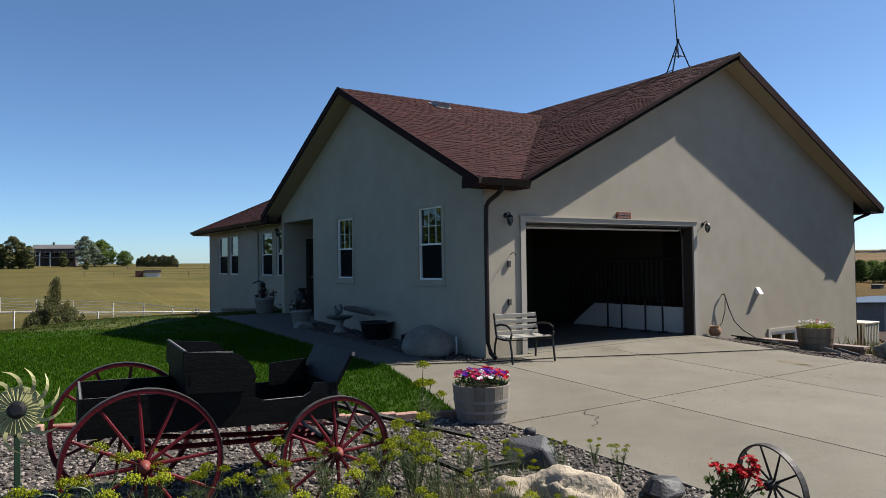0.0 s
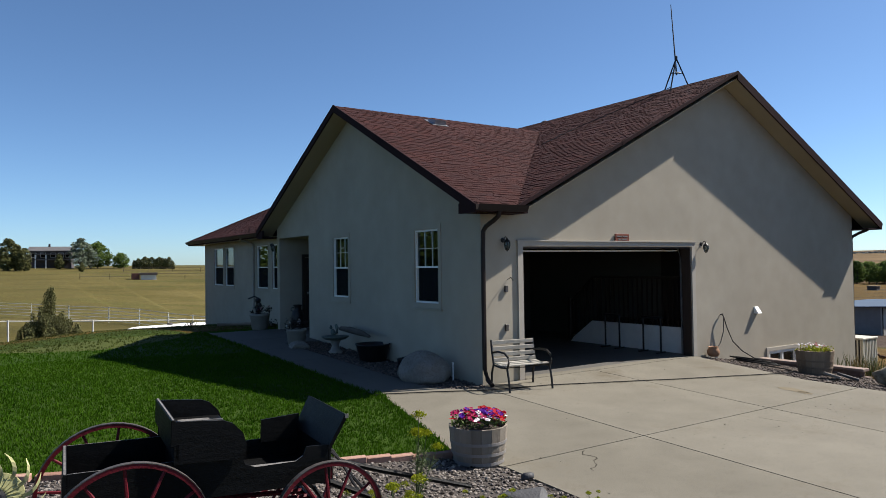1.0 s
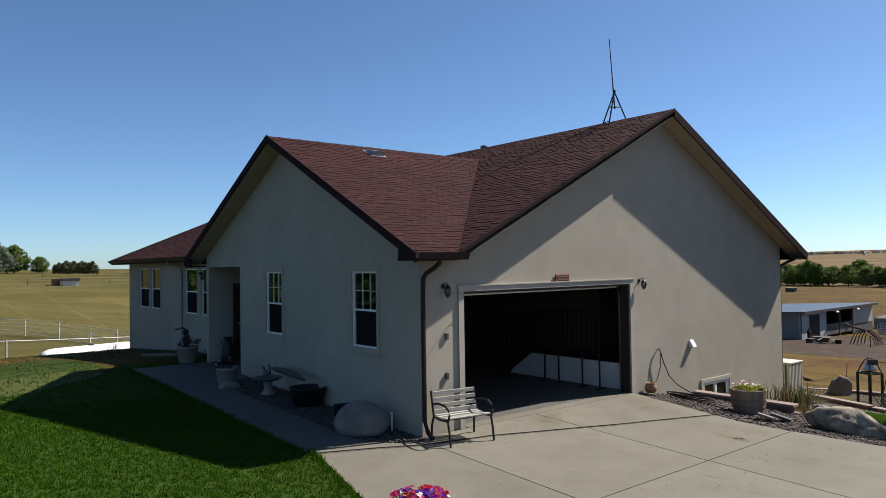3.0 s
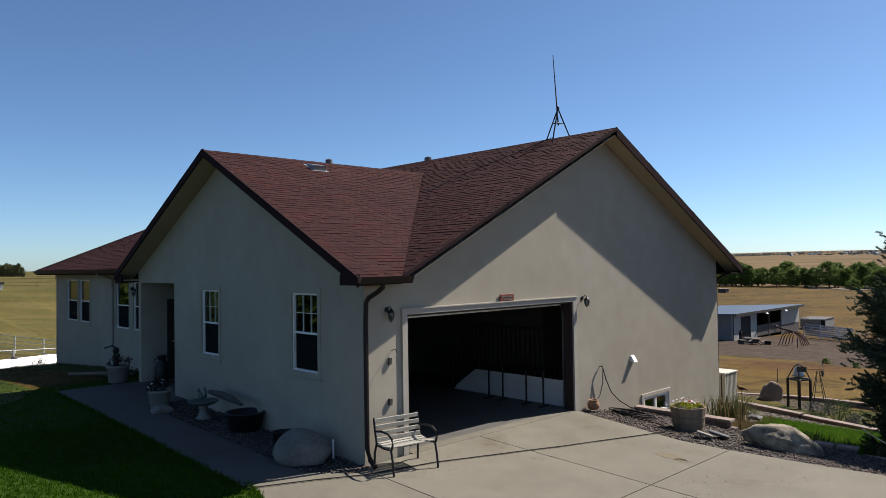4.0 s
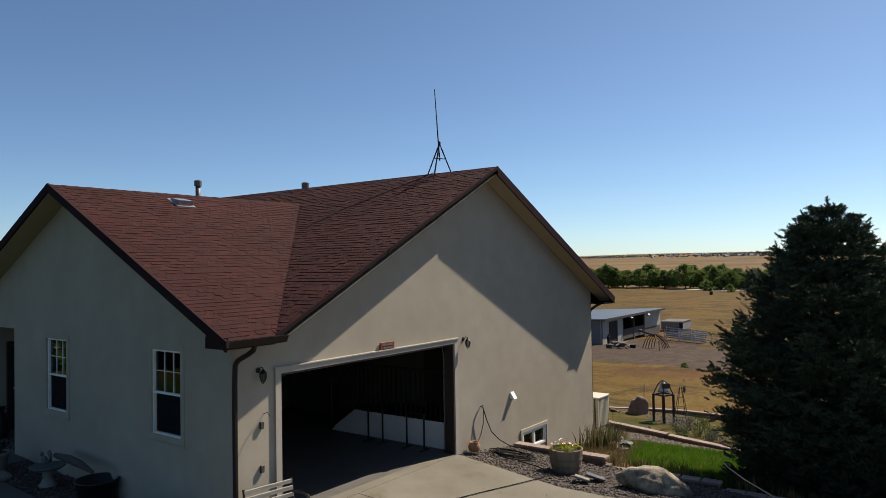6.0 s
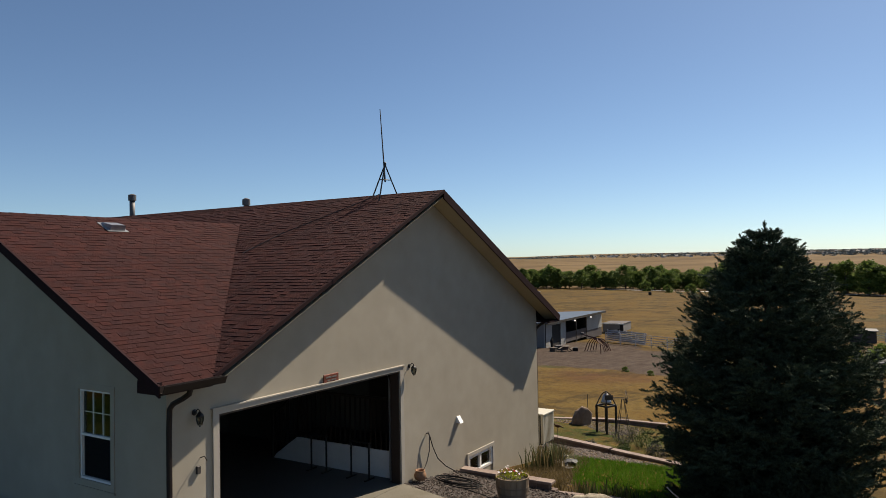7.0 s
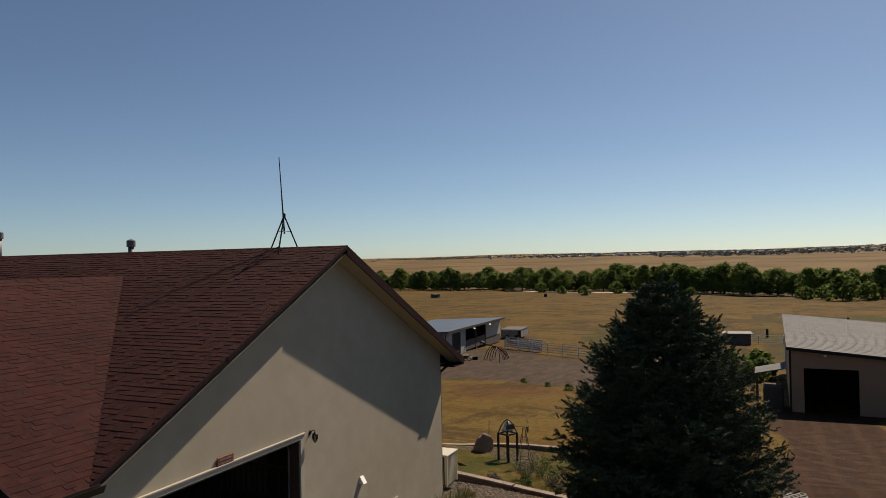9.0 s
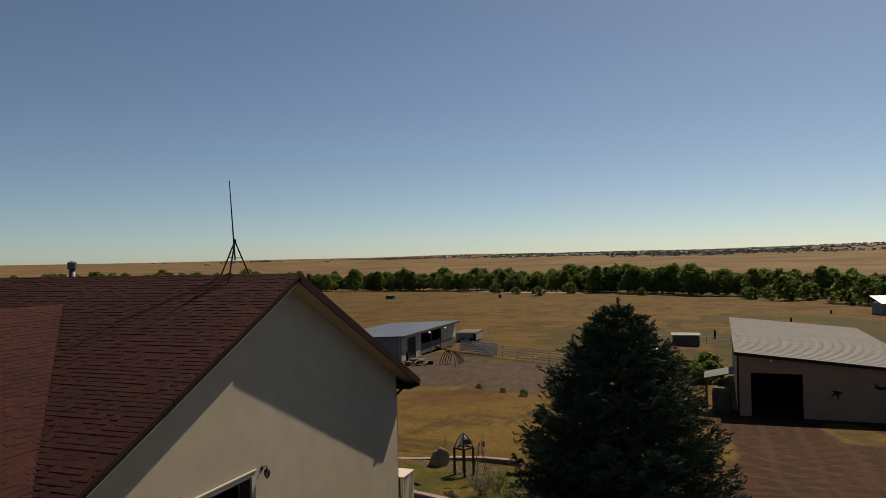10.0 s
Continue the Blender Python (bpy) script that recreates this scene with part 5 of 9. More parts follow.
def wagon():
    yaw = -5.5
    w = thing("buckboard_wagon", pose(-6.04, -4.56, -0.095, 0, 2.2, yaw), "old black buckboard wagon with dark red spoked wheels", "wagon")
    # local: x forward, y to the left; the near wheels lie at y = -0.58
    wheel("wheel", w, pose(-0.60, -0.58, 0.47, 90, 0, 0), 0.508, 12, RED_PAINT, RED_PAINT, RED_HUB)
    wheel("wheel", w, pose(-0.66, 0.52, 0.50, -90, 0, 0), 0.525, 12, RED_PAINT, RED_PAINT, RED_HUB)
    wheel("wheel", w, pose(0.74, -0.56, 0.42, 90, 0, 0), 0.42, 12, RED_PAINT, RED_PAINT, RED_HUB)
    wheel("wheel", w, pose(0.74, 0.56, 0.42, -90, 0, 0), 0.42, 12, RED_PAINT, RED_PAINT, RED_HUB)
    part("axle", Shape().box(-0.63, -0.57, -0.55, 0.55, 0.45, 0.51, 0.006), RED_PAINT, w)
    part("axle", Shape().box(0.71, 0.77, -0.53, 0.53, 0.39, 0.45, 0.006), RED_PAINT, w)
    for y in (-0.25, 0.25):
        part("reach", Shape().tube([(-0.66, y, 0.5), (-0.2, y * 0.6, 0.47), (0.74, y * 0.3, 0.45)], 0.022, 6), RED_PAINT, w)
    for x, z in ((-0.66, 0.52), (0.74, 0.46)):
        part("leaf_spring", Shape().tube([(x, -0.42, z + 0.04), (x, -0.2, z + 0.005), (x, 0.2, z + 0.005), (x, 0.42, z + 0.04)], 0.018, 6).tube([(x, -0.42, z + 0.05), (x, -0.2, z + 0.085), (x, 0.2, z + 0.085), (x, 0.42, z + 0.05)], 0.018, 6), BLACK_METAL, w)
    # box
    t = 0.022
    part("floor", Shape().box(-0.97, 0.77, -0.40, 0.40, 0.64, 0.665, 0.004), WAGON_BLACK, w)
    prof = [(-0.97, 0.635), (0.77, 0.645), (0.77, 0.925), (0.60, 0.925), (0.575, 0.86), (0.52, 0.825), (0.22, 0.815), (0.15, 0.845), (0.12, 0.92), (-0.97, 0.90)]

    def side(y0, y1):
        n = len(prof)
        v = [(x, y0, z) for x, z in prof] + [(x, y1, z) for x, z in prof]
        return Shape().add(v, [tuple(range(n)), tuple(range(2 * n - 1, n - 1, -1))] + [((i + 1) % n, i, n + i, n + (i + 1) % n) for i in range(n)])
    part("side_board", side(-0.42, -0.40), WAGON_BLACK, w)
    part("side_board", side(0.40, 0.42), WAGON_BLACK, w)
    part("tailboard", Shape().box(-0.995, -0.97, -0.42, 0.42, 0.625, 0.90, 0.004), WAGON_BLACK, w)
    part("front_board", Shape().box(0.77, 0.792, -0.42, 0.42, 0.64, 0.925, 0.004), WAGON_BLACK, w)
    for y in (-0.42, 0.405):
        part("worn_edge", Shape().add([(-0.97, y + 0.002, 0.902), (0.12, y + 0.002, 0.922), (0.12, y + 0.010, 0.922), (-0.97, y + 0.010, 0.902)], [(0, 1, 2, 3)]), WORN, w, "paint worn to bare grey wood")
    part("worn_edge", Shape().box(-0.990, -0.976, -0.42, 0.42, 0.899, 0.903), WORN, w, "paint worn to bare grey wood")
    part("worn_edge", Shape().add([(0.575, -0.419, 0.862), (0.52, -0.419, 0.827), (0.22, -0.419, 0.817), (0.22, -0.405, 0.818), (0.52, -0.405, 0.828), (0.575, -0.405, 0.863)], [(0, 1, 4, 5), (1, 2, 3, 4)]), WORN, w)
    part("floor_board", Shape().box(0.20, 0.50, -0.39, -0.28, 0.780, 0.795, 0.003), WORN, w, "scuffed bare footboard")
    # seat: curved side panels, back and cushion board
    sp = [(-0.335, 0.90), (0.13, 0.90), (0.15, 1.00), (0.12, 1.08), (0.05, 1.15), (-0.02, 1.175), (-0.335, 1.19)]
    n = len(sp)
    for y0, y1 in ((-0.46, -0.435), (0.435, 0.46)):
        v = [(x, y0, z) for x, z in sp] + [(x, y1, z) for x, z in sp]
        part("seat_side", Shape().add(v, [tuple(range(n)), tuple(range(2 * n - 1, n - 1, -1))] + [((i + 1) % n, i, n + i, n + (i + 1) % n) for i in range(n)]), WAGON_BLACK, w)
    part("seat_back", Shape().box(-0.36, -0.33, -0.46, 0.46, 1.02, 1.20, 0.005).box(-0.33, -0.30, -0.46, 0.46, 0.92, 1.04, 0.005), WAGON_BLACK, w)
    part("seat_board", Shape().box(-0.30, 0.12, -0.435, 0.435, 1.015, 1.045, 0.004), WAGON_BLACK, w)
    part("seat_slat", Shape().box(-0.22, 0.02, -0.40, 0.30, 1.046, 1.054, 0.003), WORN, w, "worn grey seat boards")
    part("seat_riser", Shape().box(-0.28, -0.25, -0.40, 0.40, 0.66, 1.015).box(0.08, 0.11, -0.40, 0.40, 0.66, 1.015), WAGON_BLACK, w)
    part("worn_edge", Shape().box(-0.352, -0.340, -0.46, 0.46, 1.198, 1.203).box(-0.30, -0.02, -0.455, -0.445, 1.176, 1.189), WORN, w)
    # dash leaning forward, with its bent side wings
    part("dashboard", Shape().add([(0.76, -0.43, 0.90), (0.76, 0.43, 0.90), (0.885, 0.45, 1.15), (0.885, -0.45, 1.15), (0.785, -0.43, 0.89), (0.785, 0.43, 0.89), (0.91, 0.45, 1.14), (0.91, -0.45, 1.14)], [(0, 1, 2, 3), (7, 6, 5, 4), (0, 4, 5, 1), (3, 2, 6, 7), (0, 3, 7, 4), (1, 5, 6, 2)]), WAGON_BLACK, w)
    part("dash_wing", Shape().prism([(0.46, 0.38), (0.78, 0.38), (0.78, 0.40), (0.46, 0.40)], 0.80, lambda x, y: 0.98 + 0.1 * (x - 0.42)), WAGON_BLACK, w)
    part("worn_edge", Shape().box(0.885, 0.91, -0.455, -0.445, 1.12, 1.15), WORN, w)
    # shafts resting on the pebbles before it
    inv = pose(-6.04, -4.56, -0.095, 0, 2.2, yaw).inverted()
    for run in (((-5.28, -4.20, 0.58), (-4.4, -4.28, 0.27), (-3.47, -4.37, -0.03)), ((-5.32, -4.85, 0.52), (-4.72, -5.02, 0.23), (-4.14, -5.26, -0.08))):
        part("shaft", Shape().tube([inv @ Vector(p) for p in run], [0.026, 0.025, 0.021], 8), WAGON_BLACK, w, "black shaft with an iron cap")
    part("singletree", Shape().tube([inv @ Vector(p) for p in ((-4.18, -5.25, -0.04), (-3.88, -5.20, -0.05), (-3.58, -5.18, -0.07))], 0.022, 8), WAGON_BLACK, w)
    part("coiled_strap", Shape().tube([(0.78, 0.30, 0.78), (0.90, 0.25, 0.80), (1.02, 0.18, 0.72), (1.10, 0.05, 0.58), (1.2, -0.1, 0.45), (1.32, -0.3, 0.30)], 0.014, 6).tube([(0.80, 0.22, 0.79), (0.94, 0.18, 0.77), (1.05, 0.05, 0.66), (1.12, -0.05, 0.50), (1.22, -0.2, 0.34)], 0.012, 6), BLACK_PLASTIC, w)
    return w


wagon()
for (dx, dy, k) in ((-0.50, -0.22, 7), (-0.12, -0.2, 8)):
    single("wagon_pebble", rock(k, (0.075, 0.06, 0.09), 0.3, 2), material("blue_grey_stone", (0.102, 0.119, 0.1445), (0.187, 0.204, 0.2295), 0.7), "blue-grey stone lying in the wagon box", "stone", "stones in the wagon", smooth=True, m=pose(-6.12 + dx, -4.56 + dy, 0.70))


# ---------------------------------------------------------------- half barrel with petunias
def half_barrel(name, m, r_top, r_low, high, label, wood=None, band=None):
    b = thing(name, m, label, "planter")
    n = 18
    for i in range(n):
        a0, a1 = 6.28318 * i / n + 0.004, 6.28318 * (i + 1) / n - 0.004
        v = []
        for z, r in ((0, r_low), (high * 0.45, r_low + (r_top - r_low) * 0.62), (high, r_top)):
            for rr in (r, r - 0.026):
                for a in (a0, a1):
                    v.append((rr * math.cos(a), rr * math.sin(a), z))
        f = [(0, 1, 5, 4), (4, 5, 9, 8), (3, 2, 6, 7), (7, 6, 10, 11), (8, 9, 11, 10), (1, 0, 2, 3), (0, 4, 6, 2), (4, 8, 10, 6), (5, 1, 3, 7), (9, 5, 7, 11)]
        part("stave", Shape().add(v, f), wood or BARREL, b)
    for t, w in ((0.13, 0.035), (0.36, 0.032), (0.62, 0.032)):
        r = r_low + (r_top - r_low) * (0.62 * t / 0.45 if t < 0.45 else 0.62 + 0.38 * (t - 0.45) / 0.55)
        part("hoop", Shape().ring(r - 0.002, r + 0.004, w, 40, Matrix.Translation((0, 0, t * high))), band or HOOP, b)
    part("soil", Shape().lathe([(0.01, high - 0.05), (r_top - 0.03, high - 0.06), (r_top - 0.03, high - 0.09), (0.01, high - 0.09)], 24), SOIL, b)
    return b


bx, by = -2.60, -3.34
bz = hill(bx, by) - 0.05
half_barrel("barrel_planter", pose(bx, by, bz), 0.345, 0.285, 0.46, "weathered grey half barrel of staves and hoops")
pet = thing("petunias", pose(bx, by, bz + 0.42), "mixed red, pink, white and purple petunias in the barrel", "flowers")
rnd = random.Random(5)
s = Shape()
for _ in range(60):
    a, r = rnd.uniform(0, 6.28), 0.30 * rnd.random() ** 0.5
    leaf_cloud(s, (r * math.cos(a), r * math.sin(a), 0.06 + 0.05 * rnd.random()), 0.06, 9, 0.022, rnd)
part("foliage", s, LEAF, pet)
for key, (ang, wide) in {"red": (-0.5, 1.1), "white": (4.3, 0.5), "purple": (5.6, 0.9), "pink": (2.9, 1.5)}.items():
    c = []
    for _ in range(12 if key == "white" else 30):
        a, r = ang + rnd.uniform(-wide, wide), 0.33 * rnd.random() ** 0.6
        c.append((r * math.cos(a), r * math.sin(a), 0.12 + 0.07 * (1 - (r / 0.34) ** 2) + rnd.uniform(-0.02, 0.03)))
    for _ in range(4 if key == "white" else 14):
        a, r = rnd.uniform(0, 6.28), 0.34 * rnd.random() ** 0.5
        c.append((r * math.cos(a), r * math.sin(a), 0.12 + 0.07 * (1 - (r / 0.35) ** 2) + rnd.uniform(-0.02, 0.03)))
    s = Shape()
    flower_heads(s, c, 0.030, rnd)
    part("blossoms", s, PETAL[key], pet, key + " blossoms")


# ---------------------------------------------------------------- boulders of the front bed
def shard(seed, size, n=15):
    """A split angular rock: the hull of strewn points, its corners slightly broken."""
    rnd = random.Random(seed)
    bm = bmesh.new()
    for _ in range(n):
        d = Vector((rnd.gauss(0, 1), rnd.gauss(0, 1), rnd.gauss(0, 1))).normalized() * rnd.uniform(0.82, 1.0)
        bm.verts.new((d.x * size[0], d.y * size[1], max(d.z, -0.45) * size[2]))
    out = bmesh.ops.convex_hull(bm, input=bm.verts[:])
    bmesh.ops.delete(bm, geom=[e for e in out["geom_interior"] if isinstance(e, bmesh.types.BMVert)], context="VERTS")
    bmesh.ops.bevel(bm, geom=bm.edges[:], offset=0.012, segments=1, affect="EDGES", profile=0.5)
    bmesh.ops.recalc_face_normals(bm, faces=bm.faces[:])
    return Shape().take(bm)


def boulder(seed, size, m, mat, label, rough=0.35, facets=0, sub=4, flat=0.35, folds=0.0):
    return single("boulder", rock(seed, size, rough, sub, flat, facets, folds), mat, label, "boulder", smooth=True, m=m)


boulder(3, (0.60, 0.37, 0.33), pose(-3.95, -6.06, hill(-3.95, -6.06) - 0.09, 0, 0, -33), PALE_ROCK, "large pale cream sandstone boulder with rounded folds", 0.5, 0, sub=5, folds=0.75)
single("boulder", shard(14, (0.40, 0.28, 0.27), 14), DARK_ROCK, "angular blue-grey slate boulder", "boulder", m=pose(-3.27, -4.97, hill(-3.27, -4.97) + 0.04, 0, 6, -20))
single("boulder", shard(19, (0.27, 0.20, 0.16), 16), DARK_ROCK, "small grey-brown rock at the driveway's edge", "boulder", m=pose(-2.83, -6.15, hill(-2.83, -6.15) + 0.02, 0, 0, 10))
boulder(23, (0.09, 0.06, 0.05), pose(-2.55, -4.15, hill(-2.55, -4.15) + 0.02), DARK_ROCK, "small black stone at the driveway's edge", 0.3, 3, sub=2)

# ---------------------------------------------------------------- iron wheel and geranium pot at the driveway's edge
iw = thing("iron_wagon_wheel", pose(-2.76, -7.08, hill(-2.76, -7.08) + 0.33, 83, 0, 80), "old dark iron-rimmed wagon wheel standing by the driveway", "wheel")
wheel("wheel", iw, Matrix.Identity(4), 0.30, 10, RIM_GREY, BLACK_METAL, BLACK_METAL, rim_w=0.045, rim_t=0.014, spoke_r=0.008, hub_r=0.036, hub_l=0.12)
gx, gy = -3.05, -6.95
gz = hill(gx, gy) - 0.02
pot = thing("flower_pot", pose(gx, gy, gz), "round grey stone flower pot", "flower pot")
part("pot", Shape().lathe([(0.10, 0), (0.15, 0.02), (0.19, 0.14), (0.20, 0.20), (0.215, 0.205), (0.215, 0.235), (0.185, 0.235), (0.18, 0.19), (0.01, 0.18)], 28), GRANITE, pot, smooth=True)
part("soil", Shape().lathe([(0.01, 0.20), (0.18, 0.198), (0.18, 0.19), (0.01, 0.19)], 20), SOIL, pot)
ger = thing("geranium", pose(gx, gy, gz + 0.2), "red geranium with sparse yellowing leaves", "flowers")
s, st = Shape(), Shape()
heads = []
for _ in range(26):
    a, r, h = rnd.uniform(0, 6.28), rnd.uniform(0.02, 0.2), rnd.uniform(0.05, 0.24)
    st.tube([(0.3 * r * math.cos(a), 0.3 * r * math.sin(a), 0), (0.7 * r * math.cos(a), 0.7 * r * math.sin(a), 0.6 * h), (r * math.cos(a), r * math.sin(a), h)], 0.004, 4)
    leaf_cloud(s, (r * math.cos(a), r * math.sin(a), h), 0.045, 9, 0.026, rnd, up=0.8)
part("stalk", st, FROND, ger)
part("foliage", s, LEAF, ger)
s = Shape()
for _ in range(11):
    a, r, h = rnd.uniform(0, 6.28), rnd.uniform(0.03, 0.2), rnd.uniform(0.2, 0.36)
    c = (r * math.cos(a), r * math.sin(a), h)
    part("flower_stem", Shape().tube([(0.4 * c[0], 0.4 * c[1], 0.05), c], 0.004, 4), FROND, ger)
    flower_heads(s, [(c[0] + rnd.gauss(0, 0.02), c[1] + rnd.gauss(0, 0.02), c[2] + rnd.gauss(0, 0.016)) for _ in range(16)], 0.017, rnd)
part("blossoms", s, PETAL["red"], ger, "scarlet blossom clusters")


# ---------------------------------------------------------------- tin sunflower and green scroll edging
sf = thing("tin_sunflower", pose(-7.40, -5.36, hill(-7.40, -5.36) + 0.0), "cream tin sunflower garden ornament on a green post", "garden ornament")
part("post", Shape().box(-0.016, 0.016, -0.016, 0.016, 0, 0.96, 0.003), GREEN_IRON, sf, "dark green steel post")
face = pose(0, -0.03, 0.97, 74, 0, -14)
s = Shape().lathe([(0.002, 0.012), (0.06, 0.014), (0.135, 0.0), (0.137, -0.006), (0.002, -0.004)], 30, face)
part("disc", s, TIN_PETAL, sf, "ribbed cream disc")
part("centre", Shape().lathe([(0.05, 0.010), (0.047, 0.024), (0.03, 0.032), (0.002, 0.034)], 18, face), BLACK_METAL, sf, "black seed centre")
for i in range(28):
    a = 6.28318 * i / 28
    c, q = Vector((math.cos(a), math.sin(a), 0)), Vector((-math.sin(a), math.cos(a), 0)) * 0.0025
    part("rib", Shape().add([c * 0.055 - q + Vector((0, 0, 0.016)), c * 0.055 + q + Vector((0, 0, 0.016)), c * 0.130 + q + Vector((0, 0, 0.007)), c * 0.130 - q + Vector((0, 0, 0.007)), c * 0.055 + Vector((0, 0, 0.022)), c * 0.130 + Vector((0, 0, 0.011))], [(0, 4, 5, 3), (4, 1, 2, 5), (0, 1, 4)], face), TIN_PETAL, sf)
for i in range(13):
    a = 6.28318 * i / 13
    pts = []
    for k in range(7):
        u = k / 6
        r = 0.115 + 0.125 * u
        w = 0.013 * (0.55 + u) * (1 - u) ** 0.5 + 0.002
        aa = a + 0.50 * u * u
        zz = 0.004 + 0.030 * math.sin(u * 2.4) - 0.01 * u
        c, q = Vector((r * math.cos(aa), r * math.sin(aa), zz)), Vector((-math.sin(aa), math.cos(aa), 0.25)) * w
        pts += [c - q, c + q]
    part("petal", Shape().add(pts, [(2 * k, 2 * k + 1, 2 * k + 3, 2 * k + 2) for k in range(6)], face), TIN_PETAL, sf)
sc = thing("scroll_fence", pose(-7.36, -5.55, hill(-7.36, -5.55) - 0.02), "low dark green wire scroll garden fence", "garden fence")
for k in range(3):
    xx = 0.16 * k - 0.08
    part("hoop", Shape().tube([(xx + 0.085 * math.cos(a / 10 * math.pi), 0.03 * k, 0.46 + 0.075 * math.sin(a / 10 * math.pi) - (0.0 if 0 < a < 10 else 0.40)) for a in range(11)], 0.008, 6), GREEN_IRON, sc)
part("rail", Shape().tube([(-0.2, -0.03, 0.40), (0.36, 0.07, 0.40)], 0.007, 6), GREEN_IRON, sc)


# ---------------------------------------------------------------- yellow dill plants in the front bed
def dill(seed, high, heads, spread_r):
    rnd = random.Random(seed)
    st, fr, tops = Shape(), Shape(), []
    for k in range(heads):
        a, r = rnd.uniform(0, 6.28), spread_r * rnd.random() ** 0.6
        h = high * rnd.uniform(0.72, 1.06)
        top = Vector((r * math.cos(a), r * math.sin(a), h))
        mid = Vector((0.45 * top.x, 0.45 * top.y, 0.5 * h))
        st.tube([(0, 0, 0), mid, top], [0.005, 0.004, 0.003], 4)
        for _ in range(9):
            u = rnd.uniform(0.1, 0.85)
            p = mid * (u / 0.5) if u < 0.5 else mid + (top - mid) * ((u - 0.5) / 0.5)
            for _ in range(15):
                d = Vector((rnd.gauss(0, 1), rnd.gauss(0, 1), rnd.uniform(0.0, 1.1))).normalized() * rnd.uniform(0.05, 0.14)
                b = d.cross(Vector((0.3, 0.5, 0.8))).normalized() * 0.0022
                fr.add([p - b, p + b, p + d + b * 0.3], [(0, 1, 2)])
        tops.append(top)
    return st.mesh("stalk"), fr.mesh("foliage"), tops


def umbel(seed):
    """One domed flower head on fine rays."""
    rnd = random.Random(seed)
    um = Shape()
    for j in range(20):
        aa, rr = 2.4 * j, 0.070 * (j / 20) ** 0.5
        tip = Vector((rr * math.cos(aa), rr * math.sin(aa), 0.062 - 9.0 * rr * rr))
        um.add([(0, 0, 0), (0.002, 0.001, 0), tip], [(0, 1, 2)])
        for _ in range(11):
            p = tip + Vector((rnd.gauss(0, 0.013), rnd.gauss(0, 0.013), rnd.gauss(0, 0.012)))
            q = Vector((rnd.uniform(-1, 1), rnd.uniform(-1, 1), rnd.uniform(-1, 1))).normalized()
            b = q.cross(Vector((0.2, 0.9, 0.3))).normalized()
            um.add([p - q * 0.009, p + b * 0.007, p + q * 0.009, p - b * 0.007], [(0, 1, 2, 3)])
    return um.mesh("umbel")


DILL = [dill(k, 0.62, 5, 0.21) for k in range(5)]
UMBELS = [umbel(60 + k) for k in range(5)]
spots = [(-7.25, -6.35), (-7.0, -5.9), (-6.75, -6.3), (-6.55, -5.75), (-6.45, -6.55), (-6.2, -6.0), (-5.95, -6.4), (-5.75, -5.85), (-5.6, -6.6), (-5.35, -6.0), (-5.3, -5.65), (-5.05, -6.35), (-4.85, -5.85), (-4.7, -6.6), (-4.5, -6.1), (-4.35, -5.6),
         (-4.2, -6.5), (-4.0, -5.3), (-3.75, -5.35), (-4.05, -6.9), (-3.3, -5.45), (-2.75, -5.3), (-5.0, -7.0), (-6.0, -7.0), (-6.9, -6.9), (-5.5, -5.45), (-5.15, -5.5), (-4.05, -4.3), (-2.9, -5.75), (-6.3, -5.6), (-7.5, -5.9), (-7.05, -5.35), (-6.8, -5.5), (-7.28, -5.5), (-6.4, -5.4), (-6.65, -5.95), (-6.2, -5.75), (-5.8, -5.25), (-6.0, -5.7), (-6.6, -5.1), (-5.45, -5.3), (-5.9, -6.5), (-4.75, -5.35), (-4.45, -5.7), (-4.6, -5.05), (-5.05, -5.2), (-4.2, -5.15), (-3.85, -5.7), (-4.9, -5.6), (-3.6, -5.05), (-5.02, -5.18), (-4.72, -5.2), (-4.0, -5.02)]
for i, (x, y) in enumerate(spots):
    if i < 31 and i % 2 and y < -5.4:
        continue
    k = rnd.uniform(0.75, 1.12) * (1.25 if (x, y) == (-4.05, -4.3) else 1.0) * (0.5 if x > -3.5 and y < -4.5 else (0.55 if x > -4.6 and y < -4.5 else 0.92))
    d = thing("dill_plant", pose(x, y, hill(x, y) - 0.02, 0, 0, rnd.uniform(0, 360)) @ Matrix.Scale(k, 4), "yellow-flowered dill plant with feathery blue-green leaves", "plant", "dill plants round the wagon")
    a, b, c = DILL[i % 5]
    part("stalk", a, FROND, d)
    part("foliage", b, FROND, d)
    for top in c:
        part("umbel", rnd.choice(UMBELS), UMBEL, d, "domed yellow-green flower head", m=Matrix.Translation(top) @ Matrix.Scale(rnd.uniform(0.5, 0.88), 4))
straw_pts = [(x, y, hill(x, y) - 0.02) for x, y in scatter([(-5.1, -5.7), (-4.2, -5.7), (-3.6, -6.6), (-3.9, -8.0), (-6.2, -8.2), (-7.6, -7.0)], 900, rnd)]
blades("dry_grass", straw_pts, rnd, 0.30, 0.004, STRAW, "tuft of dry straw-coloured grass among the plants", "grass", per=5, lean=0.7)
green_pts = [(x, y, hill(x, y) - 0.02) for x, y in scatter([(-7.6, -5.6), (-4.0, -5.3), (-3.2, -6.0), (-4.5, -7.6), (-7.4, -7.2)], 1100, rnd)]
blades("weeds", green_pts, rnd, 0.26, 0.004, FROND, "thin grey-green weeds between the dill plants", "weeds", per=4, lean=0.9)


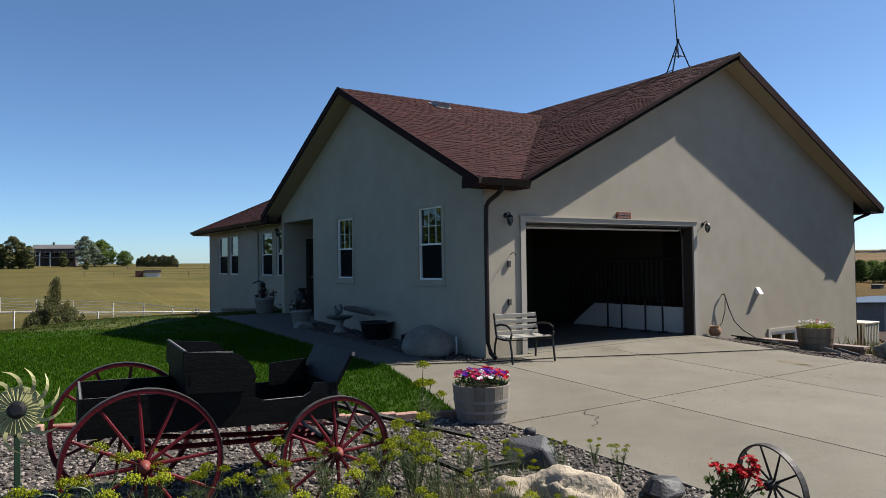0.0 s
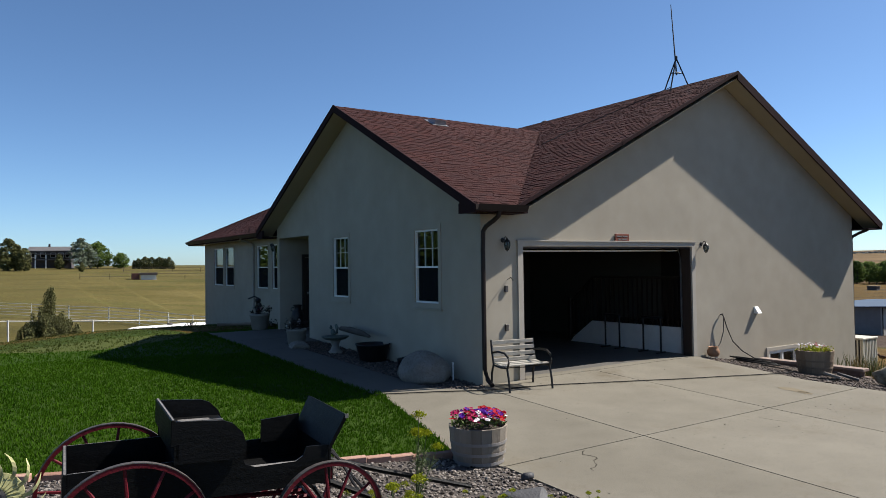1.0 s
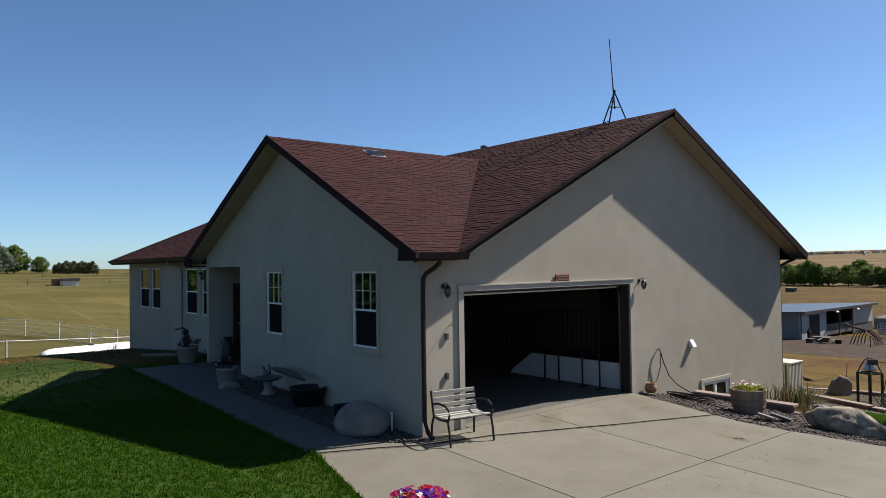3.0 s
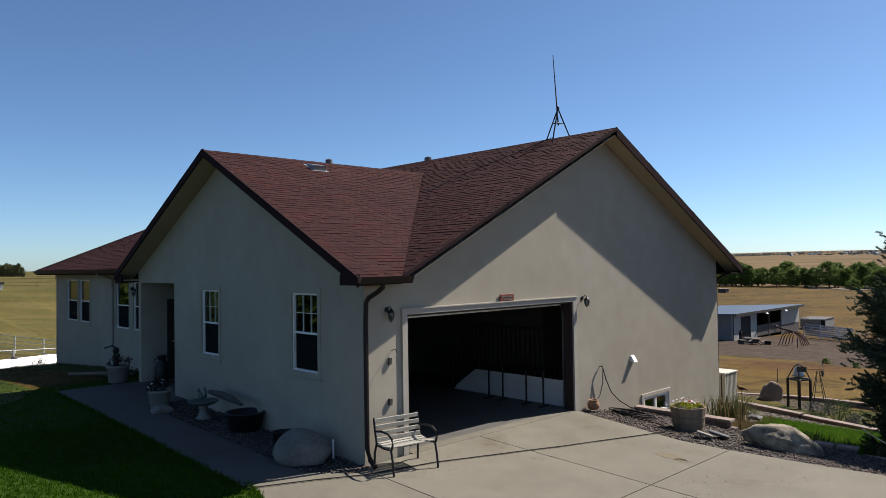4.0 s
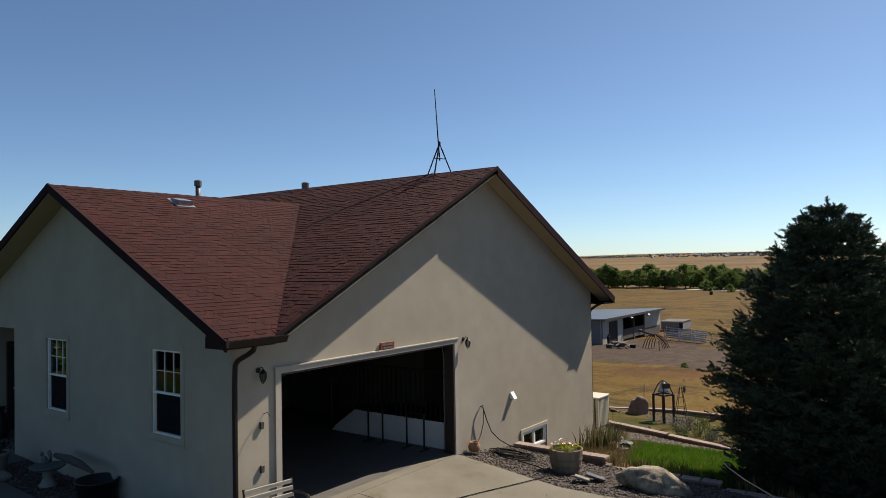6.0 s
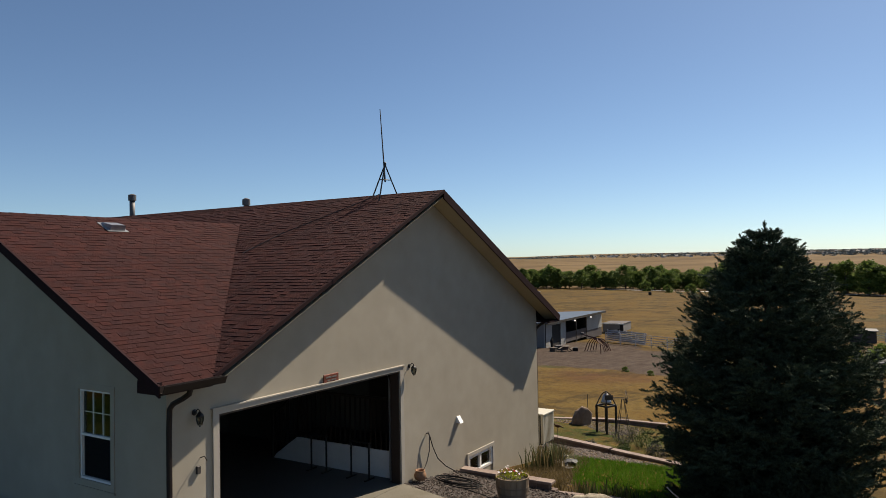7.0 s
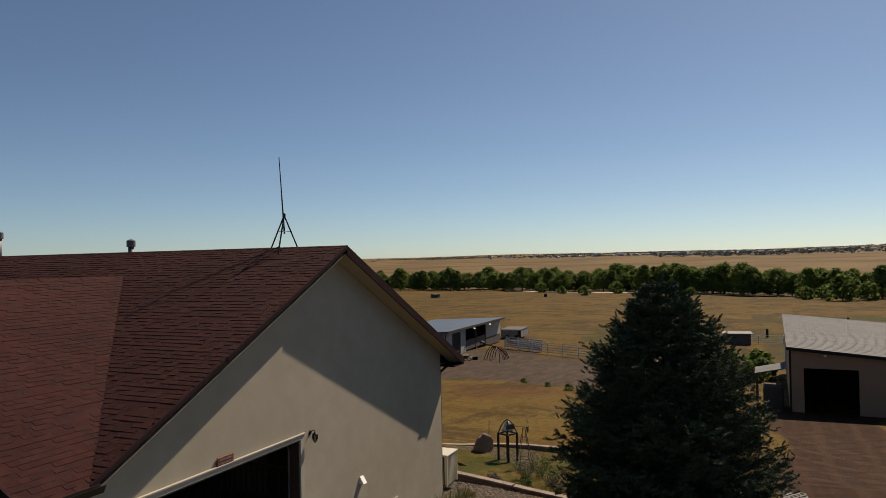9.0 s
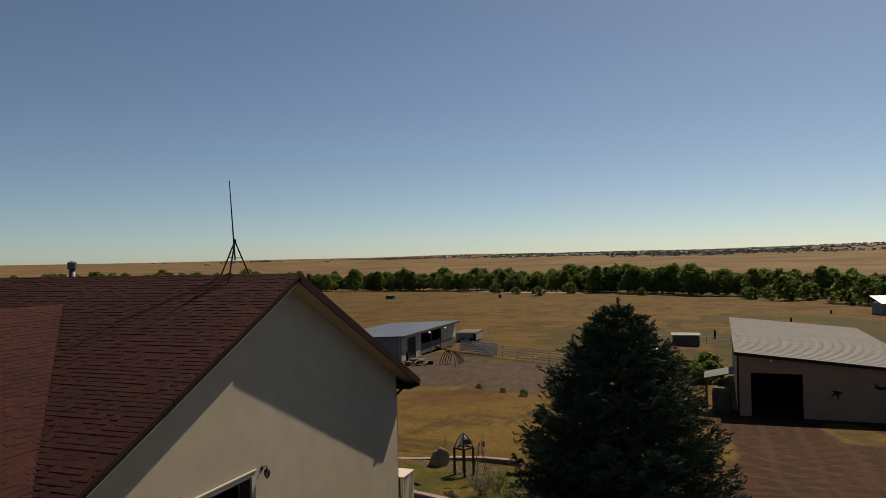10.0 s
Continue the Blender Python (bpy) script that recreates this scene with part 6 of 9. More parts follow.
# ---------------------------------------------------------------- bench by the corner
bench = thing("garden_bench", pose(0.04, -0.20, -0.03, 0, 0, -8), "weathered slatted garden bench with black cast-iron arms", "bench")
W = 0.90
for z, y in ((0.78, 0.02), (0.68, -0.005), (0.58, -0.03), (0.485, -0.05)):
    part("back_slat", Shape().box(0.02, W - 0.02, y - 0.012, y + 0.012, z - 0.034, z + 0.034, 0.005), BENCH_SLAT, bench)
for k in range(5):
    y = -0.10 - 0.088 * k
    z = 0.41 + 0.012 * abs(k - 2)
    part("seat_slat", Shape().box(0.02, W - 0.02, y - 0.036, y + 0.036, z - 0.011, z + 0.011, 0.004), BENCH_SLAT, bench)
for x in (0.02, W - 0.02):
    s = Shape()
    s.tube([(x, 0.03, 0.0), (x, 0.02, 0.25), (x, -0.05, 0.42), (x, 0.0, 0.62), (x, 0.035, 0.83)], 0.019, 7)
    s.tube([(x, -0.58, 0.0), (x, -0.55, 0.22), (x, -0.50, 0.40)], 0.019, 7)
    s.tube([(x, -0.05, 0.40), (x, -0.28, 0.385), (x, -0.52, 0.40)], 0.017, 7)
    s.tube([(x, -0.01, 0.615), (x, -0.2, 0.65), (x, -0.42, 0.645), (x, -0.53, 0.59), (x, -0.555, 0.50), (x, -0.52, 0.41)], 0.019, 7)
    part("end_frame", s, BLACK_METAL, bench, "black cast-iron end with curved arm")
part("stretcher", Shape().tube([(0.03, -0.28, 0.375), (0.5, -0.29, 0.36), (W - 0.03, -0.28, 0.375)], 0.009, 6), BLACK_METAL, bench)

# ---------------------------------------------------------------- along the wing wall
def bed_z(y):
    return 0.03 * y - 0.02


boulder(31, (0.42, 0.50, 0.36), pose(-0.62, 0.98, bed_z(1) + 0.15, 0, 0, 20), GRANITE, "round speckled tan granite boulder by the wall", 0.18)
# dark upturned tub and a smaller bucket
tub = thing("tub", pose(-0.32, 3.5, bed_z(3.5)), "large black plastic tub beside the wall", "tub")
part("bowl", Shape().lathe([(0.22, 0.0), (0.30, 0.05), (0.36, 0.34), (0.385, 0.35), (0.385, 0.375), (0.345, 0.37), (0.28, 0.08), (0.01, 0.06)], 26), BLACK_PLASTIC, tub, smooth=True)
bk = thing("bucket", pose(-0.30, 2.15, bed_z(2.15)), "small black bucket behind the boulder", "bucket")
part("pail", Shape().lathe([(0.13, 0.0), (0.15, 0.02), (0.18, 0.22), (0.19, 0.23), (0.165, 0.225), (0.13, 0.03), (0.01, 0.03)], 20), BLACK_PLASTIC, bk, smooth=True)
part("bail", Shape().tube([(0.18, 0, 0.21), (0.14, -0.1, 0.27), (0, -0.16, 0.30), (-0.14, -0.1, 0.27), (-0.18, 0, 0.21)], 0.005, 5), BLACK_METAL, bk)
# bird bath with a squirrel on the rim
bb = thing("bird_bath", pose(-0.52, 4.95, bed_z(4.95)), "low stone bird bath on a short pedestal", "bird bath")
part("pedestal", Shape().lathe([(0.16, 0.0), (0.17, 0.03), (0.12, 0.07), (0.085, 0.16), (0.10, 0.26), (0.15, 0.31)], 20), CREAM_POT, bb, smooth=True)
part("basin", Shape().lathe([(0.10, 0.29), (0.24, 0.32), (0.31, 0.37), (0.32, 0.39), (0.29, 0.39), (0.20, 0.35), (0.01, 0.34)], 28), VERDIGRIS, bb, smooth=True)
sq = Shape().ball((0, 0, 0.10), 0.06, 10, 7, (0.8, 1.1, 1.3)).ball((0, -0.06, 0.20), 0.038, 10, 6).rod((0.015, -0.06, 0.225), (0.02, -0.06, 0.26), 0.012, 0.004, 6).rod((-0.015, -0.06, 0.225), (-0.02, -0.06, 0.26), 0.012, 0.004, 6)
sq.tube([(0, 0.05, 0.05), (0, 0.13, 0.10), (0, 0.14, 0.20), (0, 0.10, 0.27), (0, 0.07, 0.25)], [0.02, 0.035, 0.042, 0.034, 0.012], 9)
single("squirrel_ornament", sq, VERDIGRIS, "green bronze squirrel ornament on the bird bath", "ornament", smooth=True, m=pose(-0.52, 5.08, bed_z(5) + 0.37, 0, 0, 200))
lg = Shape().tube([(-0.05, 0.75, 0.05), (0, 0.3, 0.06), (0.02, -0.2, 0.055), (0.0, -0.75, 0.035)], [0.05, 0.075, 0.07, 0.03], 9)
single("driftwood", lg, material("driftwood", (0.045, 0.038, 0.032), (0.10, 0.086, 0.072), 0.85, grain=10, stretch=(4, 0.6, 4), bump=0.4), "long weathered driftwood branch across the bird bath", "driftwood", smooth=True, m=pose(-0.40, 4.15, bed_z(4.5) + 0.50, 2, 0, -4))
pv = Shape().rod((0, 0, 0), (0, 0, 0.30), 0.017, seg=10).rod((0, 0, 0.30), (0, 0, 0.33), 0.021, seg=10)
single("standpipe", pv, WHITE, "short white plastic cleanout pipe", "pipe", m=pose(-0.14, 0.72, bed_z(0.7)))


POT_LEAF = material("dark_purple_leaf", (0.0119, 0.0093, 0.0085), (0.034, 0.0255, 0.0204), 0.7, grain=6, bump=0, per_object=0.5, spec=0.1)


def entry_pot(x, y, z, r, h, seed, label, mat=CREAM_POT):
    p = thing("plant_pot", pose(x, y, z), label, "plant pot", "pots by the porch")
    part("pot", Shape().lathe([(r * 0.72, 0), (r * 0.78, 0.02), (r * 0.95, h * 0.85), (r, h * 0.87), (r, h), (r * 0.88, h), (r * 0.84, h * 0.9), (0.01, h * 0.88)], 28), mat, p, smooth=True)
    part("soil", Shape().lathe([(0.01, h * 0.93), (r * 0.85, h * 0.925), (r * 0.85, h * 0.90), (0.01, h * 0.9)], 20), SOIL, p)
    rr = random.Random(seed)
    q = thing("potted_flowers", pose(x, y, z + h * 0.9), "dark leafy potted flowers with a few pale blooms", "plant", "flowers by the porch")
    s = Shape()
    for _ in range(40):
        a, d = rr.uniform(0, 6.28), r * 1.1 * rr.random() ** 0.5
        leaf_cloud(s, (d * math.cos(a), d * math.sin(a), rr.uniform(0.03, 0.26)), 0.07, 7, 0.030, rr)
    part("foliage", s, POT_LEAF, q)
    s = Shape()
    flower_heads(s, [(r * rr.uniform(-1, 1), r * rr.uniform(-1, 1), rr.uniform(0.12, 0.28)) for _ in range(9)], 0.022, rr)
    part("blossoms", s, PETAL["white" if seed % 2 else "pink"], q)


entry_pot(-0.82, 6.55, 0.03 * 6.6, 0.26, 0.40, 41, "tall cream pot of dark flowers by the walk")
entry_pot(-0.42, 10.35, 0.30, 0.30, 0.46, 42, "wide cream pot of flowers by the porch")
boulder(47, (0.30, 0.26, 0.16), pose(-1.0, 6.05, bed_z(6) + 0.04), GRANITE, "flat tan stone slab beside the pot", 0.2, 5, sub=3)
# milk can on the porch and a hand pump beside the far pot
mc = thing("milk_can", pose(0.28, 9.15, 0.315) @ Matrix.Scale(1.15, 4), "old dark milk can standing on the porch", "milk can")
part("body", Shape().lathe([(0.15, 0), (0.16, 0.02), (0.16, 0.38), (0.13, 0.46), (0.085, 0.52), (0.085, 0.58), (0.12, 0.62), (0.12, 0.63), (0.01, 0.64)], 22), BLACK_METAL, mc, smooth=True)
for sgn in (-1, 1):
    part("handle", Shape().tube([(sgn * 0.12, 0, 0.47), (sgn * 0.18, 0, 0.50), (sgn * 0.17, 0, 0.56), (sgn * 0.10, 0, 0.57)], 0.01, 6), BLACK_METAL, mc)
hp = thing("hand_pump", pose(-0.42, 10.5, 0.72) @ Matrix.Scale(1.3, 4), "black cast-iron hand water pump among the flowers", "pump")
part("barrel", Shape().lathe([(0.07, 0), (0.07, 0.03), (0.045, 0.05), (0.045, 0.28), (0.065, 0.30), (0.065, 0.36), (0.03, 0.38), (0.01, 0.39)], 14), BLACK_METAL, hp, smooth=True)
part("spout", Shape().tube([(0, -0.03, 0.24), (0, -0.14, 0.25), (0, -0.18, 0.20)], 0.032, 7), BLACK_METAL, hp)
part("lever", Shape().tube([(0, -0.02, 0.38), (-0.05, 0.1, 0.42), (-0.12, 0.32, 0.36)], 0.018, 6), BLACK_METAL, hp)
JUNIPER_DARK = material("dark_evergreen_leaf", (0.0085, 0.0127, 0.0068), (0.0238, 0.0306, 0.0153), 0.8, grain=6, bump=0, per_object=0.5, spec=0.1)
for x, y, k in ((0.35, 11.4, 1.0), (0.6, 22.6, 1.5), (0.1, 23.3, 1.2), (-0.8, 23.6, 1.0), (-1.6, 23.8, 0.8)):
    sh = thing("shrub", pose(x, y, hill(x, y) - 0.05), "low dark evergreen shrub along the far wall", "shrub", "shrubs along the far wall")
    s = Shape()
    for _ in range(30):
        leaf_cloud(s, (rnd.gauss(0, 0.16 * k), rnd.gauss(0, 0.2 * k), rnd.uniform(0.03, 0.22) * k), 0.09, 9, 0.03, rnd)
    part("foliage", s, JUNIPER_DARK, sh)
    part("stem", Shape().rod((0, 0, 0), (0, 0, 0.15 * k), 0.02, 0.008, 6), DARK_WOOD, sh)
bord = Shape().tube([(-0.9, 13.0, 0.30), (-0.2, 12.2, 0.33), (0.4, 11.4, 0.33)], 0.05, 7)
single("timber_edging", bord, PLANTER_WOOD, "grey timber edging beside the walk", "edging")


# ---------------------------------------------------------------- fittings on the walls
def coach_lamp(m, label):
    c = thing("wall_lamp", m @ Matrix.Scale(0.85, 4), label, "wall lamp", "lamps beside the garage door")
    part("backplate", Shape().lathe([(0.055, 0), (0.055, 0.012), (0.03, 0.022), (0.002, 0.024)], 16, pose(0, 0, 0.08, 90, 0, 0)), BLACK_METAL, c)
    part("arm", Shape().tube([(0, -0.02, 0.08), (0, -0.09, 0.15), (0, -0.15, 0.13)], 0.009, 6), BLACK_METAL, c)
    part("cap", Shape().lathe([(0.075, 0.03), (0.06, 0.06), (0.03, 0.09), (0.012, 0.115), (0.002, 0.13)], 12, Matrix.Translation((0, -0.15, 0))), BLACK_METAL, c)
    part("glass_bowl", Shape().lathe([(0.03, -0.13), (0.055, -0.10), (0.066, -0.03), (0.062, 0.03)], 12, Matrix.Translation((0, -0.15, 0)), closed=False), GLASS, c)
    for i in range(6):
        a = 6.28318 * i / 6
        part("rib", Shape().tube([(0.068 * math.cos(a), -0.15 + 0.068 * math.sin(a), 0.03), (0.07 * math.cos(a), -0.15 + 0.07 * math.sin(a), -0.04), (0.035 * math.cos(a), -0.15 + 0.035 * math.sin(a), -0.14)], 0.005, 5), BLACK_METAL, c)
    part("finial", Shape().ball((0, -0.15, -0.15), 0.018), BLACK_METAL, c)
    return c


coach_lamp(pose(0.50, 0, 2.50), "black iron lantern wall lamp, unlit, on stucco")
coach_lamp(pose(6.28, 0, 2.45), "black iron lantern wall lamp, unlit, on stucco")
coach_lamp(pose(-0.02, 10.42, 2.73), "black iron lantern lamp, unlit, under the eave beside the porch")
# small carved sign: the wording is reduced to bars
sg = thing("house_sign", pose(3.42, -0.01, 2.55), "small red-brown wooden sign above the garage door", "sign")
part("board", Shape().box(0, 0.42, -0.03, 0.0, 0, 0.17, 0.008), RUSTY_RED, sg)
for x0_, x1_, z0_ in ((0.05, 0.20, 0.10), (0.22, 0.36, 0.10), (0.09, 0.17, 0.04), (0.19, 0.34, 0.04)):
    part("bar", Shape().box(x0_, x1_, -0.035, -0.03, z0_, z0_ + 0.028), WORN, sg)
# tap, hose, jar, vent hood, boxes on the wall
tp = thing("garden_tap", pose(6.93, 0, 0.88), "brass garden tap on the wall", "tap")
part("body", Shape().rod((0, 0, 0), (0, -0.08, 0), 0.012).rod((0, -0.07, 0.0), (0, -0.09, -0.05), 0.014), RIM_GREY, tp)
part("handle", Shape().lathe([(0.03, 0), (0.03, 0.008), (0.005, 0.01)], 10, pose(0, -0.06, 0.03)), RIM_GREY, tp)
hz = lambda x, y: drive_z(x, y) + 0.016
hose_pts = [(6.93, -0.09, 0.84), (6.90, -0.10, 0.5), (6.78, -0.10, 0.25), (6.55, -0.11, 0.05)]
single("garden_hose", Shape().tube(hose_pts, 0.011, 6), RIM_GREY, "short hose hanging from the garden tap into the jar", "hose")
single("garden_hose", Shape().tube([(6.93, -0.09, 0.84), (7.05, -0.10, 0.55), (7.22, -0.12, 0.25), (7.45, -0.2, 0.02), (7.7, -0.35, -0.16), (7.9, -0.5, -0.2)], 0.012, 6), HOSE, "black hose hanging from the garden tap", "hose")
long_hose = [(-2.01, 0.27), (-1.06, -0.09), (-0.28, -0.44), (0.95, -0.68), (1.74, -0.96), (2.72, -1.30), (3.4, -1.55), (4.15, -1.78), (4.93, -2.04), (5.67, -2.29), (6.1, -2.2), (6.45, -1.8), (6.6, -1.2)]
single("garden_hose", Shape().tube([(x, y, (hz(x, y) if x < 5.4 else hill(x, y) + 0.02)) for x, y in long_hose], 0.010, 6), HOSE, "long black hose lying across the driveway", "hose")
coil = []
for i in range(120):
    a = i * 0.31
    r = 0.34 + 0.12 * math.sin(i * 0.37)
    x, y = 6.95 + 0.9 * r * math.cos(a) + 0.15 * math.sin(i * 0.09), -0.85 + 1.25 * r * math.sin(a)
    coil.append((x, y, hill(x, y) + 0.02 + 0.0006 * i))
single("hose_coil", Shape().tube(coil, 0.012, 5), HOSE, "loosely coiled black hose on the gravel", "hose")
jr = thing("clay_jar", pose(6.42, -0.16, -0.03), "small terracotta jar at the wall", "jar")
part("body", Shape().lathe([(0.09, 0), (0.13, 0.05), (0.14, 0.12), (0.11, 0.18), (0.10, 0.20), (0.115, 0.22), (0.095, 0.22), (0.09, 0.17), (0.01, 0.1)], 20), TERRACOTTA, jr, smooth=True)
vh = thing("vent_hood", pose(8.36, 0, 0.84), "small white dryer vent hood on the wall", "vent")
part("hood", Shape().add([(-0.075, 0, 0.16), (0.075, 0, 0.16), (0.075, -0.02, 0.16), (-0.075, -0.02, 0.16), (-0.075, -0.12, 0.0), (0.075, -0.12, 0.0), (0.075, 0, 0.0), (-0.075, 0, 0.0)], [(0, 1, 2, 3), (3, 2, 5, 4), (0, 3, 4, 7), (1, 6, 5, 2), (4, 5, 6, 7)]), WHITE, vh)
for z in (1.62, 0.92):
    ou = thing("outlet_box", pose(0.55, 0, z), "small grey outdoor box on the wall", "outlet box", "boxes by the corner")
    part("cover", Shape().box(-0.035, 0.035, -0.04, 0.0, 0, 0.12, 0.006), RIM_GREY, ou)
hook = thing("wall_hook", pose(0.60, 0, 1.75), "iron hook on the wall", "hook")
part("bracket", Shape().tube([(0, 0, 0.1), (0, -0.10, 0.14), (0, -0.16, 0.08)], 0.007, 5), BLACK_METAL, hook)

# ---------------------------------------------------------------- roof fittings
ant = thing("antenna_mast", pose(7.22, 1.28, 6.47), "thin antenna mast on a black tripod straddling the ridge", "antenna")
part("mast", Shape().rod((0, 0, 0.35), (-0.06, 0.08, 2.15), 0.020, 0.010, 8), RIM_GREY, ant)
for dx, dy, dz in ((-0.42, -0.12, -0.17), (0.38, -0.18, -0.15), (0.02, 0.40, 0.02)):
    part("tripod_leg", Shape().tube([(0, 0, 0.78), (dx, dy, dz)], 0.018, 6), BLACK_METAL, ant)
part("brace", Shape().tube([(-0.17, -0.05, 0.40), (0.15, -0.07, 0.40), (0.01, 0.16, 0.42), (-0.17, -0.05, 0.40)], 0.010, 5), BLACK_METAL, ant)
part("collar", Shape().lathe([(0.035, 0.72), (0.035, 0.82), (0.012, 0.84)], 10), BLACK_METAL, ant)
wire = Shape().tube([(7.1, 1.35, 6.52), (6.4, 1.9, roof_main(6.4, 0) + 0.03), (5.2, 2.8, roof_main(5.2, 0) + 0.03), (4.3, 3.1, roof_main(4.3, 0) + 0.03)], 0.010, 5)
single("antenna_cable", wire, BLACK_PLASTIC, "black antenna cable lying down the roof slope", "cable")


FLUE = material("dull_flue_metal", (0.0723, 0.0723, 0.0748), (0.1445, 0.1445, 0.1487), 0.55, metal=0.4, grain=6, bump=0.05)


def flue(m, r, h, label):
    f = thing("flue_pipe", m, label, "flue", "flues on the roof")
    part("pipe", Shape().lathe([(r, -0.25), (r, h), (r * 0.9, h)], 16), FLUE, f, smooth=True)
    part("cap", Shape().lathe([(r * 1.5, h - 0.02), (r * 1.5, h + 0.16), (r * 0.4, h + 0.20), (0.002, h + 0.20)], 16), FLUE, f)
    part("flashing", Shape().lathe([(r * 2.6, -0.22), (r * 1.1, -0.05), (r * 1.02, 0.03)], 16, closed=False), RIM_GREY, f)


flue(pose(8.45, 7.51, 5.81), 0.080, 0.90, "short galvanized flue with a cap behind the ridge")
flue(pose(7.45, 11.75, 6.33), 0.085, 0.72, "taller galvanized flue behind the ridge")
rv = thing("roof_vent", pose(2.10, 4.52, roof_wing(0, 4.52) + 0.01, 26.6, 0, 0) @ Matrix.Scale(0.85, 4), "low slant-back metal roof vent", "roof vent")
part("hood", Shape().add([(-0.2, -0.20, 0.0), (0.2, -0.20, 0.0), (0.2, 0.22, 0.0), (-0.2, 0.22, 0.0), (-0.19, -0.18, 0.14), (0.19, -0.18, 0.14), (0.19, 0.18, 0.05), (-0.19, 0.18, 0.05)], [(0, 1, 5, 4), (1, 2, 6, 5), (2, 3, 7, 6), (3, 0, 4, 7), (4, 5, 6, 7)]), GALV, rv)
part("flange", Shape().box(-0.27, 0.27, -0.26, 0.27, -0.002, 0.006), GALV, rv)

# ---------------------------------------------------------------- inside the garage
st_ = thing("stair_landing", pose(0, 0, 0), "white-sided wooden landing with steps inside the garage", "stairs")
part("skirt", Shape().prism([(0.45, 0.0), (4.05, 0.0), (3.95, 0.12), (3.25, 0.60), (0.45, 0.60)], 0, 0.03, Matrix(((0, 0, 1, 6.1), (1, 0, 0, 0), (0, 1, 0, 0), (0, 0, 0, 1)))), PAINT_WHITE, st_)
part("landing", Shape().box(6.13, 7.39, 0.45, 3.25, 0.56, 0.60), DARK_WOOD, st_)
for i in range(3):
    part("tread", Shape().box(6.13, 7.39, 3.25 + 0.27 * i, 3.54 + 0.27 * i, 0.41 - 0.15 * i, 0.45 - 0.15 * i), DARK_WOOD, st_)
rail = thing("balustrade", pose(0, 0, 0), "dark stained wooden balustrade along the landing", "railing")
part("handrail", Shape().tube([(6.14, 0.5, 1.75), (6.14, 3.25, 1.75), (6.14, 4.1, 1.05)], 0.04, 6), DARK_WOOD, rail)
for i in range(24):
    y = 0.55 + 0.15 * i
    top_ = 1.73 if y < 3.25 else 1.73 - 0.82 * (y - 3.25)
    bot_ = 0.6 if y < 3.25 else max(0.12, 0.6 - 0.56 * (y - 3.25))
    part("baluster", Shape().box(6.125, 6.155, y - 0.015, y + 0.015, bot_, top_), DARK_WOOD, rail)
part("newel_post", Shape().box(6.09, 6.19, 4.05, 4.15, 0, 1.2, 0.01), DARK_WOOD, rail)
dr = thing("inner_door", pose(7.385, 1.1, 0.6), "dark door from the landing into the house", "door")
part("leaf", Shape().box(-0.03, 0.0, 0, 0.9, 0, 2.1, 0.005), BROWN_DOOR, dr)
part("knob", Shape().ball((-0.07, 0.1, 0.95), 0.03), GALV, dr)
for y0_, L_ in ((0.75, 0.55), (2.0, 0.5)):
    tb = thing("work_stand", pose(5.72, y0_, 0.004), "black metal stand in front of the landing", "stand", "stands in the garage")
    part("top", Shape().box(0, 0.10, 0, L_, 0.80, 0.84, 0.006), BLACK_METAL, tb)
    for x in (0.05,):
        for y in (0.02, L_ - 0.02):
            part("leg", Shape().rod((x, y, 0), (x, y, 0.80), 0.022), BLACK_METAL, tb)
            part("foot", Shape().box(x - 0.16, x + 0.16, y - 0.02, y + 0.02, 0, 0.03), BLACK_METAL, tb)
cv = rock(61, (0.55, 0.75, 0.85), 0.25, 3, 0.95)
single("covered_machine", cv, BLACK_PLASTIC, "machine under a black cover at the back of the garage", "machine", smooth=True, m=pose(2.6, 5.9, 0.8))
bx2 = thing("storage_box", pose(5.3, 6.1, 0.003), "brown cardboard storage box against the back wall", "box")
part("carton", Shape().box(0, 0.6, 0, 0.5, 0, 0.5, 0.01), PLANTER_WOOD, bx2)
part("lid", Shape().box(-0.02, 0.62, -0.02, 0.52, 0.5, 0.56, 0.008), PLANTER_WOOD, bx2)

# ---------------------------------------------------------------- east bed
BARK_BAND = material("brown_band", (0.119, 0.085, 0.0561), (0.1955, 0.1445, 0.102), 0.8, grain=9, bump=0.15)
half_barrel("tub_planter", pose(6.72, -2.30, hill(6.72, -2.30) - 0.03), 0.36, 0.285, 0.52, "weathered brown wooden tub of low flowers", material("brown_tub_staves", (0.1318, 0.0918, 0.0578), (0.2465, 0.1827, 0.1232), 0.85, grain=7, coarse=2, stretch=(3, 3, 0.4), bump=0.3, per_object=0.3), BARK_BAND)
a, b = 0.26, 0.26
pf = thing("planter_flowers", pose(6.72, -2.30, hill(6.72, -2.30) + 0.46), "low yellow-green flowers with white blooms in the tub", "flowers")
s = Shape()
for _ in range(40):
    leaf_cloud(s, (rnd.uniform(-a, a), rnd.uniform(-b, b), rnd.uniform(0.02, 0.10)), 0.06, 9, 0.022, rnd)
part("foliage", s, UMBEL, pf)
s = Shape()
flower_heads(s, [(rnd.uniform(-a, a), rnd.uniform(-b, b), rnd.uniform(0.10, 0.16)) for _ in range(22)], 0.022, rnd)
part("blossoms", s, PETAL["white"], pf, "white blossoms")
s = Shape()
flower_heads(s, [(rnd.uniform(-a, a), rnd.uniform(-b, b), rnd.uniform(0.10, 0.17)) for _ in range(9)], 0.022, rnd)
part("blossoms", s, PETAL["red"], pf, "red blossoms")
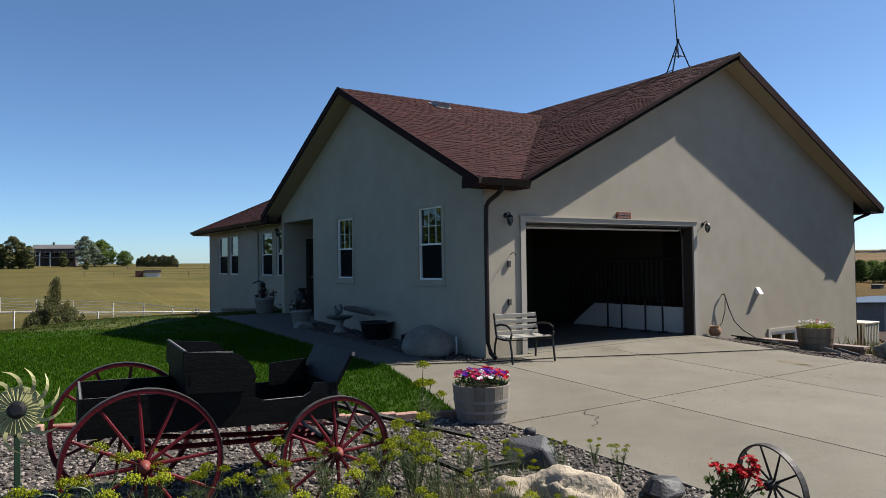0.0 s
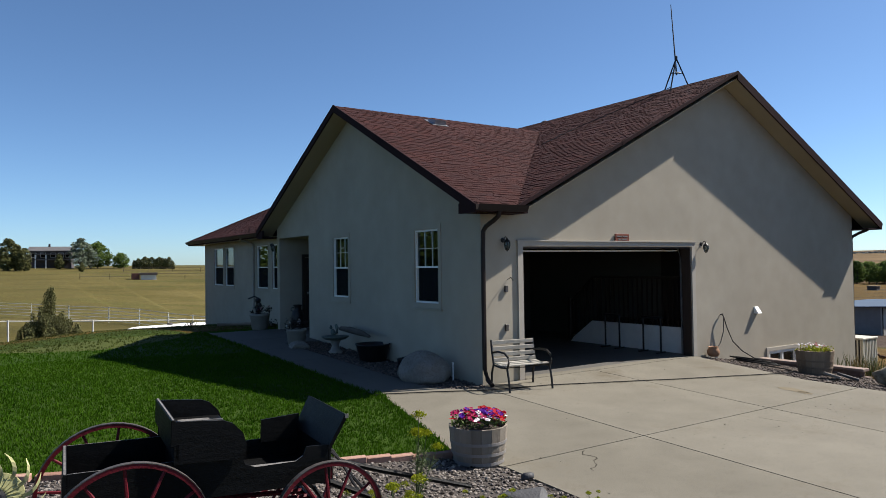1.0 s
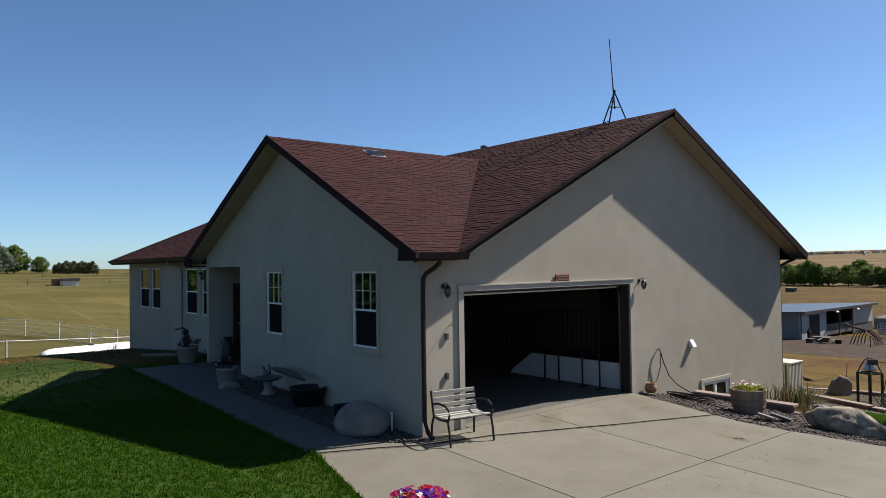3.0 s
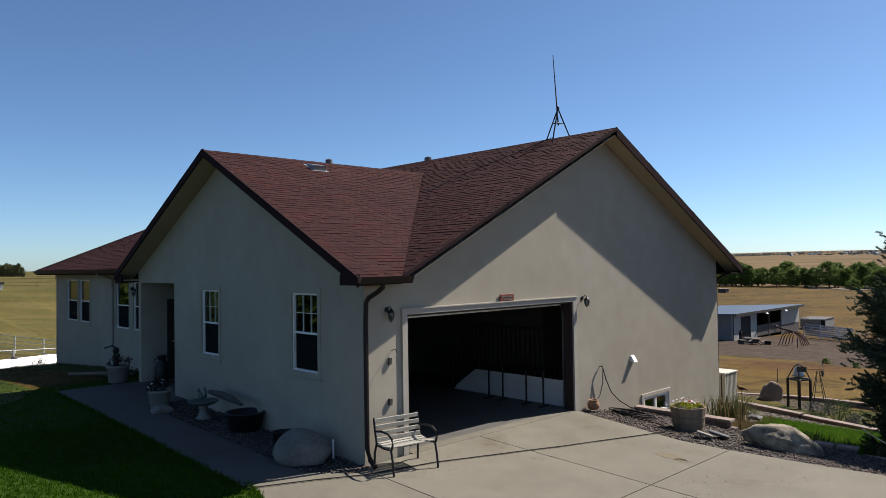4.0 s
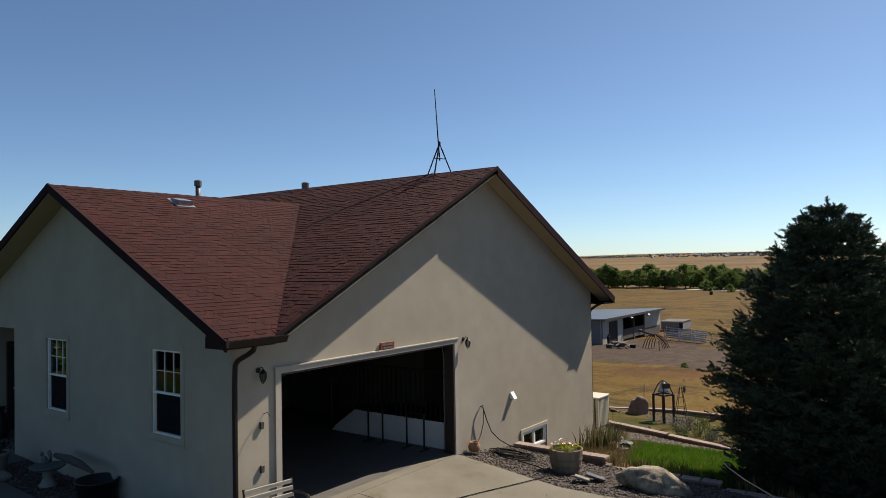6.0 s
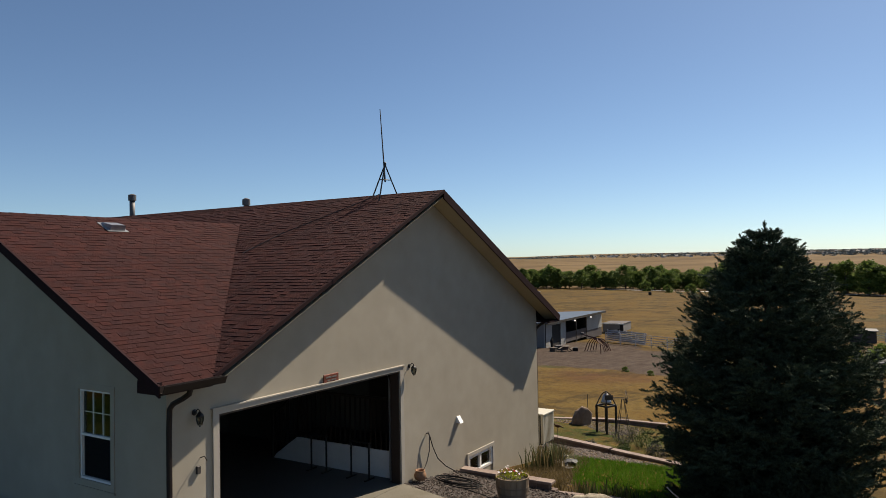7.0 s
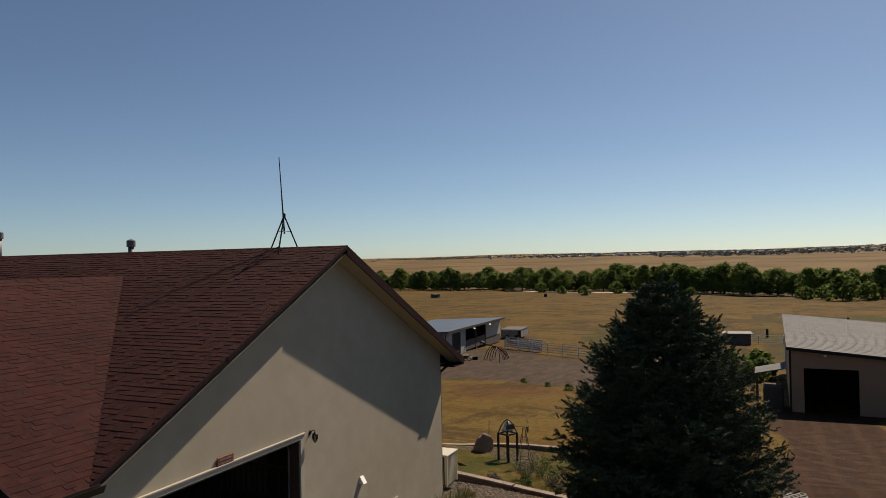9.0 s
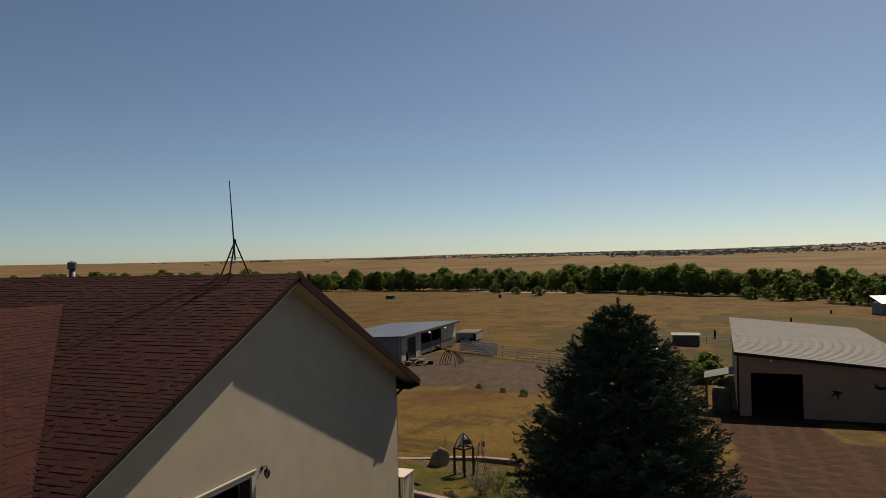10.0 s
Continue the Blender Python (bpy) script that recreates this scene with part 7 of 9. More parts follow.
boulder(53, (0.33, 0.62, 0.33), pose(6.76, -4.16, hill(6.76, -4.16) + 0.13, 8, 0, 24), LICHEN_ROCK, "long pale lichen-spotted boulder on the gravel", 0.25)
for x, y, k, mt, lb in ((6.10, -2.95, 0.14, GRANITE, "broken grey paving piece"), (6.50, -3.05, 0.18, DARK_ROCK, "flat grey flagstone piece")):
    single("stone_piece", Shape().box(-k, k, -k * 1.05, k * 1.05, 0, 0.05, 0.008), mt, lb + " leaning on the gravel", "stone", m=pose(x, y, hill(x, y) + 0.04, 16, 8, 25))
ac = thing("air_conditioner", pose(15.1, 0.72, -1.36) @ Matrix.Scale(1.08, 4), "tan metal air-conditioning unit beside the east wall", "air conditioner")
part("core", Shape().box(0.03, 0.77, 0.03, 0.77, 0.0, 0.92), BLACK_PLASTIC, ac, "dark coil behind the louvres")
for i in range(9):
    part("louvre", Shape().box(0.035 + 0.09 * i, 0.078 + 0.09 * i, -0.012, 0.03, 0.05, 0.92, 0.004), AC_TAN, ac)
    part("louvre", Shape().box(-0.012, 0.03, 0.035 + 0.09 * i, 0.078 + 0.09 * i, 0.05, 0.92, 0.004), AC_TAN, ac)
for x in (-0.01, 0.77):
    for y in (-0.01, 0.77):
        part("corner_post", Shape().box(x, x + 0.04, y, y + 0.04, 0.0, 0.92, 0.004), AC_TAN, ac)
part("lid", Shape().box(-0.03, 0.83, -0.03, 0.83, 0.92, 0.97, 0.01), AC_TAN, ac)


def iris_clump(x, y, n, high, label, mat=IRIS_LEAF, spread_r=0.25):
    c = thing("iris_clump", pose(x, y, hill(x, y) - 0.03), label, "plant", "iris clumps below the wall")
    s = Shape()
    for _ in range(n):
        a, r = rnd.uniform(0, 6.28), spread_r * rnd.random() ** 0.5
        b0 = Vector((r * math.cos(a), r * math.sin(a), 0))
        h = high * rnd.uniform(0.6, 1.15)
        t = Vector((rnd.gauss(0, 0.16), rnd.gauss(0, 0.16), 0)) * h
        w = Vector((math.cos(a * 3), math.sin(a * 3), 0)) * 0.014
        s.add([b0 - w, b0 + w, b0 + t * 0.4 + w * 0.9 + Vector((0, 0, h * 0.6)), b0 + t * 0.4 - w * 0.9 + Vector((0, 0, h * 0.6)), b0 + t + Vector((0, 0, h))], [(0, 1, 2, 3), (3, 2, 4)])
    part("leaves", s, mat, c)
    part("crown", Shape().ball((0, 0, 0.02), spread_r * 0.5, 8, 4, (1, 1, 0.25)), SOIL, c)


for k in range(7):
    iris_clump(11.6 + rnd.uniform(-0.3, 0.9), -0.45 - rnd.uniform(0, 0.6), 26, 0.68, "tall clump of sword-leaved irises", IRIS_LEAF if k % 3 == 0 else STRAW)
for k in range(9):
    iris_clump(9.3 + rnd.uniform(-0.4, 1.4), -1.9 - rnd.uniform(0, 1.5), 24, 0.34, "yellowing clump of irises below the block wall", STRAW if k % 2 == 0 else IRIS_LEAF)
for k in range(7):
    iris_clump(9.6 + rnd.uniform(-0.5, 0.6), -3.2 - 0.35 * k, 30, 0.42, "short row of irises along the clipped grass")
CLIPPED = [(10.46, -2.1), (14.79, -0.53), (16.12, -3.43), (12.08, -5.49), (9.72, -4.57)]
pts = [(x, y, hill(x, y) - 0.02) for x, y in scatter(CLIPPED, 5200, rnd)]
blades("green_grass", pts, rnd, 0.13, 0.010, material("bright_grass", (0.0467, 0.1148, 0.0085), (0.102, 0.204, 0.0213), 0.7, grain=3, coarse=0.6, bump=0, per_object=0.5, back=0.3, spec=0.15), "bright green irrigated grass between the garden walls", "grass", per=4)
dry_pts = [(x, y, hill(x, y) - 0.02) for x, y in scatter([(9.0, -0.4), (14.4, -0.2), (14.8, -1.0), (9.2, -2.4)], 1500, rnd)]
blades("dry_grass", dry_pts, rnd, 0.16, 0.008, STRAW, "dry ornamental grass and mulch below the house wall", "grass", per=4, lean=0.9)
for k in range(11):
    x, y = 12.35 + 0.14 * k + rnd.uniform(-0.15, 0.15), -1.05 + 0.04 * k + rnd.uniform(-0.22, 0.22)
    w_ = rnd.uniform(0.13, 0.27)
    slab_ = rock(300 + k, (w_, w_ * rnd.uniform(0.55, 0.8), 0.05), 0.35, 2)
    single("flat_stone", slab_, (GRANITE, LICHEN_ROCK, DARK_ROCK)[k % 3], "flat split stone in the heap by the iris bed", "stone", m=pose(x, y, hill(x, y) + 0.05 + 0.05 * (k % 3), rnd.uniform(-22, 22), rnd.uniform(-22, 22), rnd.uniform(0, 180)))


def yucca(x, y, high, n, mat, label, name):
    """A hemisphere of stiff narrow leaves from one crown."""
    c = thing(name, pose(x, y, hill(x, y) - 0.03), label, "plant")
    sh = Shape()
    for _ in range(n):
        a, up = rnd.uniform(0, 6.28), rnd.uniform(0.12, 1.0)
        d = Vector((math.cos(a) * math.sqrt(1 - 0.93 * up * up), math.sin(a) * math.sqrt(1 - 0.93 * up * up), up + 0.12))
        w = Vector((-math.sin(a), math.cos(a), 0)) * 0.011
        h = high * rnd.uniform(0.75, 1.1)
        sh.add([-w * 0.7, w * 0.7, d * h * 0.55 + w, d * h * 0.55 - w, d * h - Vector((0, 0, 0.05 * h))], [(0, 1, 2, 3), (3, 2, 4)])
    part("leaves", sh, mat, c)
    part("crown", Shape().ball((0, 0, 0.04), 0.1, 8, 5, (1, 1, 0.8)), SOIL, c)


YUCCA_LEAF = material("yucca_leaves", (0.060, 0.072, 0.030), (0.150, 0.160, 0.078), 0.6, grain=6, bump=0, per_object=0.7, spread=0.6, back=0.2)
yucca(13.15, -0.62, 0.74, 230, YUCCA_LEAF, "grey-green spiky yucca below the house wall", "yucca")
yucca(14.55, -0.30, 0.42, 170, STRAW, "small tuft of yellow dry grass beside the yucca", "grass_tuft")
# rusty bird on a wire by the second wall
rb = thing("metal_bird", pose(16.6, 0.84, hill(16.6, 0.84) - 0.10), "rusty sheet-metal bird ornament on a rod", "garden ornament")
part("rod", Shape().rod((0, 0, 0), (0, 0, 0.75), 0.007), RIM_GREY, rb)
part("bird", Shape().ball((0, 0, 0.80), 0.07, 10, 6, (0.6, 1.7, 0.8)).ball((0, 0.12, 0.86), 0.04).rod((0, -0.10, 0.80), (0, -0.24, 0.76), 0.03, 0.01, 6), material("rust", (0.051, 0.0213, 0.0119), (0.1105, 0.0467, 0.0255), 0.8, grain=12), rb)
wh = [(8.75, -4.98), (8.5, -5.15), (7.95, -5.58), (7.6, -5.93), (7.4, -6.15), (6.9, -6.6), (6.36, -6.92), (5.9, -7.2)]
single("garden_hose", Shape().tube([(x, y, max(hill(x, y) + 0.03, -0.10 - 0.02 * i)) for i, (x, y) in enumerate(wh)], 0.013, 6), GALV, "pale hose lying over the lower garden wall", "hose")

# lowest bed: standing stone, bell frame, small windmill
boulder(71, (0.50, 0.46, 0.66), pose(25.33, 3.26, hill(25.33, 3.26) + 0.22, 0, 0, 15), material("brown_boulder", (0.1105, 0.0748, 0.051), (0.2295, 0.1658, 0.1232), 0.85, grain=5, coarse=2, bump=0.5, fine=30), "brownish standing stone at the rim of the lowest bed", 0.25, 3)
single("iron_rod", Shape().tube([(0, 0, 0), (0.15, 0.05, 0.75), (0.3, 0.08, 1.35)], 0.016, 6), RIM_GREY, "thin iron rod leaning over the standing stone", "rod", m=pose(25.55, 3.09, hill(25.55, 3.09)))
bf = thing("bell_frame", pose(24.02, 1.62, hill(24.02, 1.62) - 0.02, 0, 0, 66), "black square post frame with a bell under iron arches", "bell frame")
for x in (-0.30, 0.30):
    for y in (-0.30, 0.30):
        part("post", Shape().box(x - 0.042, x + 0.042, y - 0.042, y + 0.042, 0, 1.25, 0.008), BLACK_METAL, bf)
part("top_rail", Shape().ring(0.37, 0.46, 0.07, 4, pose(0, 0, 1.24, 0, 0, 45)), BLACK_METAL, bf)
for sgn in (0, 1):
    q = [((-0.3 + 0.6 * u) if sgn else -(-0.3 + 0.6 * u), -0.3 + 0.6 * u, 1.25 + 0.62 * math.sin(math.pi * u)) for u in (0, 0.15, 0.3, 0.5, 0.7, 0.85, 1)]
    part("arch", Shape().tube(q, 0.025, 6), BLACK_METAL, bf)
part("bell", Shape().lathe([(0.25, 1.36), (0.22, 1.44), (0.17, 1.54), (0.15, 1.66), (0.09, 1.76), (0.02, 1.79)], 20), GALV, bf, "bright metal bell", smooth=True)
wm = thing("garden_windmill", pose(23.04, 0.53, hill(23.04, 0.53) - 0.02, 0, 0, 30) @ Matrix.Scale(1.2, 4), "small weathered garden windmill on a lattice tower", "windmill")
for x in (-1, 1):
    for y in (-1, 1):
        part("tower_leg", Shape().rod((0.26 * x, 0.26 * y, 0), (0.03 * x, 0.03 * y, 1.45), 0.014, 0.010, 6), RIM_GREY, wm)
for z, r in ((0.35, 0.205), (0.75, 0.14), (1.1, 0.087)):
    part("crosspiece", Shape().tube([(r, r, z), (-r, r, z), (-r, -r, z), (r, -r, z), (r, r, z)], 0.008, 5), RIM_GREY, wm)
for i in range(10):
    a = 0.628 * i
    part("vane", Shape().add([(0.04 * math.cos(a), -0.12, 1.5 + 0.04 * math.sin(a)), (0.24 * math.cos(a - 0.15), -0.14, 1.5 + 0.24 * math.sin(a - 0.15)), (0.24 * math.cos(a + 0.15), -0.10, 1.5 + 0.24 * math.sin(a + 0.15))], [(0, 1, 2)]), RIM_GREY, wm)
part("tail", Shape().rod((0, -0.1, 1.5), (0, 0.45, 1.5), 0.010).box(-0.004, 0.004, 0.35, 0.65, 1.40, 1.58), RIM_GREY, wm)

pebbles("pebbles", [(25, 5.82), (25.66, 4.73), (26.31, 2.98), (26.53, 1.67), (25.88, 0.37), (24.35, 0.37), (23.48, 1.24), (24.9, 2.98)], 1500, 0.045, 15, LAVA, "grey gravel round the bell frame")
pebbles("pebbles", [(9.2, -0.3), (14.6, -0.2), (15.0, -1.2), (12.6, -1.6), (10.0, -2.6), (9.0, -2.4)], 2600, 0.035, 16, LAVA, "grey mulch and gravel below the house wall")
pebbles("pebbles", [(13.7, 0.5), (17.5, 1.9), (16.75, -0.85), (14.9, -0.62), (14.0, -0.9)], 1900, 0.045, 17, LAVA, "grey gravel before the second block wall")
pebbles("pebbles", [(16.75, -0.85), (16.15, -3.4), (15.85, -3.3), (15.6, -2.0), (14.9, -0.62)], 900, 0.045, 18, LAVA, "strip of grey gravel beside the clipped grass")
pebbles("pebbles", [(17.6, 2.0), (18.2, 2.1), (17.5, -0.9), (17.2, -0.9)], 300, 0.05, 19, LAVA, "grey gravel behind the second block wall")
SAGE = material("grey_purple_shrub", (0.0467, 0.0493, 0.0425), (0.1275, 0.119, 0.1232), 0.8, grain=5, bump=0, per_object=0.7, back=0.2)
for x, y, k, mt, lb in ((20.86, -0.18, 0.75, SAGE, "grey-purple flowering sage shrub in the lowest bed"), (20.43, -1.27, 0.8, LEAF, "leafy green perennial in the lowest bed"), (21.73, -0.51, 0.85, LEAF, "leafy green perennial in the lowest bed"), (19.55, -1.81, 0.6, SAGE, "grey-purple flowering sage shrub in the lowest bed"), (19.34, 0.58, 0.4, SAGE, "low grey sage in the lowest bed"), (21.52, -2.03, 0.9, LEAF, "leafy green perennial in the lowest bed"), (19.01, -0.72, 0.5, LEAF, "leafy green perennial in the lowest bed")):
    sh = thing("perennial_shrub", pose(x, y, hill(x, y) - 0.03), lb, "shrub", "perennials in the lowest bed")
    st, lf = Shape(), Shape()
    for _ in range(26):
        a_, r_ = rnd.uniform(0, 6.28), k * rnd.random() ** 0.5
        top = Vector((r_ * math.cos(a_) * 0.75, r_ * math.sin(a_) * 0.75, k * rnd.uniform(0.45, 1.1)))
        st.tube([(0.2 * top.x, 0.2 * top.y, 0), top * 0.6, top], [0.008, 0.006, 0.003], 4)
        leaf_cloud(lf, tuple(top * 0.85), 0.15 * k + 0.04, 22, 0.030, rnd, 1.3)
    part("stalk", st, FROND, sh)
    part("foliage", lf, mt, sh)
for k in range(12):
    iris_clump(9.0 + rnd.uniform(-0.2, 1.0), -5.2 - 0.32 * k, 26, 0.42, "brown-green spiky clump below the spruce", STRAW if k % 3 == 0 else IRIS_LEAF)

# ---------------------------------------------------------------- trees
BARK = material("bark", (0.0382, 0.0289, 0.0221), (0.0935, 0.0748, 0.0578), 0.9, grain=9, stretch=(1, 1, 0.3), bump=0.5)
SPRUCE = material("spruce_needles", (0.0162, 0.0266, 0.0169), (0.0702, 0.1022, 0.0598), 0.8, spec=0.12, grain=2, coarse=0.6, bump=0.0, per_object=0.6, spread=0.7)
COTTON = material("cottonwood_leaves", (0.052, 0.090, 0.021), (0.150, 0.205, 0.052), 0.6, grain=0.6, coarse=0.12, bump=0.0, per_object=0.9, spread=0.7, back=0.42)
SILVER = material("silver_leaves", (0.102, 0.1275, 0.085), (0.1955, 0.2295, 0.17), 0.6, grain=1.2, coarse=0.3, bump=0.0, per_object=0.8, spread=0.7, back=0.2)
JUNIPER = material("juniper_needles", (0.034, 0.043, 0.010), (0.125, 0.122, 0.030), 0.7, grain=1.5, coarse=0.5, bump=0.0, per_object=0.8, spread=0.7)


SPRUCE_FORM = [(0, 0.03), (0.4, 0.28), (0.8, 0.62), (1.2, 0.98), (1.7, 1.42), (2.4, 1.98), (3.3, 2.50), (4.5, 2.78), (5.6, 2.85), (7.1, 2.8)]     # reach by the depth below the tip


def spruce(name, x, y, high, width, seed, label):
    """A conifer: whorls of boughs with side twigs, each set with sprigs of needles, tips turned up."""
    rnd = random.Random(seed)
    t = thing(name, pose(x, y, hill(x, y) - 0.05), label, "tree")
    part("trunk", Shape().tube([(0, 0, 0), (0.02, 0.01, high * 0.4), (0, 0, high * 0.97)], [high * 0.022, high * 0.014, 0.012], 9), BARK, t)
    sv, sf_ = [], []
    for i in range(16):                      # one sprig along +x, needles standing out all round
        u = i / 15
        a = 2.4 * i
        d = Vector((0.7, 0.85 * math.cos(a), 0.85 * math.sin(a))).normalized() * (0.058 - 0.012 * u)
        p = Vector((0.135 * u, 0, 0))
        b = d.cross(Vector((0.1, 0.3, 0.9))).normalized() * 0.0125
        k = len(sv)
        sv += [p - b, p + b, p + d]
        sf_.append((k, k + 1, k + 2))
    sv = np.array([tuple(v) for v in sv])
    sf_ = np.array(sf_)
    allv, allf, boughs = [], [], Shape()
    count = 0

    def put(p, yaw, tilt, k):
        nonlocal count
        m = (Euler((0, tilt, yaw), "XYZ").to_matrix() @ Euler((rnd.uniform(0, 6.28), 0, 0)).to_matrix())
        r = np.array([list(row) for row in m])
        allv.append((sv * k) @ r.T + np.array(tuple(p)))
        allf.append(sf_ + count)
        count += len(sv)

    def along(pts, w):
        n_ = len(pts) - 1
        q = min(n_ - 1, int(w * n_))
        return pts[q] + (pts[q + 1] - pts[q]) * (w * n_ - q)
    levels = int(high / 0.30)
    for lv in range(levels):
        z = 0.10 + (high - 0.2) * (lv / levels)
        u = z / high
        reach = lerp_table(SPRUCE_FORM, high - z) * width / 3.0 * (0.78 + 0.30 * rnd.random())
        n = max(7, int(19 - 8 * u))
        for k in range(n):
            a = 6.28318 * (k + rnd.uniform(-0.4, 0.4)) / n + lv * 1.7
            L = reach * rnd.choice((rnd.uniform(0.65, 0.95), rnd.uniform(0.9, 1.06)))
            L *= 0.98 + 0.22 * noise.noise(Vector((2.1 * math.cos(a), 2.1 * math.sin(a), z * 1.3 + seed)))
            droop = (-0.24 + 0.74 * u * u) * L
            pts = []
            for i in range(6):
                w = i / 5
                bend = a + 0.15 * math.sin(lv + k) * w
                pts.append(Vector((math.cos(bend) * L * w, math.sin(bend) * L * w, z + droop * w + 0.40 * L * (w * w * w - 0.55 * w))))
            boughs.tube(pts, [0.020, 0.016, 0.012, 0.009, 0.006, 0.003], 4)
            for i in range(max(4, int(L / 0.072))):
                w = 0.12 + 0.86 * (i + rnd.random()) / max(4, int(L / 0.072))
                p = along(pts, min(0.99, w))
                for side in (-1, 1):
                    put(p, a + side * rnd.uniform(0.3, 1.0), rnd.uniform(-0.55, 0.15), rnd.uniform(0.75, 1.2))
            for w in (0.30, 0.42, 0.53, 0.63, 0.73, 0.82, 0.91):
                if L < 0.5:
                    break
                for side in (-1, 1):
                    tl = 0.36 * L * (1.38 - w) * rnd.uniform(0.7, 1.25) + 0.10
                    p0 = along(pts, w)
                    ty = a + side * rnd.uniform(0.55, 0.95)
                    lift = rnd.uniform(-0.28, 0.30)
                    for q in range(max(2, int(tl / 0.075))):
                        f = (q + 0.7) / max(2, int(tl / 0.075))
                        p = p0 + Vector((math.cos(ty), math.sin(ty), lift * f)) * tl * f
                        put(p + Vector((0, 0, rnd.uniform(-0.07, 0.05))), ty + rnd.uniform(-0.9, 0.9), rnd.uniform(-0.8, 0.3), rnd.uniform(0.8, 1.25))
            for q in range(20):
                put(along(pts, rnd.uniform(0.78, 0.995)) + Vector((rnd.gauss(0, 0.05), rnd.gauss(0, 0.05), rnd.gauss(0, 0.04))), a + rnd.uniform(-1.1, 1.1), rnd.uniform(-1.05, 0.3), rnd.uniform(0.9, 1.3))
    for k in range(12):
        put((0, 0, high - 0.028 * k), k * 2.4, -1.25 + 0.05 * k, 0.8)
    part("bough_frame", boughs, BARK, t)
    me = bpy.data.meshes.new("needles")
    v = np.concatenate(allv)
    f = np.concatenate(allf)
    me.from_pydata(v.tolist(), [], f.tolist())
    part("needles", me, SPRUCE, t)
    return t


spruce("spruce_tree", 12.2, -6.6, 7.05, 3.0, 3, "tall dense dark blue-green spruce below the garden wall")


def crown_tree(seed, high, wide, trunk_h, clumps, leaf, leaves=17):
    """Meshes of a broad-leaved tree: forking trunk and a crown of leaf clumps with gaps."""
    rnd = random.Random(seed)
    tr, lv = Shape(), Shape()
    tr.tube([(0, 0, -0.3), (rnd.uniform(-0.2, 0.2), rnd.uniform(-0.2, 0.2), trunk_h), (rnd.uniform(-0.4, 0.4), rnd.uniform(-0.4, 0.4), high * 0.6)], [high * 0.030, high * 0.022, high * 0.008], 7)
    centres = []
    for k in range(clumps):
        u = rnd.random()
        z = trunk_h * 0.75 + (high - trunk_h * 0.8) * u
        prof = math.sin(math.pi * min(1, 0.18 + 0.80 * u)) ** 0.7
        a, r = rnd.uniform(0, 6.28), wide * prof * rnd.random() ** 0.45
        centres.append((r * math.cos(a), r * math.sin(a), z))
    for c in centres[:10]:
        tr.tube([(0, 0, trunk_h * rnd.uniform(0.7, 1.4)), (0.5 * c[0], 0.5 * c[1], 0.3 * trunk_h + 0.62 * c[2]), c], [high * 0.012, high * 0.008, high * 0.003], 5)
    for c in centres:
        leaf_cloud(lv, c, wide * rnd.uniform(0.16, 0.32), leaves, leaf * 1.2, rnd, 0.75, 0.0)
    return tr.mesh("trunk"), lv.mesh("crown")


def plant_tree(meshes, x, y, k, mat, label, group="", name="tree", turn=0):
    t = thing(name, pose(x, y, hill(x, y) - 0.1, 0, 0, turn) @ Matrix.Scale(k, 4), label, "tree", group)
    part("trunk", meshes[0], BARK, t)
    part("crown", meshes[1], mat, t)
    return t


rnd = random.Random(77)
COTTONS = [crown_tree(s, 15, w_, th, 150, 0.46, leaves=24) for s, w_, th in ((0, 6.4, 2.6), (1, 7.4, 3.0), (2, 5.6, 3.2), (3, 6.8, 2.4), (4, 8.0, 3.4), (5, 5.2, 2.2))]
BUSH = crown_tree(90, 5, 3.2, 0.6, 40, 0.42)
RIVER = [(180, 560), (300, 470), (390, 360), (430, 300), (443, 255), (450, 195), (466, 158), (463, 116), (440, 72), (402, 32), (385, 2), (380, -25), (362, -48), (340, -70), (330, -95), (320, -135), (310, -190)]
total = 0
for (xa, ya), (xb, yb) in zip(RIVER, RIVER[1:]):
    L = math.hypot(xb - xa, yb - ya)
    k = max(2, int(L / 6.8))
    for i in range(k):
        for row in range(3):
            if rnd.random() < 0.12:
                continue
            off = row * rnd.uniform(10, 20) + rnd.uniform(-4, 6)
            x, y = xa + (xb - xa) * (i + rnd.random()) / k + off, ya + (yb - ya) * (i + rnd.random()) / k
            clump = noise.noise(Vector((x * 0.035, y * 0.035, 11)))
            if clump < -0.55 and row < 2:
                continue
            size = (rnd.uniform(0.70, 1.05) + 0.38 * clump) * (0.95 if y > 150 else 1.02 if y > 0 else 0.90 if y > -70 else 0.82)
            plant_tree(rnd.choice(COTTONS), x, y, size, COTTON, "full green cottonwood tree in the river belt", "cottonwoods along the river", "cottonwood_tree", rnd.uniform(0, 360))
for x, y, k in ((360, 72, 1.0), (352, -30, 1.0), (326, -43, 2.1), (372, 20, 0.8), (300, -62, 2.2), (286, -66, 2.0), (338, -30, 1.1), (440, 118, 1.3), (408, 96, 0.9), (345, -38, 1.2), (330, -52, 1.5), (398, 62, 1.3)):
    plant_tree(BUSH, x, y, k, COTTON, "rounded green bush before the river belt", "bushes by the river", "bush", k * 90)
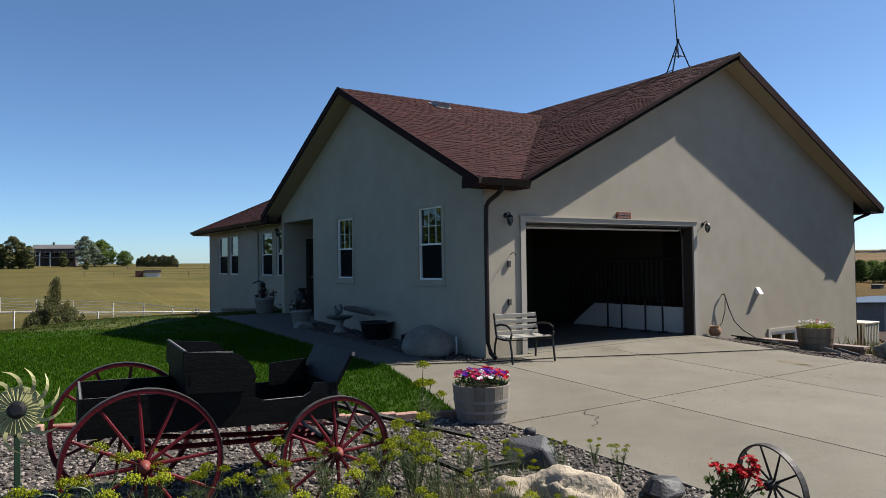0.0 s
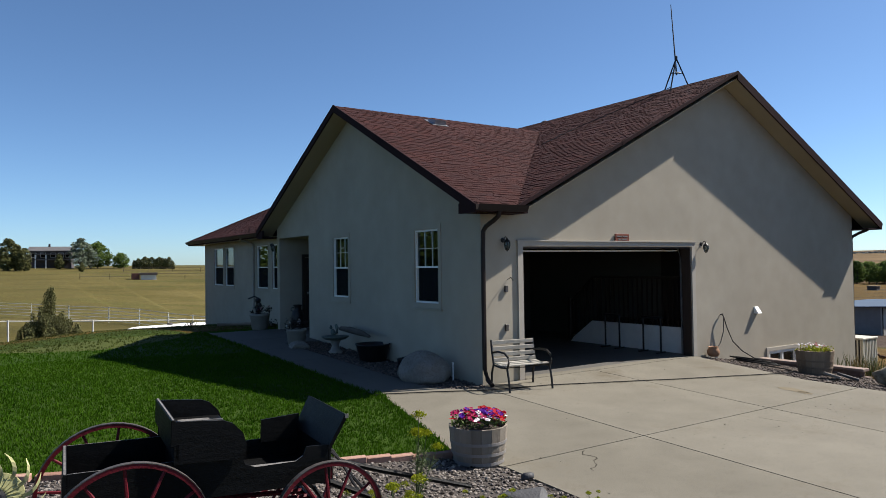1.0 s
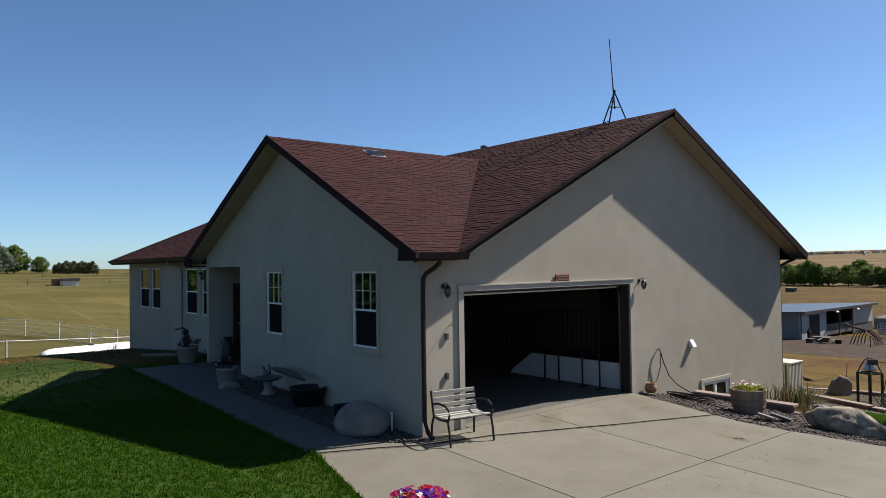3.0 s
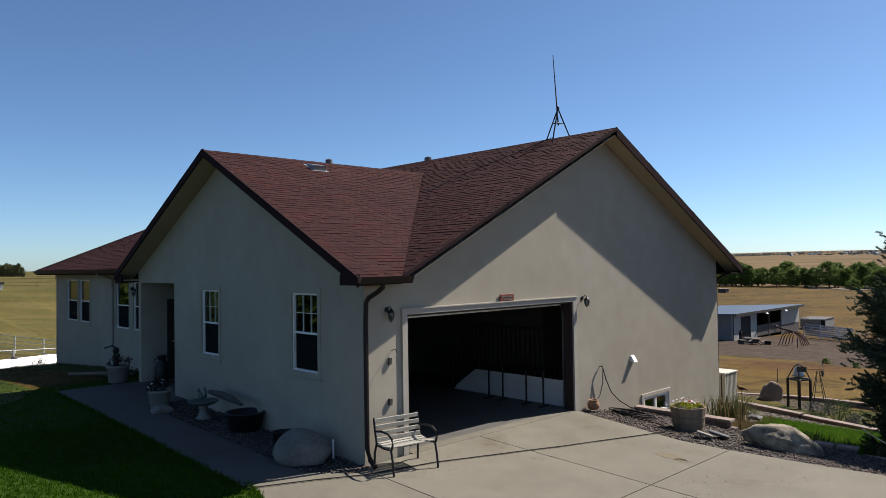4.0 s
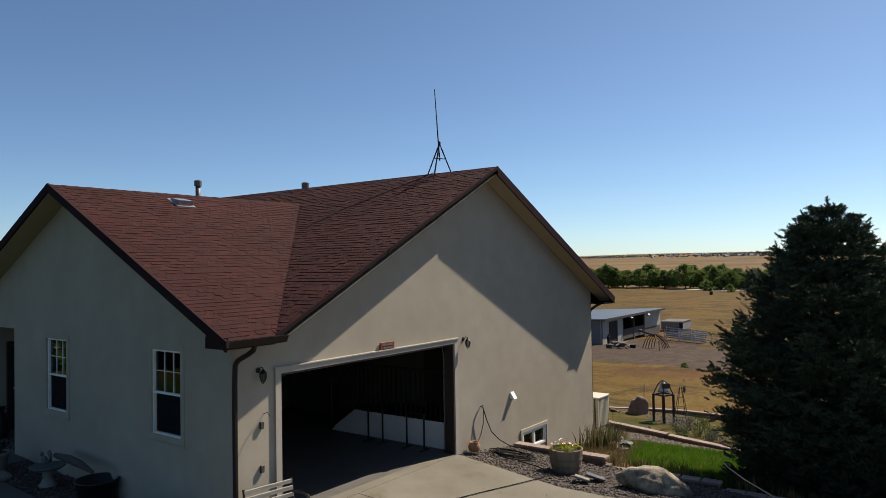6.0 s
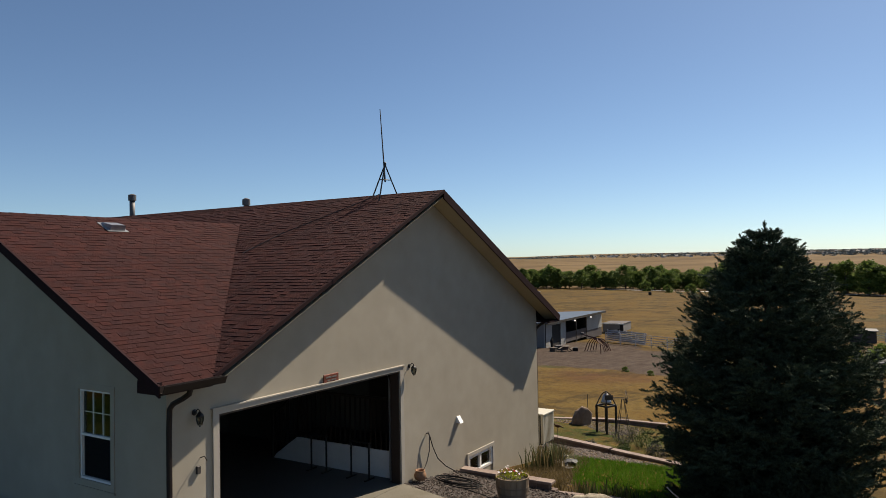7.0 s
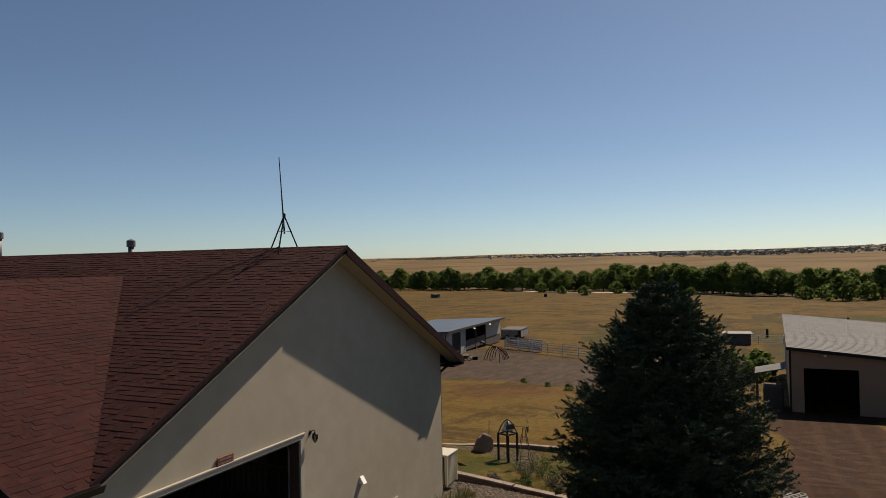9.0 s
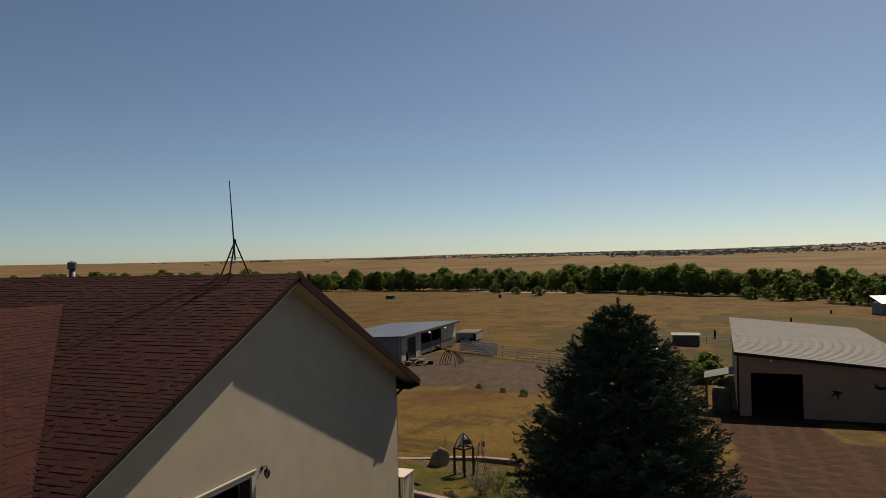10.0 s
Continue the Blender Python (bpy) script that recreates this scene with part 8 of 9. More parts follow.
# a pale gravel road strip before the belt
s = Shape()
road = [(470, 150), (452, 95), (418, 50), (396, 15), (388, -20), (372, -45), (350, -75), (336, -120)]
v = []
for x, y in road:
    v += [(x - 16, y - 4, hill(x - 16, y - 4) + 0.25), (x - 7, y + 2, hill(x - 7, y + 2) + 0.35)]
s.add(v, [(2 * i, 2 * i + 1, 2 * i + 3, 2 * i + 2) for i in range(len(road) - 1)])
single("road", s, material("pale_road", (0.42, 0.40, 0.36), (0.55, 0.53, 0.48), 0.9, grain=0.3, world_space=True), "pale gravel river road before the trees", "road", kind="structure")

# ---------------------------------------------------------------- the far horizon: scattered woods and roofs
# distance haze is put into this pale blue-grey leaf colour
HAZED_LEAF = material("hazed_leaves", (0.098, 0.118, 0.118), (0.175, 0.200, 0.196), 0.8, grain=0.05, coarse=0.01, bump=0, per_object=0.6, spec=0.1)
s = Shape()
for _ in range(5200):
    a = rnd.uniform(-0.42, 0.75)
    d = rnd.uniform(2000 if a < 0.12 else 2600, 4250)
    x, y = d * math.cos(a), d * math.sin(a)
    thick = 0.25 - 1.1 * abs(a + 0.02) + 0.9 * noise.noise(Vector((x * 0.003, y * 0.003, 9)))
    if rnd.random() > thick + 0.25:
        continue
    z = hill(x, y)
    for _ in range(3):
        leaf_cloud(s, (x + rnd.gauss(0, 16), y + rnd.gauss(0, 16), z + 2.2), 6, 8, 3.0, rnd, 0.5)
single("far_woods", s, HAZED_LEAF, "scattered trees along the distant ridge, haze put into their colour", "woods", kind="stuff")
FAR_WALL = material("far_wall", (0.45, 0.44, 0.42), (0.62, 0.60, 0.57), 0.8, grain=0.3)
FAR_ROOF = material("far_roof", (0.0595, 0.0561, 0.0561), (0.1105, 0.1062, 0.1062), 0.8, grain=0.3)
hb = Shape().box(-8, 8, -5, 5, -2, 4).mesh("wall")
hr = Shape().prism([(-5.6, 3.9), (5.6, 3.9), (0, 7.2)], -8.5, 8.5, Matrix(((0, 0, 1, 0), (1, 0, 0, 0), (0, 1, 0, 0), (0, 0, 0, 1)))).mesh("roof")
for i in range(210):
    a = rnd.gauss(-0.02, 0.21)
    d = rnd.uniform(2300, 4200)
    x, y = d * math.cos(a), d * math.sin(a)
    fh = thing("far_house", pose(x, y, hill(x, y), 0, 0, rnd.uniform(0, 180)), "tiny pale house on the distant ridge", "house", "houses on the ridge")
    part("wall", hb, FAR_WALL, fh)
    part("roof", hr, FAR_ROOF, fh)

# ---------------------------------------------------------------- outbuildings to the east
METAL_ROOF = material("ribbed_metal_roof", (0.0612, 0.0648, 0.0706), (0.1224, 0.1267, 0.1339), 0.75, spec=0.2, grain=0.6, coarse=0.25, stretch=(3.0, 0.25, 1), bump=0.05)
BLUE_ROOF = material("blue_grey_metal_roof", (0.045, 0.072, 0.115), (0.075, 0.108, 0.155), 0.75, spec=0.15, grain=0.8, coarse=0.15, bump=0.05)
TAN_METAL = material("tan_steel_wall", (0.2551, 0.1486, 0.0907), (0.3257, 0.1967, 0.1250), 0.6, grain=0.8, coarse=0.2, bump=0.05)
BARN_BOARD = material("pale_barn_board", (0.25, 0.25, 0.235), (0.34, 0.34, 0.32), 0.8, grain=1.5, coarse=0.4, bump=0.1)
WHITE_METAL = material("white_steel_wall", (0.55, 0.55, 0.54), (0.68, 0.68, 0.67), 0.6, grain=0.8, coarse=0.2, bump=0.05)
GREY_BOARD = material("grey_board_wall", (0.13, 0.128, 0.125), (0.20, 0.195, 0.19), 0.8, grain=1.5, coarse=0.4, bump=0.1)
DARK_SIDING = material("dark_timber_siding", (0.0467, 0.0382, 0.0382), (0.085, 0.0723, 0.0697), 0.8, grain=1.5, bump=0.1)
# near-black for dark things, and for the shade inside open bays
VOID = material("black_and_bay_shade", (0.0102, 0.0093, 0.0085), (0.0187, 0.017, 0.0153), 0.9, grain=2, bump=0)
RAIL_STEEL = material("pale_pipe_rail", (0.425, 0.442, 0.459), (0.561, 0.578, 0.595), 0.5, metal=0.2, grain=3, bump=0.03)
RUST_PIPE = material("rusty_red_pipe", (0.0467, 0.0153, 0.0119), (0.0935, 0.0323, 0.0238), 0.7, grain=6, bump=0.1)


def ribs(a, b, c, n, h=0.009):
    """Standing ribs on a sheet roof from edge a-b down along c."""
    a, b, c = Vector(a), Vector(b), Vector(c)
    out = []
    for i in range(n + 1):
        p = a + (b - a) * i / n
        d = (b - a).normalized() * 0.04
        out.append(Shape().add([p - d, p + d, p + d + c, p - d + c, p - d + Vector((0, 0, h)), p + d + Vector((0, 0, h)), p + d + c + Vector((0, 0, h)), p - d + c + Vector((0, 0, h))], [(4, 5, 6, 7), (0, 4, 7, 3), (1, 2, 6, 5), (0, 1, 5, 4), (2, 3, 7, 6)]))
    return out


def gable_roof(x0, x1, y0, y1, z, rise, t=0.22):
    """A closed two-sided roof, its ridge along x."""
    m_ = (y0 + y1) / 2
    v = [(x, y, h) for x in (x0, x1) for y, h in ((y0, z), (m_, z + rise), (y1, z), (y1, z - t), (m_, z + rise - t), (y0, z - t))]
    return Shape().add(v, [(0, 1, 2, 3, 4, 5)[::-1], (6, 7, 8, 9, 10, 11), (0, 6, 7, 1), (1, 7, 8, 2), (2, 8, 9, 3), (3, 9, 10, 4), (4, 10, 11, 5), (5, 11, 6, 0)])


# workshop: tan walls, one roof slope falling to the south
ws = thing("workshop", pose(55.6, -11.2, -6.25, 0, 0, -1.5), "tan steel workshop with a pale ribbed metal roof and open door", "shed")
Wd, Ln, zl, zr = 13.4, 34.0, 5.0, 3.9
part("wall", Shape().box(0, 0.25, -1.0, 0, -0.3, zl).box(0, 0.25, -4.75, -1.0, 3.55, 4.5), TAN_METAL, ws)
part("wall", Shape().add([(0, -4.75, -0.3), (0, -Wd, -0.3), (0, -Wd, zr), (0, -4.75, 4.61), (0.25, -4.75, -0.3), (0.25, -Wd, -0.3), (0.25, -Wd, zr), (0.25, -4.75, 4.61)], [(0, 1, 2, 3), (5, 4, 7, 6), (3, 2, 6, 7), (0, 3, 7, 4), (1, 5, 6, 2)]), TAN_METAL, ws)
part("wall", Shape().add([(0, -1.0, 4.5), (0, -4.75, 4.5), (0, -4.75, 4.61), (0, -1.0, 4.92)], [(0, 1, 2, 3)]), TAN_METAL, ws)
part("wall", Shape().box(0.25, Ln, -0.25, 0, -0.3, zl - 0.02), TAN_METAL, ws)
part("wall", Shape().box(0.25, Ln, -Wd, -Wd + 0.25, -0.3, zr - 0.02), TAN_METAL, ws)
part("wall", Shape().box(Ln - 0.25, Ln, -Wd + 0.25, -0.25, -0.3, zr - 0.1), TAN_METAL, ws)
# added near-black panel, standing for the unlit depth behind the door
part("interior", Shape().box(7, 7.2, -Wd + 0.3, -0.3, -0.3, 3.9), VOID, ws)
s = Shape().prism([(-0.5, 0.2), (Ln + 0.4, 0.2), (Ln + 0.4, -Wd - 0.4), (-0.5, -Wd - 0.4)][::-1], lambda x, y: zl + 0.04 + (zl - zr) / Wd * y, lambda x, y: zl + 0.16 + (zl - zr) / Wd * y)
RIBS = ribs((-0.5, 0.2, zl + 0.19), (Ln + 0.4, 0.2, zl + 0.19), (0, -Wd - 0.6, -(zl - zr) * (Wd + 0.6) / Wd), 40)
wr = part("roof", s, METAL_ROOF, ws, "pale grey ribbed metal roof")
for r_ in RIBS:
    part("rib", r_, METAL_ROOF, wr)
part("trim", Shape().prism([(-0.55, 0.22), (-0.46, 0.22), (-0.46, -Wd - 0.42), (-0.55, -Wd - 0.42)][::-1], lambda x, y: zl - 0.08 + (zl - zr) / Wd * y, lambda x, y: zl + 0.17 + (zl - zr) / Wd * y), VOID, ws, "dark eave trim")
part("corner_trim", Shape().box(-0.03, 0.0, -0.12, 0.02, -0.3, zl), VOID, ws)
part("door_header", Shape().box(-0.06, 0.0, -4.85, -0.9, 3.5, 3.62), TAN_METAL, ws)
part("lamp", Shape().box(-0.2, 0.0, -2.6, -2.4, 4.45, 4.6, 0.02), PAINT_WHITE, ws)
BIRDS = (((-0.5, 0.2), (0, 0.22), (0.55, 0.02), (0.15, -0.05), (0.1, -0.6), (-0.13, -0.1), (-0.6, -0.45), (-0.22, 0.04)),
         ((-0.62, 0.5), (-0.05, 0.0), (0.65, 0.06), (0.35, -0.2), (-0.1, -0.25), (-0.6, 0.0), (-0.3, 0.03)))
for yy, zz, bird in ((-7.1, 2.15, BIRDS[0]), (-10.0, 2.75, BIRDS[1])):
    v = [(x, yy - 0.85 * a, zz + 0.85 * b) for x in (-0.035, -0.01) for a, b in ((0.0, -0.04),) + bird]
    m_ = len(bird)
    faces = [(0, 1 + i, 1 + (i + 1) % m_) for i in range(m_)]
    faces += [(1 + i, 1 + (i + 1) % m_, m_ + 2 + (i + 1) % m_, m_ + 2 + i) for i in range(m_)]
    part("bird_silhouette", Shape().add(v, faces), VOID, ws, "dark flying goose silhouette")
lt = thing("lean_to", pose(56.2, -11.05, -6.2, 0, 0, -1.5), "small lean-to with a white metal roof beside the workshop", "shed")
part("roof", Shape().prism([(0, 0.02), (3.6, 0.02), (3.6, 2.4), (0, 2.4)], lambda x, y: 3.25 - 0.22 * y, lambda x, y: 3.33 - 0.22 * y), METAL_ROOF, lt)
for x in (0.1, 3.5):
    part("post", Shape().box(x - 0.06, x + 0.06, 2.2, 2.32, -0.3, 2.8), BARK, lt)
part("stacked_wood", Shape().box(0.5, 3.0, 0.3, 1.8, -0.2, 1.6, 0.1), BARK, lt)

# pole barn with open bays
barn = thing("pole_barn", pose(86.58, 32.07, -7.62, 0, 0, 1) @ Matrix.Scale(1.07, 4), "long pole barn with a blue-grey metal roof and open bays", "barn")
part("wall", Shape().prism([(0, 0.2), (0.2, 0.2), (0.2, 11.6), (0, 11.6)], -0.4, lambda x, y: 3.34 - 0.045 * y), GREY_BOARD, barn)
part("corner_trim", Shape().box(-0.05, 0.12, -0.05, 0.0, -0.4, 3.3), VOID, barn)
part("wall", Shape().box(0.0, 2.4, 0, 0.2, -0.4, 3.35).box(5.6, 7.6, 0, 0.2, -0.4, 3.35).box(2.4, 5.6, 0, 0.2, 2.9, 3.35), BARN_BOARD, barn)
part("door", Shape().box(2.4, 5.6, 0.1, 0.16, 0, 2.9), VOID, barn, "dark sliding door")
part("wall", Shape().box(16.4, 23.6, 0, 0.2, 0.9, 3.35), BARN_BOARD, barn)
part("wall", Shape().box(16.4, 23.6, 0.02, 0.2, -0.4, 0.9), DARK_SIDING, barn)
part("wall", Shape().box(0.2, 23.6, 11.4, 11.6, -0.4, 2.8), GREY_BOARD, barn)
part("wall", Shape().prism([(23.4, 0.2), (23.6, 0.2), (23.6, 11.4), (23.4, 11.4)], -0.4, lambda x, y: 3.34 - 0.045 * y), GREY_BOARD, barn)
# added near-black panel before the back wall, as shade in the bays
part("interior", Shape().box(7.6, 18.5, 9.0, 9.2, -0.4, 2.9), VOID, barn)
for x in (7.6, 12.0, 16.4):
    part("post", Shape().box(x - 0.12, x + 0.12, 0, 0.24, -0.4, 3.35), BARK, barn)
part("half_wall", Shape().box(7.7, 16.3, 0.06, 0.16, 0, 1.4), DARK_SIDING, barn)
s = Shape().prism([(-0.5, -0.6), (24.0, -0.6), (24.0, 12.0), (-0.5, 12.0)], lambda x, y: 3.36 - 0.045 * y, lambda x, y: 3.48 - 0.045 * y)
RIBS = ribs((-0.5, -0.6, 3.49), (24.0, -0.6, 3.49), (0, 12.6, -0.567), 32)
br = part("roof", s, BLUE_ROOF, barn)
for r_ in RIBS:
    part("rib", r_, BLUE_ROOF, br)
part("trim", Shape().box(-0.56, 24.0, -0.66, -0.6, 3.2, 3.5), VOID, barn)
for x in (9.5, 16.5):
    part("lamp", Shape().lathe([(0.35, 2.95), (0.2, 3.1), (0.02, 3.2)], 12, Matrix.Translation((x, -0.5, 0))), PAINT_WHITE, barn)
post = Shape().tube([(0, 0, 0), (0, 0, 1.1), (0.1, 0, 1.5)], [0.16, 0.22, 0.1], 8)
single("iron_ornament", post, VOID, "dark iron ornament standing by the barn wall", "ornament", m=pose(87.12, 31.32, hill(87.12, 31.32)))
# pieces of equipment in the yard
tk = thing("stock_trailer", pose(118.2, 34.6, hill(118.2, 34.6), 0, 0, -86), "low grey stock trailer with a white roof edge", "trailer")
part("body", Shape().box(0, 3.8, 0, 6.0, 0.3, 1.75, 0.05), GREY_BOARD, tk)
part("roof", Shape().box(-0.08, 3.88, -0.08, 6.08, 1.75, 1.80), DARK_SIDING, tk)
part("roof_edge", Shape().box(-0.10, 3.9, -0.12, -0.08, 1.66, 1.84), PAINT_WHITE, tk)
part("tailgate", Shape().box(3.2, 3.84, -0.04, 0.0, 0.3, 1.65), VOID, tk, "dark open end")
for x in (1.2, 3.0):
    part("wheel", Shape().lathe([(0.2, -0.12), (0.4, -0.12), (0.4, 0.12), (0.2, 0.12)], 16, pose(x, 0, 0.4, 90, 0, 0)), VOID, tk)
climb = thing("horse_exerciser", pose(86.05, 24.37, hill(86.05, 24.37)), "rusty red bent-pipe yard frame with pale top", "yard frame")
for k in range(5):
    x = -0.8 + 0.4 * k
    part("pipe", Shape().tube([(x, 1.3 - 0.25 * k, 0.05), (x, 0.9 - 0.2 * k, 1.1), (x * 0.7, 0.5 - 0.25 * k, 1.75), (x * 0.6, -0.5 - 0.12 * k, 1.55), (x * 0.8, -1.2 - 0.08 * k, 0.9), (x, -1.5 - 0.08 * k, 0.05)], 0.055, 6), RUST_PIPE, climb)
part("beam", Shape().tube([(0, 2.0, 2.25), (0, 0.9, 1.95), (0, -0.6, 1.65), (0, -1.7, 0.6)], 0.10, 6), RUST_PIPE, climb)
part("arm", Shape().tube([(0, -0.2, 1.7), (-2.6, -1.2, 1.75), (-4.9, -2.4, 1.5), (-5.1, -2.5, 0)], 0.06, 6), RUST_PIPE, climb)
part("foot", Shape().box(-5.5, -4.7, -2.6, -2.4, -0.02, 0.08, 0.01).box(-5.15, -5.05, -2.9, -2.1, -0.02, 0.08, 0.01), RUST_PIPE, climb)
part("motor", Shape().box(-0.2, 0.2, 1.7, 2.15, 2.15, 2.45, 0.06), RIM_GREY, climb, "pale motor housing")
tb = thing("picnic_table", pose(82.41, 27.26, hill(82.41, 27.26), 0, 0, 12), "weathered picnic table with clutter in the yard", "table")
part("top", Shape().box(-1.1, 1.1, -0.4, 0.4, 0.72, 0.78, 0.01), BARK, tb)
for y in (-0.75, 0.75):
    part("seat", Shape().box(-1.1, 1.1, y - 0.13, y + 0.13, 0.42, 0.47, 0.01), BARK, tb)
for x in (-0.8, 0.8):
    part("trestle", Shape().rod((x, -0.7, 0), (x, 0.2, 0.74), 0.05).rod((x, 0.7, 0), (x, -0.2, 0.74), 0.05), BARK, tb)
for x, y, k, mt in ((84.33, 29.08, 0.5, DARK_SIDING), (84.98, 28.65, 0.45, RUST_PIPE), (80.91, 28.43, 0.4, BARK), (83.91, 26.51, 0.35, VOID)):
    cr = thing("yard_crate", pose(x, y, hill(x, y), 0, 0, x * 40), "worn crate standing in the dirt yard", "crate", "clutter by the barn")
    part("crate", Shape().box(-k, k, -k, k, 0, k * 1.2, 0.04), mt, cr)
    part("lid", Shape().box(-k - 0.03, k + 0.03, -k - 0.03, k + 0.03, k * 1.2, k * 1.2 + 0.06), mt, cr)


FENCE_WHITE = material("weathered_white_pipe", (0.42, 0.42, 0.40), (0.55, 0.55, 0.52), 0.6, grain=3, bump=0.03)


def pipe_fence(name, pts, high, rails, mat, label, gap=3.0, r=0.04, pr=0.06, level=None):
    f = thing(name, Matrix.Identity(4), label, "fence")
    line, acc = [], 0
    for (xa, ya), (xb, yb) in zip(pts, pts[1:]):
        k = max(1, round(math.hypot(xb - xa, yb - ya) / gap))
        line += [(xa + (xb - xa) * i / k, ya + (yb - ya) * i / k) for i in range(k)]
    line.append(pts[-1])
    if level is None:
        tops = [hill(x, y) + high for x, y in line]
    else:
        tops = list(level) if isinstance(level, tuple) else [level] * len(line)
    for (x, y), z in zip(line, tops):
        part("post", Shape().rod((x, y, min(z - high, hill(x, y)) - 0.2), (x, y, z + 0.06), pr, seg=7), mat, f)
    for j in range(rails):
        part("rail", Shape().tube([(x, y, z - high * j / rails) for (x, y), z in zip(line, tops)], r, 5), mat, f)
    return f


pipe_fence("corral_fence", [(98.89, 27.36), (95.14, 19.34), (88.72, 8.64), (86.05, 2.75), (84.98, -7.95)], 1.7, 5, RAIL_STEEL, "pale steel pipe corral fence beside the barn")
pipe_fence("corral_fence", [(86.05, 2.75), (107.45, 0.61), (126.71, -1.53), (128.85, -25.07), (103.17, -27.21)], 1.5, 4, RAIL_STEEL, "pale steel pipe corral fence round the green paddock", 4.0)
gp = thing("stacked_panels", pose(97.82, 20.94, hill(97.82, 20.94), 0, 0, 62), "stack of blue-grey corral panels leaning on the fence", "panels")
PANEL_STEEL = material("blue_grey_steel", (0.221, 0.255, 0.306), (0.34, 0.374, 0.425), 0.5, metal=0.2, grain=2, bump=0.04)
for k in range(6):
    part("panel", Shape().box(0, 8.2, -0.06 * k, -0.06 * k + 0.04, 0.20 + 0.28 * k, 0.40 + 0.28 * k), PANEL_STEEL, gp)
for k in range(4):
    part("upright", Shape().box(2.6 * k, 2.6 * k + 0.08, 0.05, 0.11, 0, 1.95), RAIL_STEEL, gp)
sd2 = thing("loading_shed", pose(125.5, -8.2, hill(125.5, -8.2), 0, 0, 4), "low dark grey shed with a pale roof edge in the paddock", "shed")
part("wall", Shape().box(0, 0.2, 0, 4.4, -0.3, 1.9).box(3.8, 4.0, 0, 4.4, -0.3, 1.9).box(0.2, 3.8, 4.2, 4.4, -0.3, 1.9).box(0.2, 3.8, 0, 0.2, -0.3, 1.9), DARK_SIDING, sd2)
part("roof", Shape().box(-0.3, 4.3, -0.3, 4.7, 1.9, 1.98), GREY_BOARD, sd2)
trl = thing("white_trailer", pose(88, -3.2, hill(88, -3.2), 0, 0, 10), "small white utility trailer by the paddock", "trailer")
part("body", Shape().box(0, 3.6, -1.1, 1.1, 0.5, 2.9, 0.08), PAINT_WHITE, trl)
for y in (-1.1, 1.1):
    part("wheel", Shape().lathe([(0.15, -0.1), (0.35, -0.1), (0.35, 0.1), (0.15, 0.1)], 14, pose(1.8, y, 0.35, 90, 0, 0)), VOID, trl)
ssh = thing("small_shed", pose(224.7, -57.2, hill(224.7, -57.2), 0, 0, 6), "small grey shed with a white roof far out in the pasture", "shed")
part("wall", Shape().box(0, 9, -9, 0, -0.5, 3.2), GREY_BOARD, ssh)
part("roof", Shape().prism([(-0.4, 0.4), (9.4, 0.4), (9.4, -9.4), (-0.4, -9.4)][::-1], lambda x, y: 3.2 + 0.18 * x, lambda x, y: 3.4 + 0.18 * x), PAINT_WHITE, ssh)
part("door", Shape().box(-0.06, 0, -3, -1, 0, 2.4), VOID, ssh)
hut = thing("field_hut", pose(328, 143, hill(328, 143)), "low dark hut with panels in the far pasture", "shed")
part("wall", Shape().box(0, 3, -1, 3, -0.3, 1.8), DARK_SIDING, hut)
part("roof", Shape().box(-0.3, 3.3, -1.3, 3.3, 1.8, 1.95), GREY_BOARD, hut)
for x, y in ((140.6, -11), (192, -30), (230, -45), (215, -75)):
    wp = thing("fence_post", pose(x, y, hill(x, y) - 0.2), "dark timber post in the pasture", "post", "pasture posts")
    part("post", Shape().box(-0.22, 0.22, -0.22, 0.22, 0, 1.9 if x < 150 else 1.3, 0.05), VOID, wp)
bale = Shape().lathe([(0.02, -0.7), (0.9, -0.7), (0.95, 0), (0.9, 0.7), (0.02, 0.7)], 18)
single("hay_bale", bale, VOID, "single dark hay bale in the far pasture", "bale", m=pose(348, 89.8, hill(348, 89.8) + 0.9, 90, 0, 20))
for x, y, k in ((60.4, 12.2, 0.11), (58.5, 9.3, 0.11), (57.1, 6.9, 0.14), (84, -6, 0.55), (86, -9, 0.6), (80, -9.5, 0.5), (78, -8, 0.4)):
    plant_tree(BUSH, x, y, k, COTTON, "small green shrub at the yard's edge", "yard shrubs", "shrub", x * 31)
pb = thing("block_stack", pose(19.6, -9.8, hill(19.6, -9.8) - 0.03, 0, 0, 8), "dark stone pillar topped with pale pierced blocks", "blocks")
for k in range(4):
    part("stone_course", Shape().box(-0.38 + 0.01 * (k % 2), 0.38 - 0.012 * (k % 3), -0.38, 0.38 - 0.01 * (k % 2), 0.21 * k, 0.21 * k + 0.205, 0.02), DARK_SIDING, pb)
for i in range(3):
    for j in range(3):
        c = pose(-0.27 + 0.27 * i, -0.27 + 0.27 * j, 0.845)
        part("block", Shape().lathe([(0.085, 0.0), (0.132, 0.0), (0.132, 0.21), (0.085, 0.21), (0.085, 0.0)], 14, c, closed=False), GREY_BOARD, pb, "pale grey pierced block")

